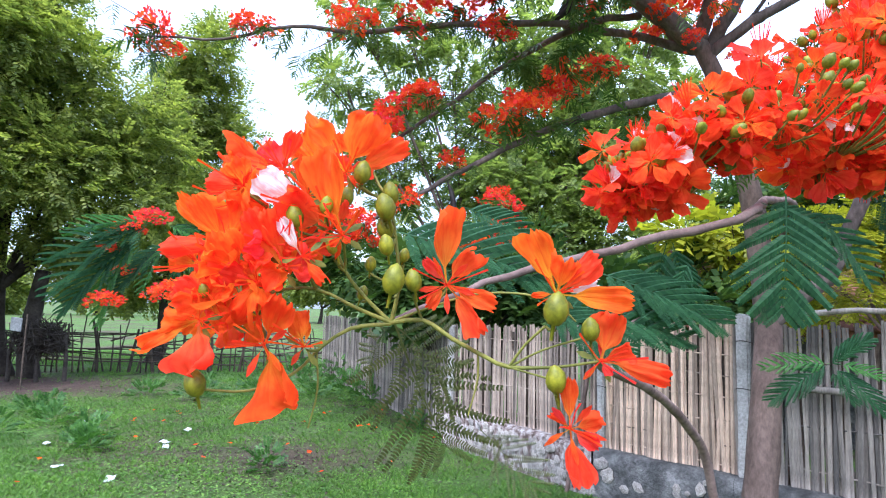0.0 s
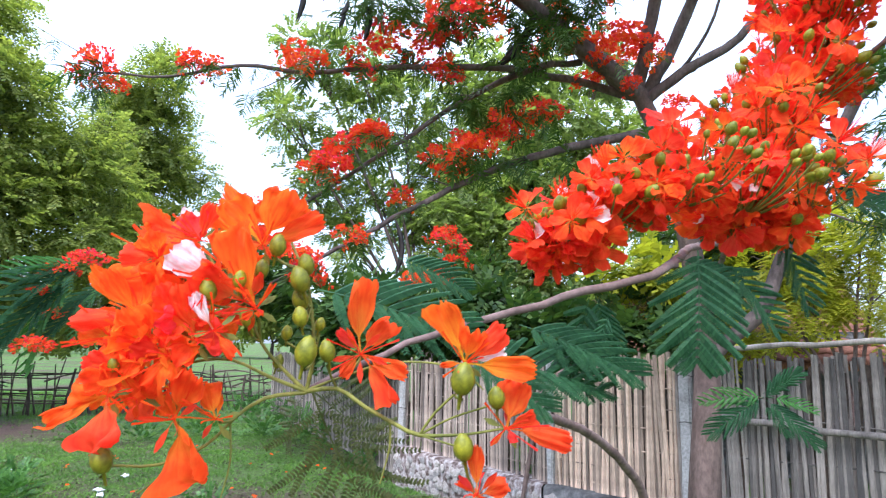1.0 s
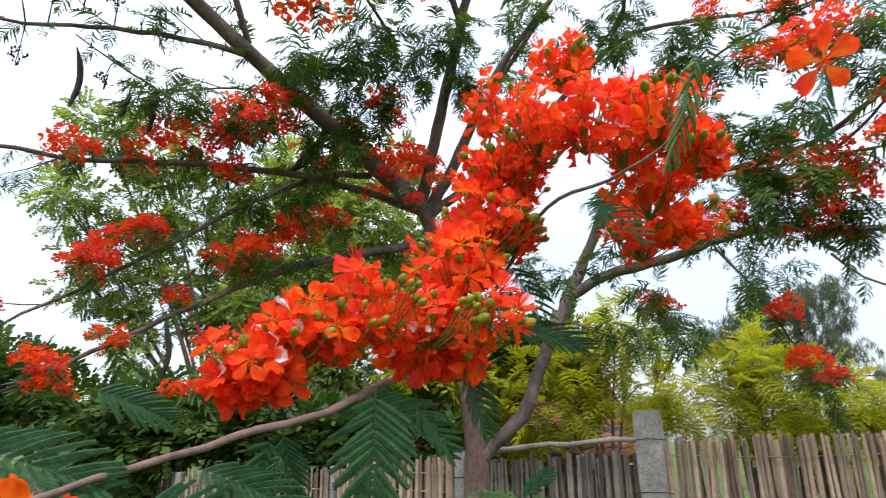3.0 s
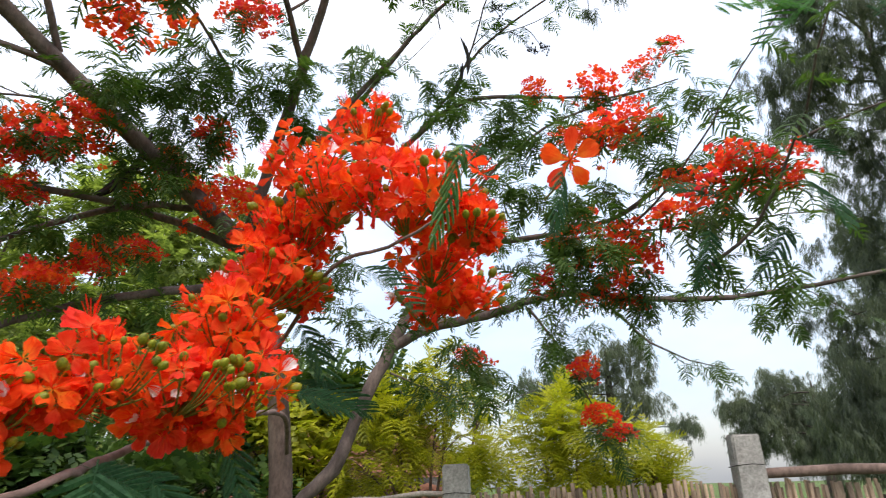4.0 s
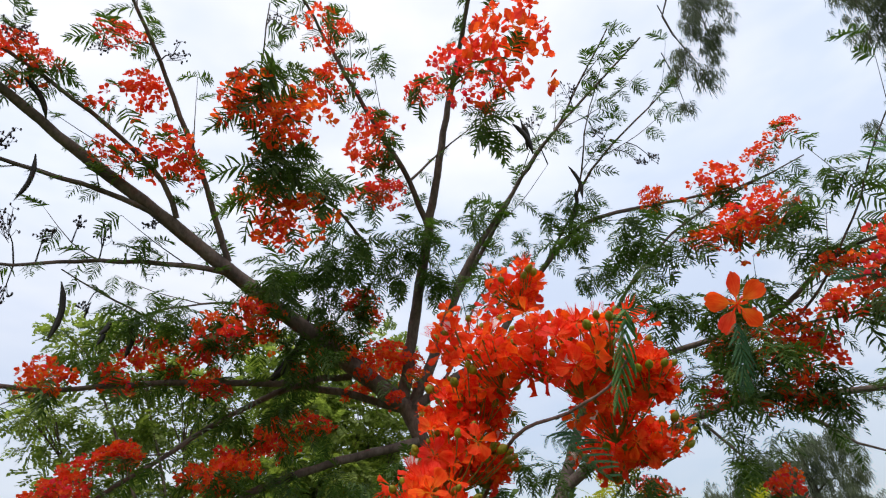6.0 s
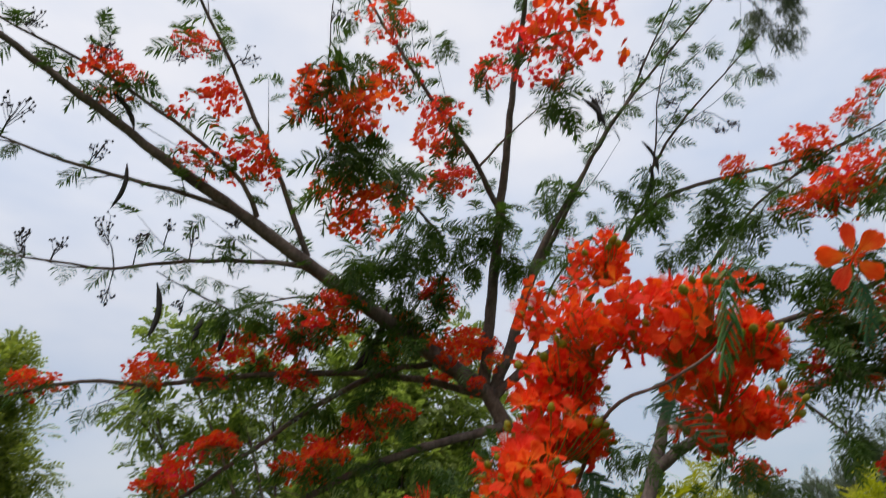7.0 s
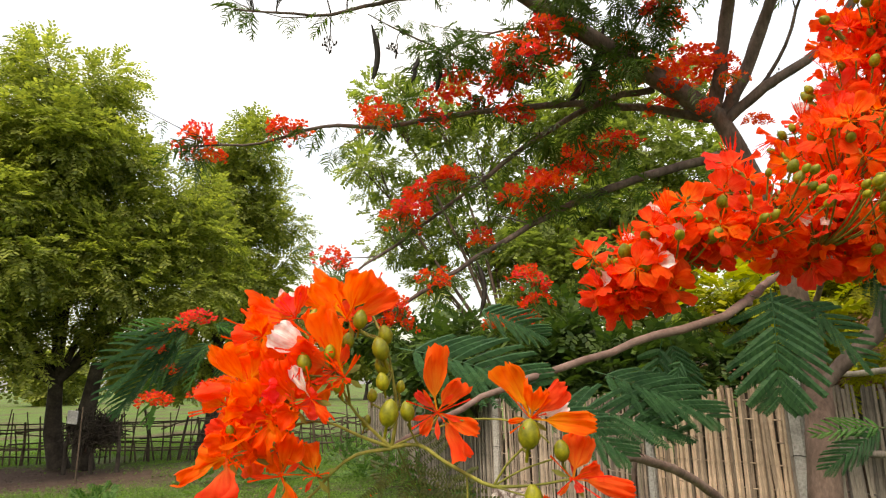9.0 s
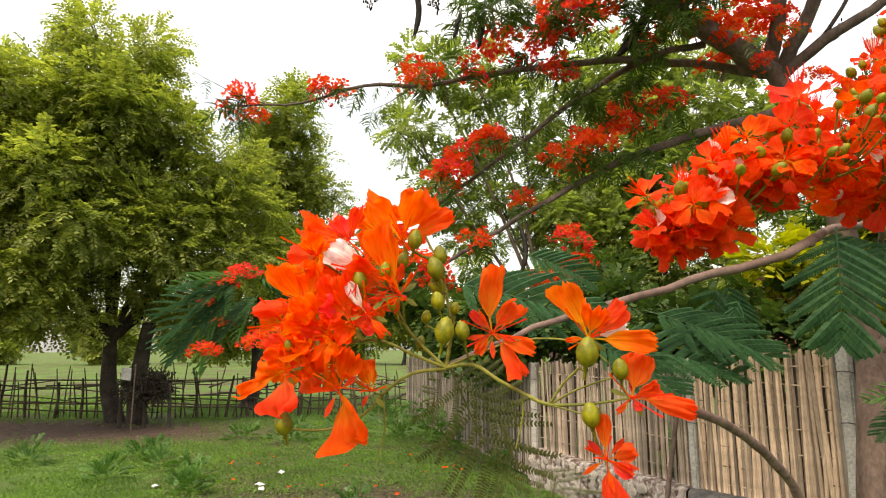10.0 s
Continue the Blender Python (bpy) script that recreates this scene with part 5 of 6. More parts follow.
TUFTS_E = [
    (2.624, 3.471, 2.94, 0.211, 10), (2.906, 3.244, 3.012, 0.211, 12), (3.066, 3.04, 2.792, 0.206, 12), (2.986, 3.308, 2.549, 0.211, 12), (3.065, 2.984, 2.439, 0.201, 12),
    (1.014, 3.811, 4.615, 0.277, 12), (1.271, 3.622, 4.813, 0.277, 12), (1.715, 3.861, 4.669, 0.288, 12), (1.96, 3.669, 4.999, 0.294, 12), (1.578, 4.054, 4.426, 0.288, 12),
    (2.21, 3.83, 4.625, 0.245, 10), (1.077, 4.026, 3.986, 0.271, 14), (1.356, 3.986, 4.178, 0.277, 12), (0.821, 4.134, 3.562, 0.221, 10), (1.854, 4.006, 3.523, 0.271, 14),
    (3.104, 3.417, 3.576, 0.277, 14), (2.201, 3.85, 3.207, 0.265, 14), (3.199, 2.448, 3.783, 0.247, 14), (3.26, 2.613, 4.17, 0.221, 10), (3.274, 2.138, 3.596, 0.236, 14),
    (3.367, 2.053, 3.255, 0.23, 14), (3.236, 2.626, 3.086, 0.242, 14), (3.379, 2.426, 2.776, 0.236, 12), (2.099, 3.925, 3.774, 0.277, 16), (2.494, 3.841, 3.512, 0.277, 14),
    (1.572, 3.892, 3.748, 0.221, 10), (2.979, 2.767, 3.873, 0.253, 14), (1.697, 3.973, 3.084, 0.259, 16), (2.06, 3.899, 2.822, 0.259, 14), (2.481, 3.765, 3.014, 0.265, 14),
    (1.301, 4.117, 2.97, 0.216, 10), (3.081, 2.73, 3.514, 0.247, 12), (3.26, 2.294, 3.377, 0.236, 12), (3.291, 2.245, 3.069, 0.23, 12), (3.458, 2.533, 3.755, 0.253, 14),
    (3.589, 2.459, 3.351, 0.206, 12), (3.482, 2.876, 3.387, 0.216, 10), (2.277, 3.3, 4.4, 0.221, 10), (4.02, 2.22, 3.085, 0.211, 10),
]
TUFTS_F = [
    (1.126, 4.900, 4.862, 0.22, 5),
    (1.454, 4.900, 4.617, 0.22, 5),
    (1.747, 4.950, 4.463, 0.22, 5),
    (1.908, 4.900, 4.052, 0.22, 5),
    (1.264, 4.900, 4.088, 0.22, 5),
    (1.761, 4.900, 3.774, 0.22, 5),
    (1.807, 4.300, 4.457, 0.22, 5),
    (1.971, 4.400, 3.968, 0.22, 5),
    (3.811, 4.000, 2.862, 0.22, 5),
    (4.066, 3.800, 2.691, 0.22, 5),
]
PODS = [
    ((-0.67, 3.755, 4.237), (-0.683, 3.89, 3.862)),
    ((-0.925, 3.325, 4.938), (-1, 3.468, 4.638)),
    ((1.024, 4.165, 4.204), (0.691, 4.342, 3.789)),
    ((-0.225, 3.938, 4.036), (-0.22, 3.972, 3.85)),
    ((-0.35, 3.909, 4.062), (-0.409, 3.908, 3.933)),
    ((-1.075, 3.125, 5.414), (-0.924, 3.289, 5.222)),
    ((1.896, 1.971, 4.639), (2.031, 2.016, 4.451)),
    ((1.043, 4.162, 4.371), (0.806, 4.384, 3.922)),
    ((-0.675, 3.81, 4.232), (-0.703, 3.938, 3.898)),
    ((-0.244, 4.11, 4.045), (-0.248, 4.138, 3.878)),
    ((0.018, 4.152, 2.571), (0.024, 4.162, 2.174)),
    ((-0.394, 4.019, 4.067), (-0.423, 4.037, 3.918)),
    ((3.243, 3.158, 5.611), (3.377, 3.253, 5.305)),
    ((3.334, 3.257, 5.438), (3.305, 3.464, 5.141)),
    ((2.017, 2.042, 4.752), (2.069, 2.123, 4.589)),
]
SPENT_HEADS = [
    (-1.563, 3.009, 4.985, 0.181, 9), (-1.125, 3.3, 4.968, 0.182, 9), (-0.991, 3.536, 4.447, 0.177, 9), (-0.479, 3.715, 4.565, 0.158, 8), (-1.171, 3.001, 5.641, 0.24, 10),
    (-1.443, 3.464, 4.292, 0.132, 8), (-0.654, 3.726, 4.686, 0.092, 6), (-0.225, 3.046, 5.833, 0.168, 8), (2.456, 2.546, 5.33, 0.138, 8), (3.812, 2.725, 5.483, 0.136, 7),
    (-0.54, 4.034, 4.215, 0.113, 7), (2.319, 4.348, 3.907, 0.15, 6), (0.454, 2.407, 5.685, 0.151, 8), (-0.964, 3.743, 4.122, 0.11, 6), (3.803, 2.85, 5.541, 0.136, 6),
    (4.017, 2.992, 5.195, 0.136, 6), (-1.268, 3.519, 4.321, 0.11, 6), (-0.804, 3.588, 4.452, 0.132, 8), (-1.55, 2.795, 5.655, 0.144, 8), (-0.626, 3.023, 5.785, 0.144, 8),
    (-0.184, 3.732, 4.787, 0.115, 7), (3.107, 2.724, 6.067, 0.164, 8), (3.367, 2.829, 5.795, 0.136, 7),
]
CASUARINA_CROWN = [
    (13.441, 2.133, 10.848, 1.036), (13.559, 3.168, 10.319, 0.888), (14.34, 2.622, 9.198, 1.184), (14.765, 3.827, 8.899, 0.916), (14.962, 3.502, 7.349, 1.036),
    (15.848, 4.706, 6.952, 1.022), (15.298, 4.234, 5.607, 1.184), (16.135, 5.359, 5.009, 0.944), (15.484, 4.71, 3.817, 1.184), (14.101, 1.431, 9.987, 1.332),
    (14.907, 2.372, 8.111, 1.332), (15.438, 3.285, 6.053, 1.332), (12.847, 3.095, 11.364, 0.74), (15.3, 5.448, 3.023, 1.036),
]
CASUARINA_TOP = [
    (12.639, 3.287, 11.481, 1.036), (12.02, 3.144, 12.275, 0.888), (13.331, 3.707, 10.331, 1.036), (13.748, 4.246, 9.347, 1.036), (13.194, 4.565, 10.085, 0.592),
]
CASUARINA_LOW = [
    (16.436, 5.146, 3.877, 0.944), (16.19, 6.071, 2.827, 0.865), (16.614, 4.92, 2.731, 1.101), (16.758, 3.85, 4.325, 1.258), (16.393, 4.318, 5.566, 0.865),
    (16.417, 3.392, 6.403, 0.944), (16.794, 4.354, 2.565, 1.101), (16.359, 5.712, 2.064, 0.944),
]
CASUARINA_CROWN_B = [
    (28.59, 14.616, 4.615, 1.332), (29.125, 13.437, 5.174, 1.184), (29.564, 12.616, 4.583, 1.48), (29.924, 11.952, 3.582, 1.776), (29.228, 13.514, 3.538, 1.776),
    (30.189, 11.356, 3.071, 1.776), (28.618, 14.73, 3.444, 1.184),
]
CASUARINA_CROWN_C = [
    (23.033, 18.703, 7.086, 1.249), (23.975, 17.428, 7.399, 1.249), (22.187, 19.814, 6.479, 1.388), (23.357, 18.667, 5.576, 1.665), (24.429, 17.226, 5.873, 1.388),
    (21.281, 20.923, 5.614, 1.249), (24.662, 17.175, 4.423, 1.249), (23.887, 14.826, 3.894, 0.777),
]
CASUARINA_TIPS = [
    (8.503, 4.899, 10.63, 0.337), (8.099, 4.887, 10.995, 0.421), (8.459, 4.433, 10.931, 0.361), (8.418, 5.485, 10.335, 0.192), (8.026, 4.146, 11.437, 0.722),
]
CROWN_CLUSTERS_E = [
    (3.422, 2.449, 3.405, 0.113), (3.529, 2.255, 3.523, 0.129), (3.642, 2.254, 3.289, 0.121), (3.721, 2.235, 3.131, 0.113), (3.8, 2.16, 3.409, 0.107),
    (3.651, 2.38, 3.005, 0.081), (3.733, 1.668, 3.653, 0.11), (3.628, 2.3, 4.266, 0.132), (3.807, 2.147, 4.39, 0.117),
]
CROWN_CLUSTERS_F = [
    (1.014, 4.256, 3.909, 0.083), (1.557, 4.22, 3.915, 0.094), (1.761, 4.249, 3.699, 0.085), (1.967, 4.203, 3.875, 0.096), (2.117, 4.265, 3.597, 0.086),
]



def far_bunch_mesh(seed):
    """A loose head of about two dozen small flowers, unit radius."""
    r = np.random.default_rng(seed)
    vs, fs, uvs, n = [], [], [], 0
    for k in range(26):
        d = r.normal(size=3)
        d /= np.linalg.norm(d)
        d[2] = abs(d[2]) * .9 - .35
        c = d * r.uniform(.45, 1.0)
        ax = Vector(tuple(d + r.normal(size=3) * .4)).to_track_quat('Z', 'Y').to_matrix().to_4x4()
        for p in range(5):
            v, f, uv = petal(.27, .20, .2, .14, 4, 4, k * 5 + p, .3)
            m = np.array(Matrix.Translation(tuple(c)) @ ax @ pose(0, 0, 0, 0, 0, 72 * p + r.uniform(-15, 15)) @ pose(0, 0, 0, r.uniform(-20, 20), -r.uniform(5, 60), 0))
            vs.append(v @ m[:3, :3].T + m[:3, 3])
            fs.append(f + n)
            uvs.append(uv)
            n += len(v)
    return to_mesh("inflorescence", np.vstack(vs), np.vstack(fs), PETAL_FAR, True, np.vstack(uvs))


FAR_BUNCH = [far_bunch_mesh(40 + k) for k in range(5)]
ALL_FAR = CROWN_CLUSTERS_A + CROWN_CLUSTERS_B + CROWN_CLUSTERS_C + CROWN_CLUSTERS_D + CROWN_CLUSTERS_E + CROWN_CLUSTERS_F
for k, (x, y, z, r) in enumerate(ALL_FAR):
    for j in range(2):
        off = Vector(tuple(unit(1)[0])) * r * .75 * (j > 0)
        ob = place("inflorescence", FAR_BUNCH[(k + j) % 5], tree, Matrix.Translation(Vector((x, y, z)) + off) @ pose(0, 0, 0, rnd.uniform(-20, 20), rnd.uniform(-20, 20), rnd.uniform(0, 360)))
        tagged(ob, "loose head of small scarlet flowers", kind="stuff")
        s = r * (1.0 if j == 0 else .75) * (1.0 if k < len(CROWN_CLUSTERS_A) else 1.12)
        ob.scale = (s * rnd.uniform(.9, 1.2), s * rnd.uniform(.9, 1.2), s * rnd.uniform(.75, 1.0))


FORK = np.array([1.9, 4.5, 3.8])


def side_twigs():
    """Thin bare twigs that leave the limbs at a slant and bend upwards, gathered limb by limb."""
    for line in list(lines):
        thin = line[(line[:, 3] < .034) & (line[:, 2] > 2.6)]
        pieces = []
        for i in range(3, len(thin) - 1, 4):
            if gen.random() < .25 or np.linalg.norm(thin[i, :3] - FORK) < .8:
                continue
            t = thin[i, :3] - thin[i - 1, :3]
            t /= np.linalg.norm(t) + 1e-9
            d = t * gen.uniform(.6, 1.1) + np.cross(t, unit(1)[0]) * .8 + (0, 0, .18)
            ln = gen.uniform(.3, .75)
            r0 = min(.0055, thin[i, 3] * .6)
            mid = thin[i, :3] + d * ln * .5 + gen.normal(0, .02, 3)
            end = thin[i, :3] + d * ln + (0, 0, .10 * ln) + gen.normal(0, .03, 3)
            row = smooth_line([(*thin[i, :3], r0), (*mid, r0 * .7), (*end, .0016)], .12)
            pieces.append(tube(row, 5, .04))
            lines.append(row)
        if pieces:
            tagged(place("twig_spray", to_mesh("twig_spray", *join(pieces), LIMB_BARK), tree), "thin dark bare twigs", kind="stuff")


side_twigs()


def crown_foliage():
    pos, ax, size = [], [], []
    for line in lines:
        thin = line[line[:, 3] < .030]
        for i in range(1, len(thin)):
            t = thin[i, :3] - thin[i - 1, :3]
            for _ in range(2):
                if gen.random() < .48:
                    side = np.cross(t, (0, 0, 1)) * gen.choice([-1, 1])
                    side /= np.linalg.norm(side) + 1e-9
                    d = side + t / (np.linalg.norm(t) + 1e-9) * gen.uniform(.2, 1.2) + (0, 0, gen.uniform(-.9, .25))
                    pos.append(thin[i, :3])
                    ax.append(d)
                    size.append(gen.uniform(.10, .20))
    for x, y, z, r in ALL_FAR:
        for _ in range(4):
            d = unit(1)[0]
            d[2] = -abs(d[2]) * .8 + .1
            pos.append(np.array([x, y, z]) + d * r * .3)
            ax.append(d)
            size.append(gen.uniform(.14, .24))
    for x, y, z, r, n in TUFTS_A + TUFTS_B + TUFTS_C + TUFTS_D + TUFTS_E + TUFTS_F:
        core = np.array([x, y, z])
        nodes = core + unit(4) * r * gen.uniform(.1, .7, (4, 1))
        for _ in range(int(n * 1.5)):
            d = unit(1)[0] * (1, 1, .6)
            pos.append(nodes[gen.integers(0, 4)] + d * r * gen.uniform(.02, .22))
            ax.append(d + (0, 0, -.35))
            size.append(gen.uniform(.12, .22))
    pos, ax, size = np.array(pos), np.array(ax), np.array(size)
    open_fork = np.linalg.norm(pos - FORK, axis=1) > .75
    pos, ax, size = pos[open_fork], ax[open_fork], size[open_fork]
    up = np.tile([0.0, 0, 1], (len(pos), 1)) + unit(len(pos)) * .45
    m = frames_from(pos, ax, up, size)
    half = gen.random(len(pos)) < .5
    v, f = join([scatter(*LEAF_MID, m[half]), scatter(*LEAF_MID_B, m[~half])])
    tagged(place("foliage", to_mesh("foliage", v, f, LEAF), tree), "ferny dark green leaves", kind="stuff")


crown_foliage()

# close leaves, one by one
NEAR_LEAF = [to_mesh("leaf", *LEAF_FINE, LEAF_NEAR), to_mesh("leaf", *LEAF_FINE_B, LEAF_NEAR), to_mesh("leaf", *LEAF_SPARSE, LEAF_OLD), to_mesh("leaf", *LEAF_FINE_B, LEAF_YOUNG)]
def near_leaf(k, a, b, w):
    x = b - a
    ln = x.length * (.78 if a.y > 3.5 else .72 if a.y < .2 else .92)
    x.normalize()
    z = Vector((-.25, -1, .55))
    z = (z - x * z.dot(x)).normalized()
    y = z.cross(x)
    m = Matrix((x * ln, y * ln * (w % 1.5), z * ln)).transposed().to_4x4()
    m.translation = a
    place("leaf", NEAR_LEAF[3 if w > 3 else 2 if w > 1.5 else k % 2 if w < .9 else 0], tree, m)


for k, (a, b, w) in enumerate(NEAR_LEAVES_A + NEAR_LEAVES_B + NEAR_LEAVES_C + NEAR_LEAVES_D + TRUNK_SPRIG):
    a, b = Vector(a), Vector(b)
    if 2.3 < a.y < 3.5:
        # a tuft of smaller leaves from one node
        for j in range(3):
            near_leaf(k + j, a, a + (b - a) * rnd.uniform(.55, .85) + Vector((rnd.gauss(0, .09), rnd.gauss(0, .06), rnd.gauss(0, .09))), 3.4 if j == 1 else .42)
    else:
        near_leaf(k, a, b, w)


def stalks(root, ends, r0=.0021):
    pieces = []
    for e in ends:
        d = np.array(e) - root
        mid = np.array(root) + d * .55 + (0, 0, -.08 * np.linalg.norm(d))
        pieces.append(tube(smooth_line([(*root, r0 * 1.2), (*mid, r0), (*e, r0 * .8)], .02), 5, .02))
    return join(pieces)


def aim(p, n, s, spin):
    return Matrix.Translation(p) @ Vector(n).to_track_quat('Z', 'Y').to_matrix().to_4x4() @ pose(0, 0, 0, 0, 0, spin) @ Matrix.Scale(s, 4)


def bunch(x, y, z, r, flowers, buds, dx=(0, 0, 0)):
    """An open head: stalks from one node, flowers facing outwards, buds standing between them."""
    root = np.array([x, y, z]) - (0, 0, .55 * r)
    fl = unit(flowers)
    fl[:, 2] = fl[:, 2] * .8 + .15
    fl += (-.18, -.5, .12)
    fp = np.array([x, y, z]) + fl * r * gen.uniform(.35, 1.08, (flowers, 1))
    bd = unit(buds)
    bd[:, 2] = np.abs(bd[:, 2]) * .7
    bd[:, 1] -= .45
    bp = np.array([x, y, z]) + bd * r * gen.uniform(.95, 1.2, (buds, 1))
    v, f = stalks(root, list(fp) + list(bp))
    head = place("inflorescence", to_mesh("inflorescence", v, f, TWIG_GREEN), tree)
    for p, d in zip(fp, fl):
        place("flower", FLOWERS[rnd.randrange(8)], head, aim(p, d + gen.normal(0, .5, 3), rnd.uniform(.44, .76), rnd.uniform(0, 360)))
    for p, d in zip(bp, bd):
        place("bud", BUDS[rnd.randrange(2)], head, aim(p, d + np.array([0, 0, .4]), rnd.uniform(.52, .84), 0))


for x, y, z, r in BUNCHES_A:
    bunch(x, y, z, r, 22, 16)
for x, y, z, r in BUNCHES_B:
    bunch(x, y, z, r, 23, 10)
for x, y, z, r in BUNCHES_C:
    bunch(x, y, z, r, 12, 4)
for x, y, z, r in SIDE_BUNCHES:
    ob = place("inflorescence", FAR_BUNCH[1], tree, Matrix.Translation((x, y, z)) @ pose(0, 0, 0, 0, 0, rnd.uniform(0, 360)))
    tagged(ob, "loose head of small scarlet flowers", kind="stuff")
    ob.scale = (r * 1.2, r * 1.2, r * .8)

# one open flower standing apart on its stalk
p, q = np.array(LONE_FLOWER[0]), np.array(LONE_FLOWER[1])
lone = place("inflorescence", to_mesh("inflorescence", *stalks(q, [p]), TWIG_GREEN), tree)
place("flower", flower_mesh("flower", 77, 9, 9, .066, None, False, .3), lone, aim(tuple(p), tuple(np.array(LONE_FLOWER[2]) - p), 1.0, 20))

# the head right before the lens
pieces = [tube(smooth_line([(x, y, z, r * .82) for x, y, z, r in row], .012), 7, .03) for row in FRONT_STEMS]
joints = np.vstack([np.array(row)[1:] for row in FRONT_STEMS])[:, :3]


def stalk(end, r):
    near = joints[np.argmin(np.linalg.norm(joints - end, axis=1) + .02 * gen.random(len(joints)))]
    bow = (near + end) / 2 + np.array([0, .006, -.10 * np.linalg.norm(end - near)])
    pieces.append(tube(smooth_line([(*near, r * 1.1), (*bow, r), (*end, r)], .015), 6, .02))


for x, y, z, s in FRONT_BUDS:
    stalk(np.array([x, y, z - .012 * s]), .0014)
front_flowers = []


def front_flower(core, petals, star=False):
    """petals: rows of turn, length, width, lean to the front, roll, and 1 for the pale streaked one."""
    stalk(np.array(core) + (0, .012, -.004), .0016)
    vs, fs, uvs, ids, n = [], [], [], [], 0
    seed = 300 + 11 * len(front_flowers)

    def put(v, f, uv, kind, turn, lean, roll):
        nonlocal n
        m = np.array(pose(0, 0, 0, 90, 0, 0) @ pose(0, 0, 0, 0, 0, turn) @ pose(0, 0, 0, roll, -lean, 0))[:3, :3]
        vs.append(v @ m.T)
        fs.append(f + n)
        uvs.append(uv)
        ids.extend([kind] * len(f))
        n += len(v)
    for k, (turn, length, width, lean, roll, *pale) in enumerate(petals):
        thin = width < .4 * length * .6
        v, f, uv = ruffled_petal(length * .90, width * .92, seed + k, 10 if thin else 19, 13 if thin else 21)
        put(v, f, uv, 1 if pale else 0, turn, lean, roll)
    for k in range(5):
        v, f, uv = petal(.034 if star else .024, .0065, .1, .02, 3, 5, seed + k)
        put(v, f, uv, 0 if star or k % 2 else 2, 72 * k + seed * 31 % 60, 25 if star else -20, 0)
    r = random.Random(seed)
    for _ in range(8):
        turn, lean, ln, w = r.uniform(-40, 220), r.uniform(10, 60), r.uniform(.025, .05), .0006
        v = np.array([(0, -w, 0), (0, w, 0), (ln * .6, w, .004), (ln * .6, -w, .004), (ln, w * 2, .012), (ln, -w * 2, .012)])
        put(v, np.array([(0, 1, 2, 3), (3, 2, 4, 5)]), np.tile([.5, .8, 0.0], (6, 1)), 0, turn, lean, 0)
    front_flowers.append((to_mesh("flower", np.vstack(vs), np.vstack(fs), [PETAL, PETAL_WHITE, TWIG_GREEN], True, np.vstack(uvs), ids), core))


front_flower((-0.104, 0.630, 1.822), [(125, 0.097, 0.020, -8, 14), (131, 0.066, 0.047, 10, 25), (65, 0.074, 0.050, 14, 24), (18, 0.080, 0.027, 12, -2), (-45, 0.031, 0.009, 37, 8)])
front_flower((-0.100, 0.600, 1.751), [(106, 0.097, 0.044, 18, -22), (-43, 0.013, 0.010, 30, -14), (49, 0.038, 0.006, 21, 4), (-131, 0.018, 0.009, 22, -16)])
front_flower((-0.140, 0.600, 1.779), [(142, 0.059, 0.045, 16, 23, 1), (137, 0.014, 0.031, -21, -19)])
front_flower((-0.114, 0.610, 1.759), [(151, 0.064, 0.049, 20, -20), (79, 0.037, 0.032, -18, -21)])
front_flower((-0.173, 0.640, 1.826), [(173, 0.072, 0.040, -3, 21), (-159, 0.065, 0.039, 5, -16), (115, 0.036, 0.037, -7, 21), (77, 0.047, 0.021, -3, 26), (116, 0.058, 0.033, -24, 10, 1)])
front_flower((-0.220, 0.620, 1.742), [(139, 0.077, 0.022, -5, 25), (127, 0.065, 0.023, 23, 26), (-176, 0.072, 0.025, 16, -11), (121, 0.041, 0.039, -12, -19), (80, 0.055, 0.043, -1, -24)])
front_flower((-0.155, 0.595, 1.719), [(131, 0.063, 0.049, 7, 6), (101, 0.065, 0.040, 17, 10), (3, 0.036, 0.037, 12, -11), (-124, 0.036, 0.031, 35, -1)])
front_flower((-0.135, 0.585, 1.728), [(125, 0.047, 0.016, 7, -1, 1), (-43, 0.042, 0.016, 23, -25)])
front_flower((-0.197, 0.600, 1.714), [(157, 0.044, 0.034, 23, -27), (115, 0.055, 0.037, 34, 19), (-162, 0.044, 0.019, -8, 16), (-58, 0.026, 0.031, 8, 4)], True)
front_flower((-0.234, 0.595, 1.665), [(-166, 0.042, 0.036, 2, -25), (-153, 0.078, 0.026, -5, 25), (-81, 0.060, 0.052, 15, 14), (100, 0.034, 0.019, -8, 25)])
front_flower((-0.213, 0.610, 1.663), [(100, 0.042, 0.038, 8, -8), (22, 0.025, 0.030, 20, 15), (156, 0.033, 0.027, -16, 14)])
front_flower((-0.171, 0.600, 1.642), [(65, 0.065, 0.034, 20, 20), (-60, 0.073, 0.058, 8, 25)], True)
front_flower((-0.134, 0.610, 1.641), [(113, 0.042, 0.032, -7, -9)])
front_flower((0.005, 0.640, 1.707), [(99, 0.089, 0.039, 7, 23), (58, 0.053, 0.032, -13, 24), (135, 0.044, 0.013, 21, -11), (-133, 0.035, 0.016, 17, -18), (-26, 0.065, 0.021, 18, -20), (-47, 0.072, 0.027, 18, 28)], True)
front_flower((0.114, 0.610, 1.700), [(108, 0.075, 0.035, -5, -25), (73, 0.044, 0.037, 28, 2), (37, 0.062, 0.028, 8, -15), (-178, 0.030, 0.008, 12, 18), (-5, 0.083, 0.028, 19, -4), (15, 0.058, 0.016, -17, 23, 1)])
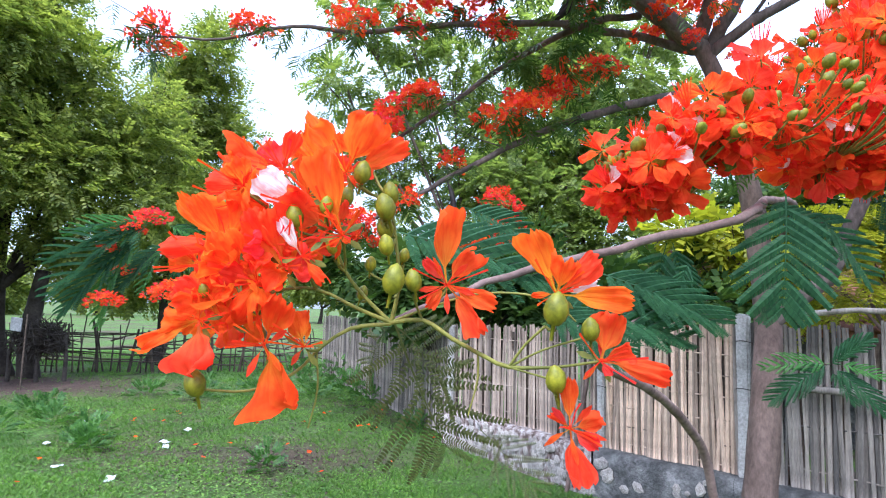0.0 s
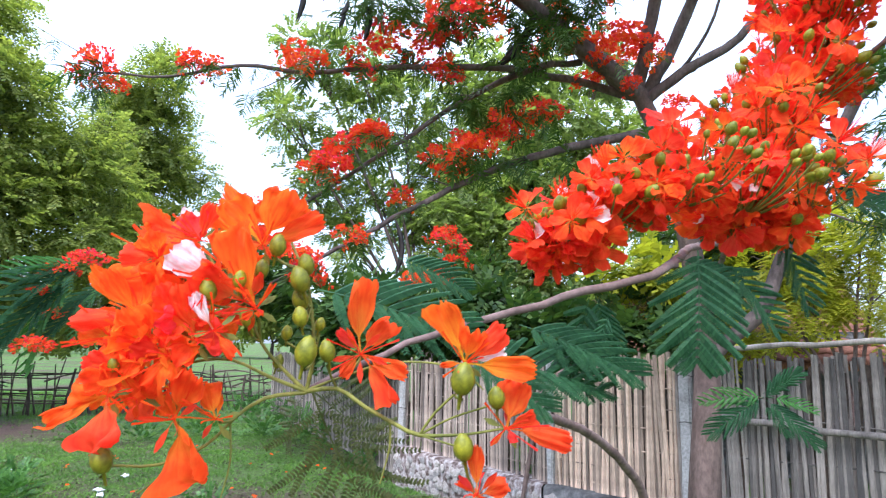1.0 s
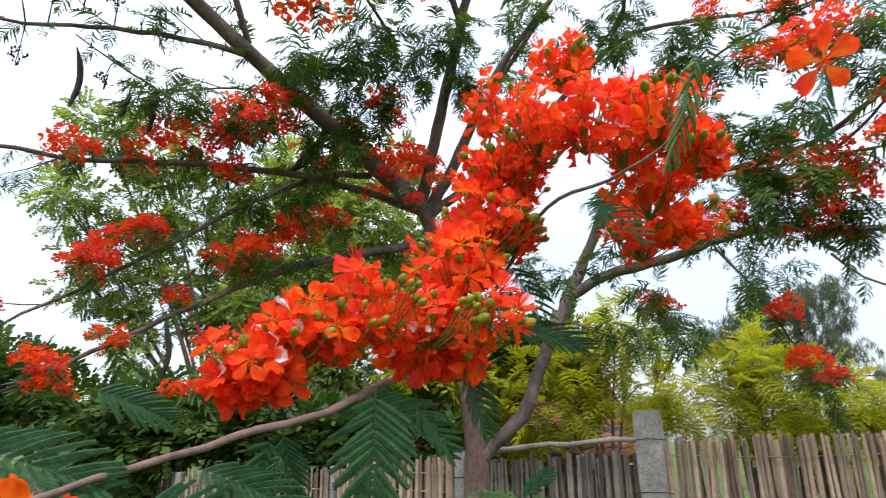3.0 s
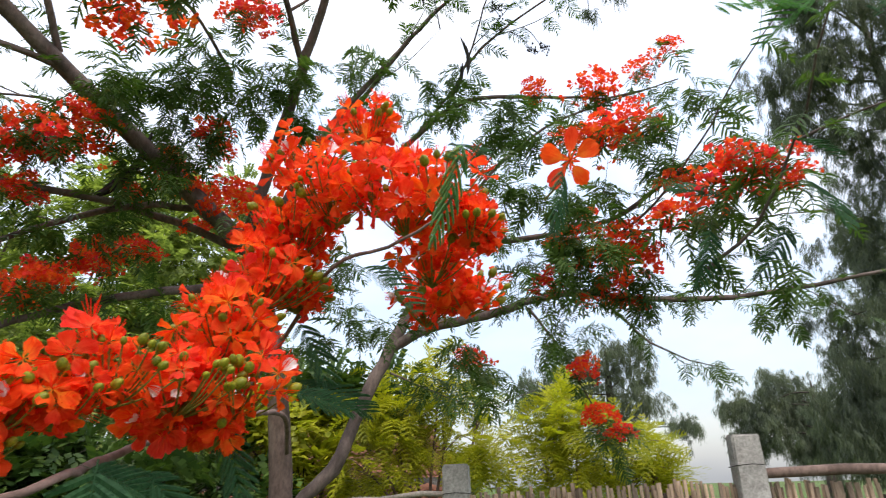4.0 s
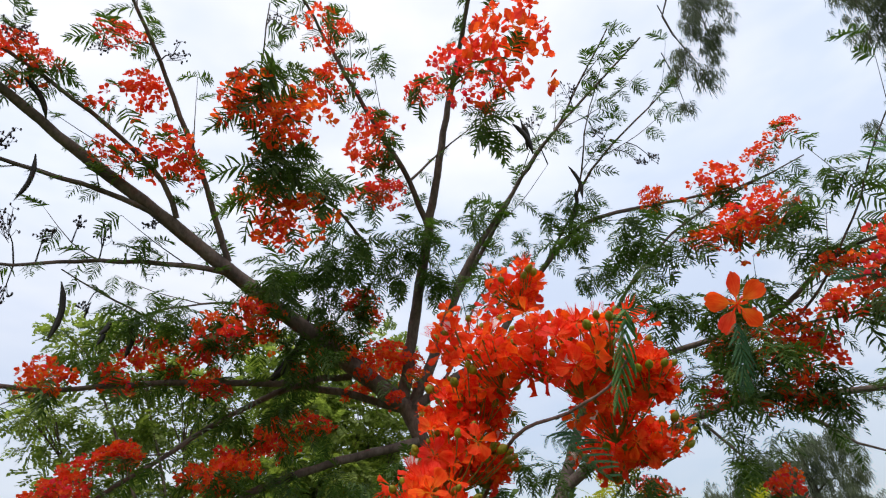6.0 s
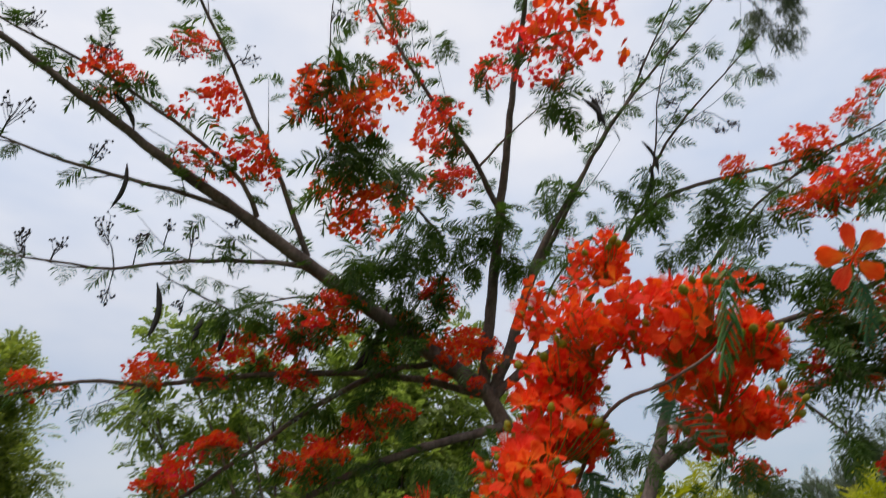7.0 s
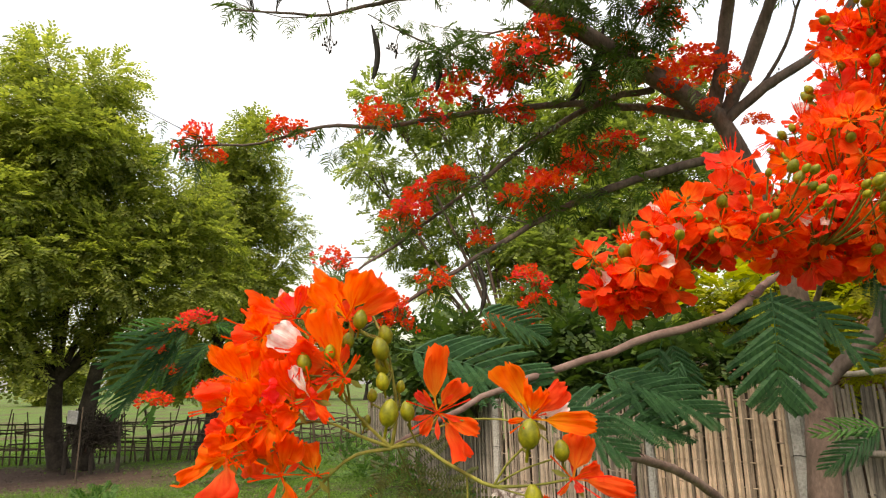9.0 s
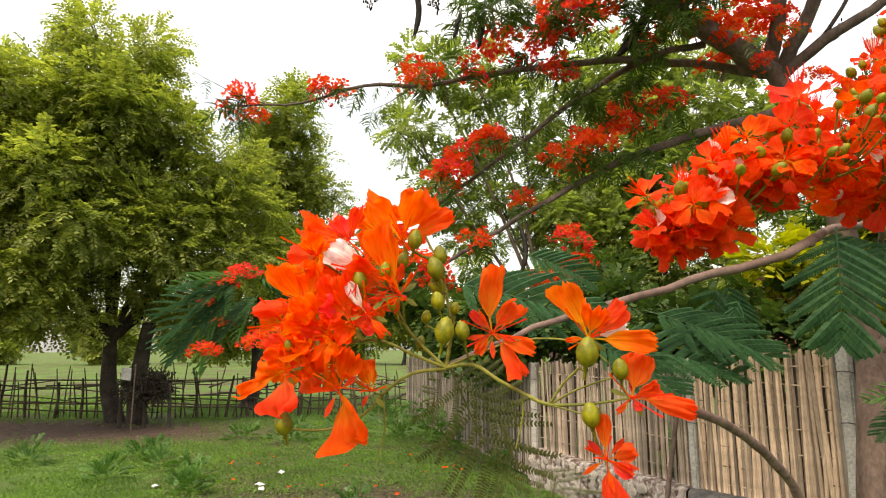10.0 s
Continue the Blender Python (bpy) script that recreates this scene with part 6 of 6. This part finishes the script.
front_flower((0.157, 0.605, 1.635), [(75, 0.055, 0.040, 3, -0), (-3, 0.073, 0.026, 20, -21), (-56, 0.019, 0.011, 34, 25), (28, 0.037, 0.026, 2, 16)])
front_flower((0.128, 0.605, 1.570), [(93, 0.054, 0.020, -6, -4), (17, 0.036, 0.019, 4, 19), (-33, 0.034, 0.019, 27, -3), (137, 0.031, 0.007, 28, 20), (-89, 0.060, 0.033, 18, -3)], True)
front_flower((-0.194, 0.665, 1.749), [(159, 0.048, 0.046, 10, 13), (93, 0.057, 0.046, 10, -12), (17, 0.048, 0.046, 8, -20), (-105, 0.059, 0.046, 8, 27), (-52, 0.056, 0.040, 17, 7)])
front_flower((-0.230, 0.670, 1.793), [(-162, 0.046, 0.041, 10, -9), (86, 0.051, 0.041, 3, -13), (2, 0.045, 0.041, 15, 21), (-113, 0.056, 0.041, 8, 16)])
front_flower((-0.212, 0.655, 1.831), [(-148, 0.031, 0.035, 4, 11), (129, 0.027, 0.034, 13, 15), (34, 0.040, 0.035, 8, 11), (-43, 0.033, 0.034, 16, -1)])
front_flower((-0.154, 0.640, 1.747), [(149, 0.041, 0.033, 14, 11), (73, 0.035, 0.033, 7, 25), (2, 0.039, 0.030, 2, 5), (-92, 0.037, 0.033, 12, 3), (-49, 0.039, 0.028, 6, 10)], True)
front_flower((-0.252, 0.630, 1.721), [(168, 0.032, 0.030, -1, 18), (116, 0.035, 0.031, 12, 17), (39, 0.028, 0.033, 13, 8), (-99, 0.032, 0.027, 14, 18), (-31, 0.036, 0.031, 18, 19)])
front_flower((-0.190, 0.635, 1.669), [(149, 0.032, 0.030, 6, 11), (76, 0.032, 0.031, 18, 26), (2, 0.027, 0.028, 10, 2), (-104, 0.031, 0.030, 15, 19)])
front_flower((-0.086, 0.660, 1.849), [(146, 0.039, 0.031, 7, -1), (48, 0.036, 0.029, 3, 12), (-98, 0.036, 0.029, 14, -18)])
front_flower((-0.140, 0.680, 1.836), [(137, 0.046, 0.035, 4, 5), (70, 0.050, 0.041, 3, -4), (2, 0.038, 0.035, 2, 15)])
front_flower((-0.236, 0.655, 1.680), [(149, 0.044, 0.040, 2, 12), (-132, 0.050, 0.040, 2, -19), (-60, 0.055, 0.034, 9, 8), (36, 0.043, 0.034, -4, 10)])
# fuller heart of the head
heart = random.Random(41)
for core in ((-0.209, 0.625, 1.803), (-0.170, 0.600, 1.742), (-0.215, 0.605, 1.719), (-0.140, 0.620, 1.795), (-0.181, 0.600, 1.703), (-0.229, 0.605, 1.685)):
    first = heart.uniform(0, 72)
    front_flower(core, [(first + 72 * k + heart.uniform(-18, 18), heart.uniform(.030, .044), heart.uniform(.024, .036), heart.uniform(5, 50), heart.uniform(-30, 30)) for k in range(5)])
front_head = place("inflorescence", to_mesh("inflorescence", *join(pieces), TWIG_GREEN), tree, None, "large scarlet flower head with green buds")
for me, core in front_flowers:
    place("flower", me, front_head, Matrix.Translation(core))
BIG_BUD = bud_mesh(.0102)
for x, y, z, s in FRONT_BUDS:
    place("bud", BIG_BUD, front_head, aim((x, y, z), (rnd.uniform(-.35, .35), rnd.uniform(-.4, .1), 1), s * .86, 0))

# ---------------------------------------------------------------- trees behind
tree_of_sprays("shade_tree", (-9.9, 14.1, 0), SHADE_TREE_CROWN, .2, BARK_DARK, LEAF_NEEM, SPRAY_A, 44, .38, "large spreading green shade tree in the yard", stems=2)
tree_of_sprays("shade_tree", (-8.2, 17.6, 0), SHADE_TREE_CROWN_B, .2, BARK_DARK, LEAF_NEEM, SPRAY_A, 44, .42, "smaller green shade tree behind the stick fence")
tree_of_sprays("light_green_tree", (0.6, 11.6, 0), FRESH_TREE_CROWN, .14, BARK, LEAF_FRESH, SPRAY_B, 58, .19, "airy light green tree behind the fence", limb_r=.2)
tree_of_sprays("light_green_tree", (2.2, 11.2, 0), FRESH_TREE_CROWN_B + FRESH_TREE_CROWN_D, .12, BARK, LEAF_FRESH, SPRAY_B, 58, .19, "airy light green tree behind the fence", limb_r=.2)
tree_of_sprays("light_green_tree", (3.6, 9.9, 0), FRESH_TREE_CROWN_C, .09, BARK, LEAF_FRESH, SPRAY_B, 58, .19, "airy light green tree behind the bamboo fence", limb_r=.2)
tree_of_sprays("dark_shrub", (3.0, 8.0, 0), SHRUB_CROWN_B, .06, BARK_DARK, LEAF_SHRUB, SPRAY_B, 60, .28, "dense dark green shrub behind the bamboo fence")
tree_of_sprays("leafy_shrub", (4.6, 7.0, 0), SHRUB_CROWN_C, .06, BARK_DARK, LEAF_YELLOW, SPRAY_B, 45, .28, "yellow-green leafy shrub behind the bamboo fence")
tree_of_sprays("dark_shrub", (0.2, 8.9, 0), SHRUB_CROWN, .06, BARK_DARK, LEAF_SHRUB, SPRAY_B, 70, .30, "dense dark green shrub along the fence")
for k, crown in enumerate((YELLOW_TREE_CROWN_A, YELLOW_TREE_CROWN_B, YELLOW_TREE_CROWN_C)):
    x, y, _ = TRUNKS[k]
    tree_of_sprays("yellow_green_tree", (x, y, 0), list(crown), .07, BARK_PALE, LEAF_YELLOW, SPRAY_FERN, 38, .27, "small yellow-green feathery tree behind the fence")


# ---------------------------------------------------------------- pods and spent flower heads of the poinciana
def pod_mesh(a, b, wide):
    """A long flat pod, slightly bent, with seed swellings."""
    a, b = np.array(a), np.array(b)
    d = b - a
    side = np.cross(d, (0.3, 1, 0.2))
    side /= np.linalg.norm(side)
    n = np.cross(side, d)
    n /= np.linalg.norm(n)
    v = []
    for k in range(13):
        u = k / 12
        c = a + d * u + side * .12 * np.linalg.norm(d) * math.sin(u * 3.14)
        w = wide * min(1, .25 + 3.2 * u, .12 + 3.4 * (1 - u))
        t = w * .3 * (1 + .25 * (k % 2))
        v += [c + side * w, c + n * t, c - side * w, c - n * t]
    f = [(k * 4 + j, k * 4 + (j + 1) % 4, k * 4 + 4 + (j + 1) % 4, k * 4 + 4 + j) for k in range(12) for j in range(4)]
    return to_mesh("seed_pod", np.array(v), np.array(f), POD)


for k, (a, b) in enumerate(PODS):
    place("seed_pod", pod_mesh(a, b, .028 if k in (2, 7) else .019), tree, None, "long black-brown hanging seed pod")

wood = np.vstack([row[row[:, 3] < .05] for row in lines])[:, :3]


def spent_head(core, r, n):
    """A dry flower stalk on its twig, forked into many thin ends with small knobs."""
    foot = wood[np.argmin(np.linalg.norm(wood - core, axis=1))]
    pieces = [tube(smooth_line([(*foot, .006), (*((foot + core) / 2 + (0, 0, .04)), .0045), (*core, .0032)], .06), 5, .03)]
    axis = core - foot + np.array([0, 0, .05])
    axis /= np.linalg.norm(axis) + 1e-9
    for _ in range(n):
        d = unit(1)[0] * .8 + axis * .7
        e = core + d * r * rnd.uniform(.45, .8)
        s = core - axis * r * rnd.uniform(-.3, .6)
        pieces.append(tube(smooth_line([(*s, .0026), (*((s + e) / 2 + (0, 0, -.015)), .0022), (*e, .002)], .06), 4, 0))
        for _ in range(2):
            q = e + unit(1)[0] * r * .2
            pieces.append(tube([(*e, .0018), (*(e * .3 + q * .7), .0018), (*q, .007), (*(q + (0, 0, .012)), .007), (*(q + (0, 0, .018)), .001)], 4, 0))
    place("spent_flower_head", to_mesh("spent_flower_head", *join(pieces), POD), tree)


for x, y, z, r, n in SPENT_HEADS:
    spent_head(np.array([x, y, z]), r * .8, int(n) + 3)


# ---------------------------------------------------------------- casuarinas
def strands(count):
    """A wisp of thin needle twigs that fan out and droop, about 1 long."""
    pieces = []
    for _ in range(count):
        d = unit(1)[0] * (.6, .6, .45) + (0, 0, -.8)
        ln = rnd.uniform(.45, 1.0)
        s = np.cross(d, unit(1)[0])
        s *= .022 / (np.linalg.norm(s) + 1e-9)
        o = unit(1)[0] * .25
        q = o + d * ln * .55
        t = o + d * ln * .9 + (0, 0, -.28 * ln)
        pieces.append((np.array([o - s * .6, o + s * .6, q + s, q - s]), np.array([(0, 1, 2, 3)])))
        pieces.append((np.array([q - s, q + s, t + s * .4, t - s * .4]), np.array([(0, 1, 2, 3)])))
    return join(pieces)


STRANDS = strands(20)


def casuarina(base, crowns, trunk_r, per, size, label, tips=()):
    root = new("casuarina_tree")
    root.matrix_basis = Matrix.Translation(base)
    tagged(root, label, "tree")
    b = np.array(base, float)
    top = np.array([0, 0, max(c[2] for c in crowns) - b[2] + .5])
    v, f = tube(smooth_line([(0, 0, -.1, trunk_r * 1.3), (*(top * .3), trunk_r), (*(top * .7), trunk_r * .6), (*top, .02)], .6), 8, .05)
    place("trunk", to_mesh("trunk", v, f, BARK_DARK), root)
    mats = []
    for k, (x, y, z, r) in enumerate(list(crowns) + list(tips)):
        c = np.array([x, y, z]) - b
        e = c + unit(1)[0] * r * .3
        if k < len(crowns):
            start = top * min(.97, max(.1, c[2] / top[2]))
            line = [(*start, trunk_r * .16), (*((start + e) / 2 + (0, 0, .15 * r)), trunk_r * .10), (*e, .008)]
        else:
            # long arching bough whose end hangs down
            start = top * .97
            high = np.array([0, 0, top[2] + 3.2])
            line = [(*start, trunk_r * .2), (*(start * .6 + c * .4) * np.array([1, 1, 0]) + high, trunk_r * .14), (*(c + (0, 0, 2.4)), .02), (*e, .006)] if k == len(crowns) else [(*(c + (0, 0, 1.6)), .012), (*(c + (.05, 0, .8)), .01), (*e, .005)]
        place("limb", to_mesh("limb", *tube(smooth_line(line, .5), 5, .04), BARK_DARK), root)
        n = int(per * r * r)
        sub = unit(15) * r * gen.uniform(.25, .95, (15, 1)) + c
        pick = gen.integers(0, 15, n)
        pos = sub[pick] + gen.normal(size=(n, 3)) * r * np.array([.15, .15, .19])
        mats.append(frames_from(pos, np.c_[gen.normal(size=(n, 2)), np.zeros(n)], np.tile([0.0, 0, 1], (n, 1)) + unit(n) * .3, gen.uniform(.6, 1.4, n) * size))
    place("crown", to_mesh("crown", *scatter(*STRANDS, np.concatenate(mats)), NEEDLE), root)


crown_mid = np.mean([row[:2] for row in CASUARINA_CROWN], 0)
casuarina((crown_mid[0] + .6, crown_mid[1] - .6, 0), CASUARINA_CROWN + CASUARINA_TOP + CASUARINA_LOW, .22, 330, .22, "tall grey-green casuarina tree with drooping twigs", CASUARINA_TIPS)
casuarina((28.6, 11.6, 0), CASUARINA_CROWN_B, .3, 230, .33, "distant grey-green casuarina tree")
casuarina((23.6, 18.2, 0), CASUARINA_CROWN_C, .3, 150, .33, "distant airy casuarina tree behind the hedge")


# ---------------------------------------------------------------- house roof behind the hedge
def house():
    root = new("house")
    root.matrix_basis = pose(5.5, 10.6, -.35, 0, 0, -24)
    tagged(root, "low house with a red-brown tiled roof behind the hedge", "house")
    bm = bmesh.new()
    bmesh.ops.create_cube(bm, size=1)
    bmesh.ops.scale(bm, vec=(4.0, 3.6, 2.4), verts=bm.verts)
    bmesh.ops.translate(bm, vec=(0, 0, 1.15), verts=bm.verts)
    me = bpy.data.meshes.new("wall")
    bm.to_mesh(me)
    bm.free()
    me.materials.append(MORTAR)
    place("wall", me, root)
    v = [(-2.2, -2.3, 1.9), (2.2, -2.3, 1.9), (2.2, 0, 3.3), (-2.2, 0, 3.3), (-2.2, 2.3, 1.9), (2.2, 2.3, 1.9), (-2.2, -2.3, 1.82), (2.2, -2.3, 1.82)]
    place("roof", to_mesh("roof", v, np.array([(0, 1, 2, 3), (3, 2, 5, 4), (6, 7, 1, 0)]), ROOF, False), root)
    tile_v = [(-.14, 0, .01), (0, 0, .05), (.14, 0, .01), (-.14, .26, .0), (0, .26, .035), (.14, .26, .0), (-.14, 0, -.012), (0, 0, .028), (.14, 0, -.012)]
    tile = to_mesh("roof_tile", np.array(tile_v), np.array([(0, 1, 4, 3), (1, 2, 5, 4), (6, 7, 1, 0), (7, 8, 2, 1)]), ROOF, False)
    slope = math.degrees(math.atan2(1.4, 2.3))
    for r in range(12):
        for c in range(15):
            u = r / 12
            place("roof_tile", tile, root, pose(-2.1 + c * .295, -2.33 + 2.3 * u, 1.91 + 1.4 * u, slope - 4 + rnd.uniform(-1, 1), 0, rnd.uniform(-1.5, 1.5)))


house()


# ---------------------------------------------------------------- stick fence and things under the shade tree
def stick_fence(a, b, posts, rails, height):
    a, b = np.array([*a, 0.0]), np.array([*b, 0.0])
    root = tagged(new("stick_fence"), "rough dark stick fence along the field", "fence")
    for k in range(posts):
        c = a + (b - a) * (k + rnd.uniform(-.3, .3)) / posts
        h = height * rnd.uniform(.75, 1.2)
        lean = (rnd.gauss(0, .12), rnd.gauss(0, .12), h)
        r = .022 if k % 5 else .045
        v, f = tube(smooth_line([(*(c - (0, 0, .1)), r), (*(c + np.array(lean) * .5 + (rnd.gauss(0, .03), 0, 0)), r * .8), (*(c + np.array(lean)), r * .6)], .3), 5, .05)
        place("post", to_mesh("post", v, f, STICK), root)
    for k in range(rails):
        s = 0.0
        while s < 1:
            e = min(1.03, s + rnd.uniform(.16, .3))
            z = height * (.15 + .72 * (k + .5) / rails)
            p, q = a + (b - a) * s + (0, rnd.uniform(-.06, .06), z + rnd.gauss(0, .05)), a + (b - a) * e + (0, rnd.uniform(-.06, .06), z + rnd.gauss(0, .09))
            v, f = tube(smooth_line([(*p, .022), (*((p + q) / 2 + (0, 0, rnd.gauss(0, .07))), .019), (*q, .013)], .5), 5, .05)
            place("rail", to_mesh("rail", v, f, STICK), root)
            s = e - .02
    return root


stick_fence((-19.0, 13.2), (-7.1, 15.4), 84, 8, 1.15)
stick_fence((-7.1, 15.4), (-3.2, 16.6), 30, 7, 1.1)


# invented heap of sticks in place of an unclear dark cart-like object
def brush_heap(x, y):
    pieces = []
    for _ in range(420):
        u = unit(1)[0]
        c = np.array([x, y, .85]) + u * (.6, .4, .32) * gen.random() ** .4
        d = unit(1)[0] * .28
        pieces.append(tube([(*(c - d), .012), (*(c + (0, 0, .03)), .01), (*(c + d), .006)], 4, 0))
    for dx in (-.6, .0, .6):
        pieces.append(tube([(x + dx, y, -.05, .05), (x + dx, y, .5, .045), (x + dx * .9, y, .95, .04)], 6, .05))
    tagged(place("haystack", to_mesh("haystack", *join(pieces), BARK_DARK)), "dark heap of sticks on stakes under the shade tree", "haystack")


brush_heap(-8.5, 13.1)


def sign_board(x, y):
    root = tagged(new("board_on_pole"), "small grey board on a thin dark pole under the tree", "board")
    root.matrix_basis = pose(x, y, 0, 0, 0, -30)
    v, f = tube([(0, 0, -.1, .016), (0, 0, .7, .015), (.01, 0, 1.4, .014)], 7, .03)
    place("pole", to_mesh("pole", v, f, STICK), root)
    bm = bmesh.new()
    bmesh.ops.create_cube(bm, size=1)
    bmesh.ops.scale(bm, vec=(.38, .03, .26), verts=bm.verts)
    bmesh.ops.bevel(bm, geom=list(bm.edges), offset=.008, segments=1, affect='EDGES')
    me = bpy.data.meshes.new("board")
    bm.to_mesh(me)
    bm.free()
    me.materials.append(BOARD)
    place("board", me, root, pose(-.28, -.04, 1.2, 0, 2, 0))


sign_board(-7.9, 11.75)


# ---------------------------------------------------------------- weeds, litter and fallen petals
def weed(x, y, r, h, mat):
    n = int(70 * r / .3)
    d = unit(n)
    d[:, 2] = np.abs(d[:, 2])
    pos = np.array([x, y, 0]) + d * (r, r, h) * gen.random((n, 1)) ** .5
    v, f = scatter(*SPRAY_B, frames_from(pos, d + (0, 0, .3), np.tile([0.0, 0, 1], (n, 1)) + unit(n) * .5, gen.uniform(.07, .14, n)))
    tagged(place("weed", to_mesh("weed", v, f, mat)), "leafy green weed growing in the grass", "weed", kind="stuff")


for x, y, r, h in [(-7.4, 8.6, .28, .34), (-5.5, 7.7, .26, .34), (-4.3, 7.75, .22, .3), (-4.0, 7.2, .2, .26), (-6.0, 9.4, .4, .25), (-4.3, 11.3, .45, .4), (-3.4, 11.9, .5, .42), (-2.4, 12.0, .5, .5),
                   (-1.2, 11.4, .5, .45), (-5.4, 11.6, .4, .25), (-1.9, 14.2, .7, .8), (-3.2, 14.4, .6, .6), (-5.3, 8.6, .22, .22), (-1.8, 6.6, .16, .22), (-4.1, 7.2, .14, .2), (-1.7, 12.0, .4, .5), (-2.2, 13.2, .5, .8), (-0.35, 9.0, .2, .2)]:
    weed(x, y, r, h, WEED)

for k in range(34):
    x, y = rnd.uniform(-4.5, .2), rnd.uniform(5.6, 10.5)
    v, f, uv = petal(.07, .06, .2, .1, 4, 4, k)
    ob = place("fallen_petal", to_mesh("fallen_petal", v, f, PETAL, True, uv), None, pose(x, y, .035 + .05 * noise.noise((x * .5, y * .5, 0)), rnd.uniform(-15, 15), rnd.uniform(-15, 15), rnd.uniform(0, 360)))
    tagged(ob, "fallen scarlet petal lying in the grass", "petal", "fallen petals")

for k, (x, y, s) in enumerate([(-3.3, 7.6, .05), (-3.35, 8.4, .035), (-3.2, 7.4, .035), (-3.1, 6.0, .05), (-3.85, 6.4, .04), (-4.6, 7.4, .03), (-5.0, 8.8, .03)]):
    bm = bmesh.new()
    bmesh.ops.create_grid(bm, x_segments=4, y_segments=4, size=s)
    for vert in bm.verts:
        vert.co.z = .6 * s * noise.noise((vert.co.x * 12 / s * .1 + k, vert.co.y * 12 / s * .1, k)) + .3 * s
        vert.co.x *= 1 + .3 * rnd.random()
    bmesh.ops.solidify(bm, geom=list(bm.faces), thickness=.003)
    me = bpy.data.meshes.new("litter")
    bm.to_mesh(me)
    bm.free()
    me.materials.append(PAPER)
    tagged(place("litter", me, None, pose(x, y, .0, rnd.uniform(-20, 20), rnd.uniform(-20, 20), rnd.uniform(0, 360))), "crumpled pale scrap of plastic in the grass", "litter", "litter in the yard")


# ---------------------------------------------------------------- far trees along the field
def far_trees():
    for k in range(13):
        x = -70 + k * 9.5 + rnd.uniform(-3, 3)
        y = 62 + rnd.uniform(-6, 14)
        h = rnd.uniform(4, 8)
        crown = [(x + rnd.uniform(-3, 3), y + rnd.uniform(-1, 1), h * rnd.uniform(.35, .85), rnd.uniform(1.6, 2.6)) for _ in range(6)]
        tree_of_sprays("field_tree", (x, y, 0), crown, .2, BARK_DARK, LEAF_NEEM, SPRAY_B, 6, 1.0, "distant green tree along the field")


far_trees()
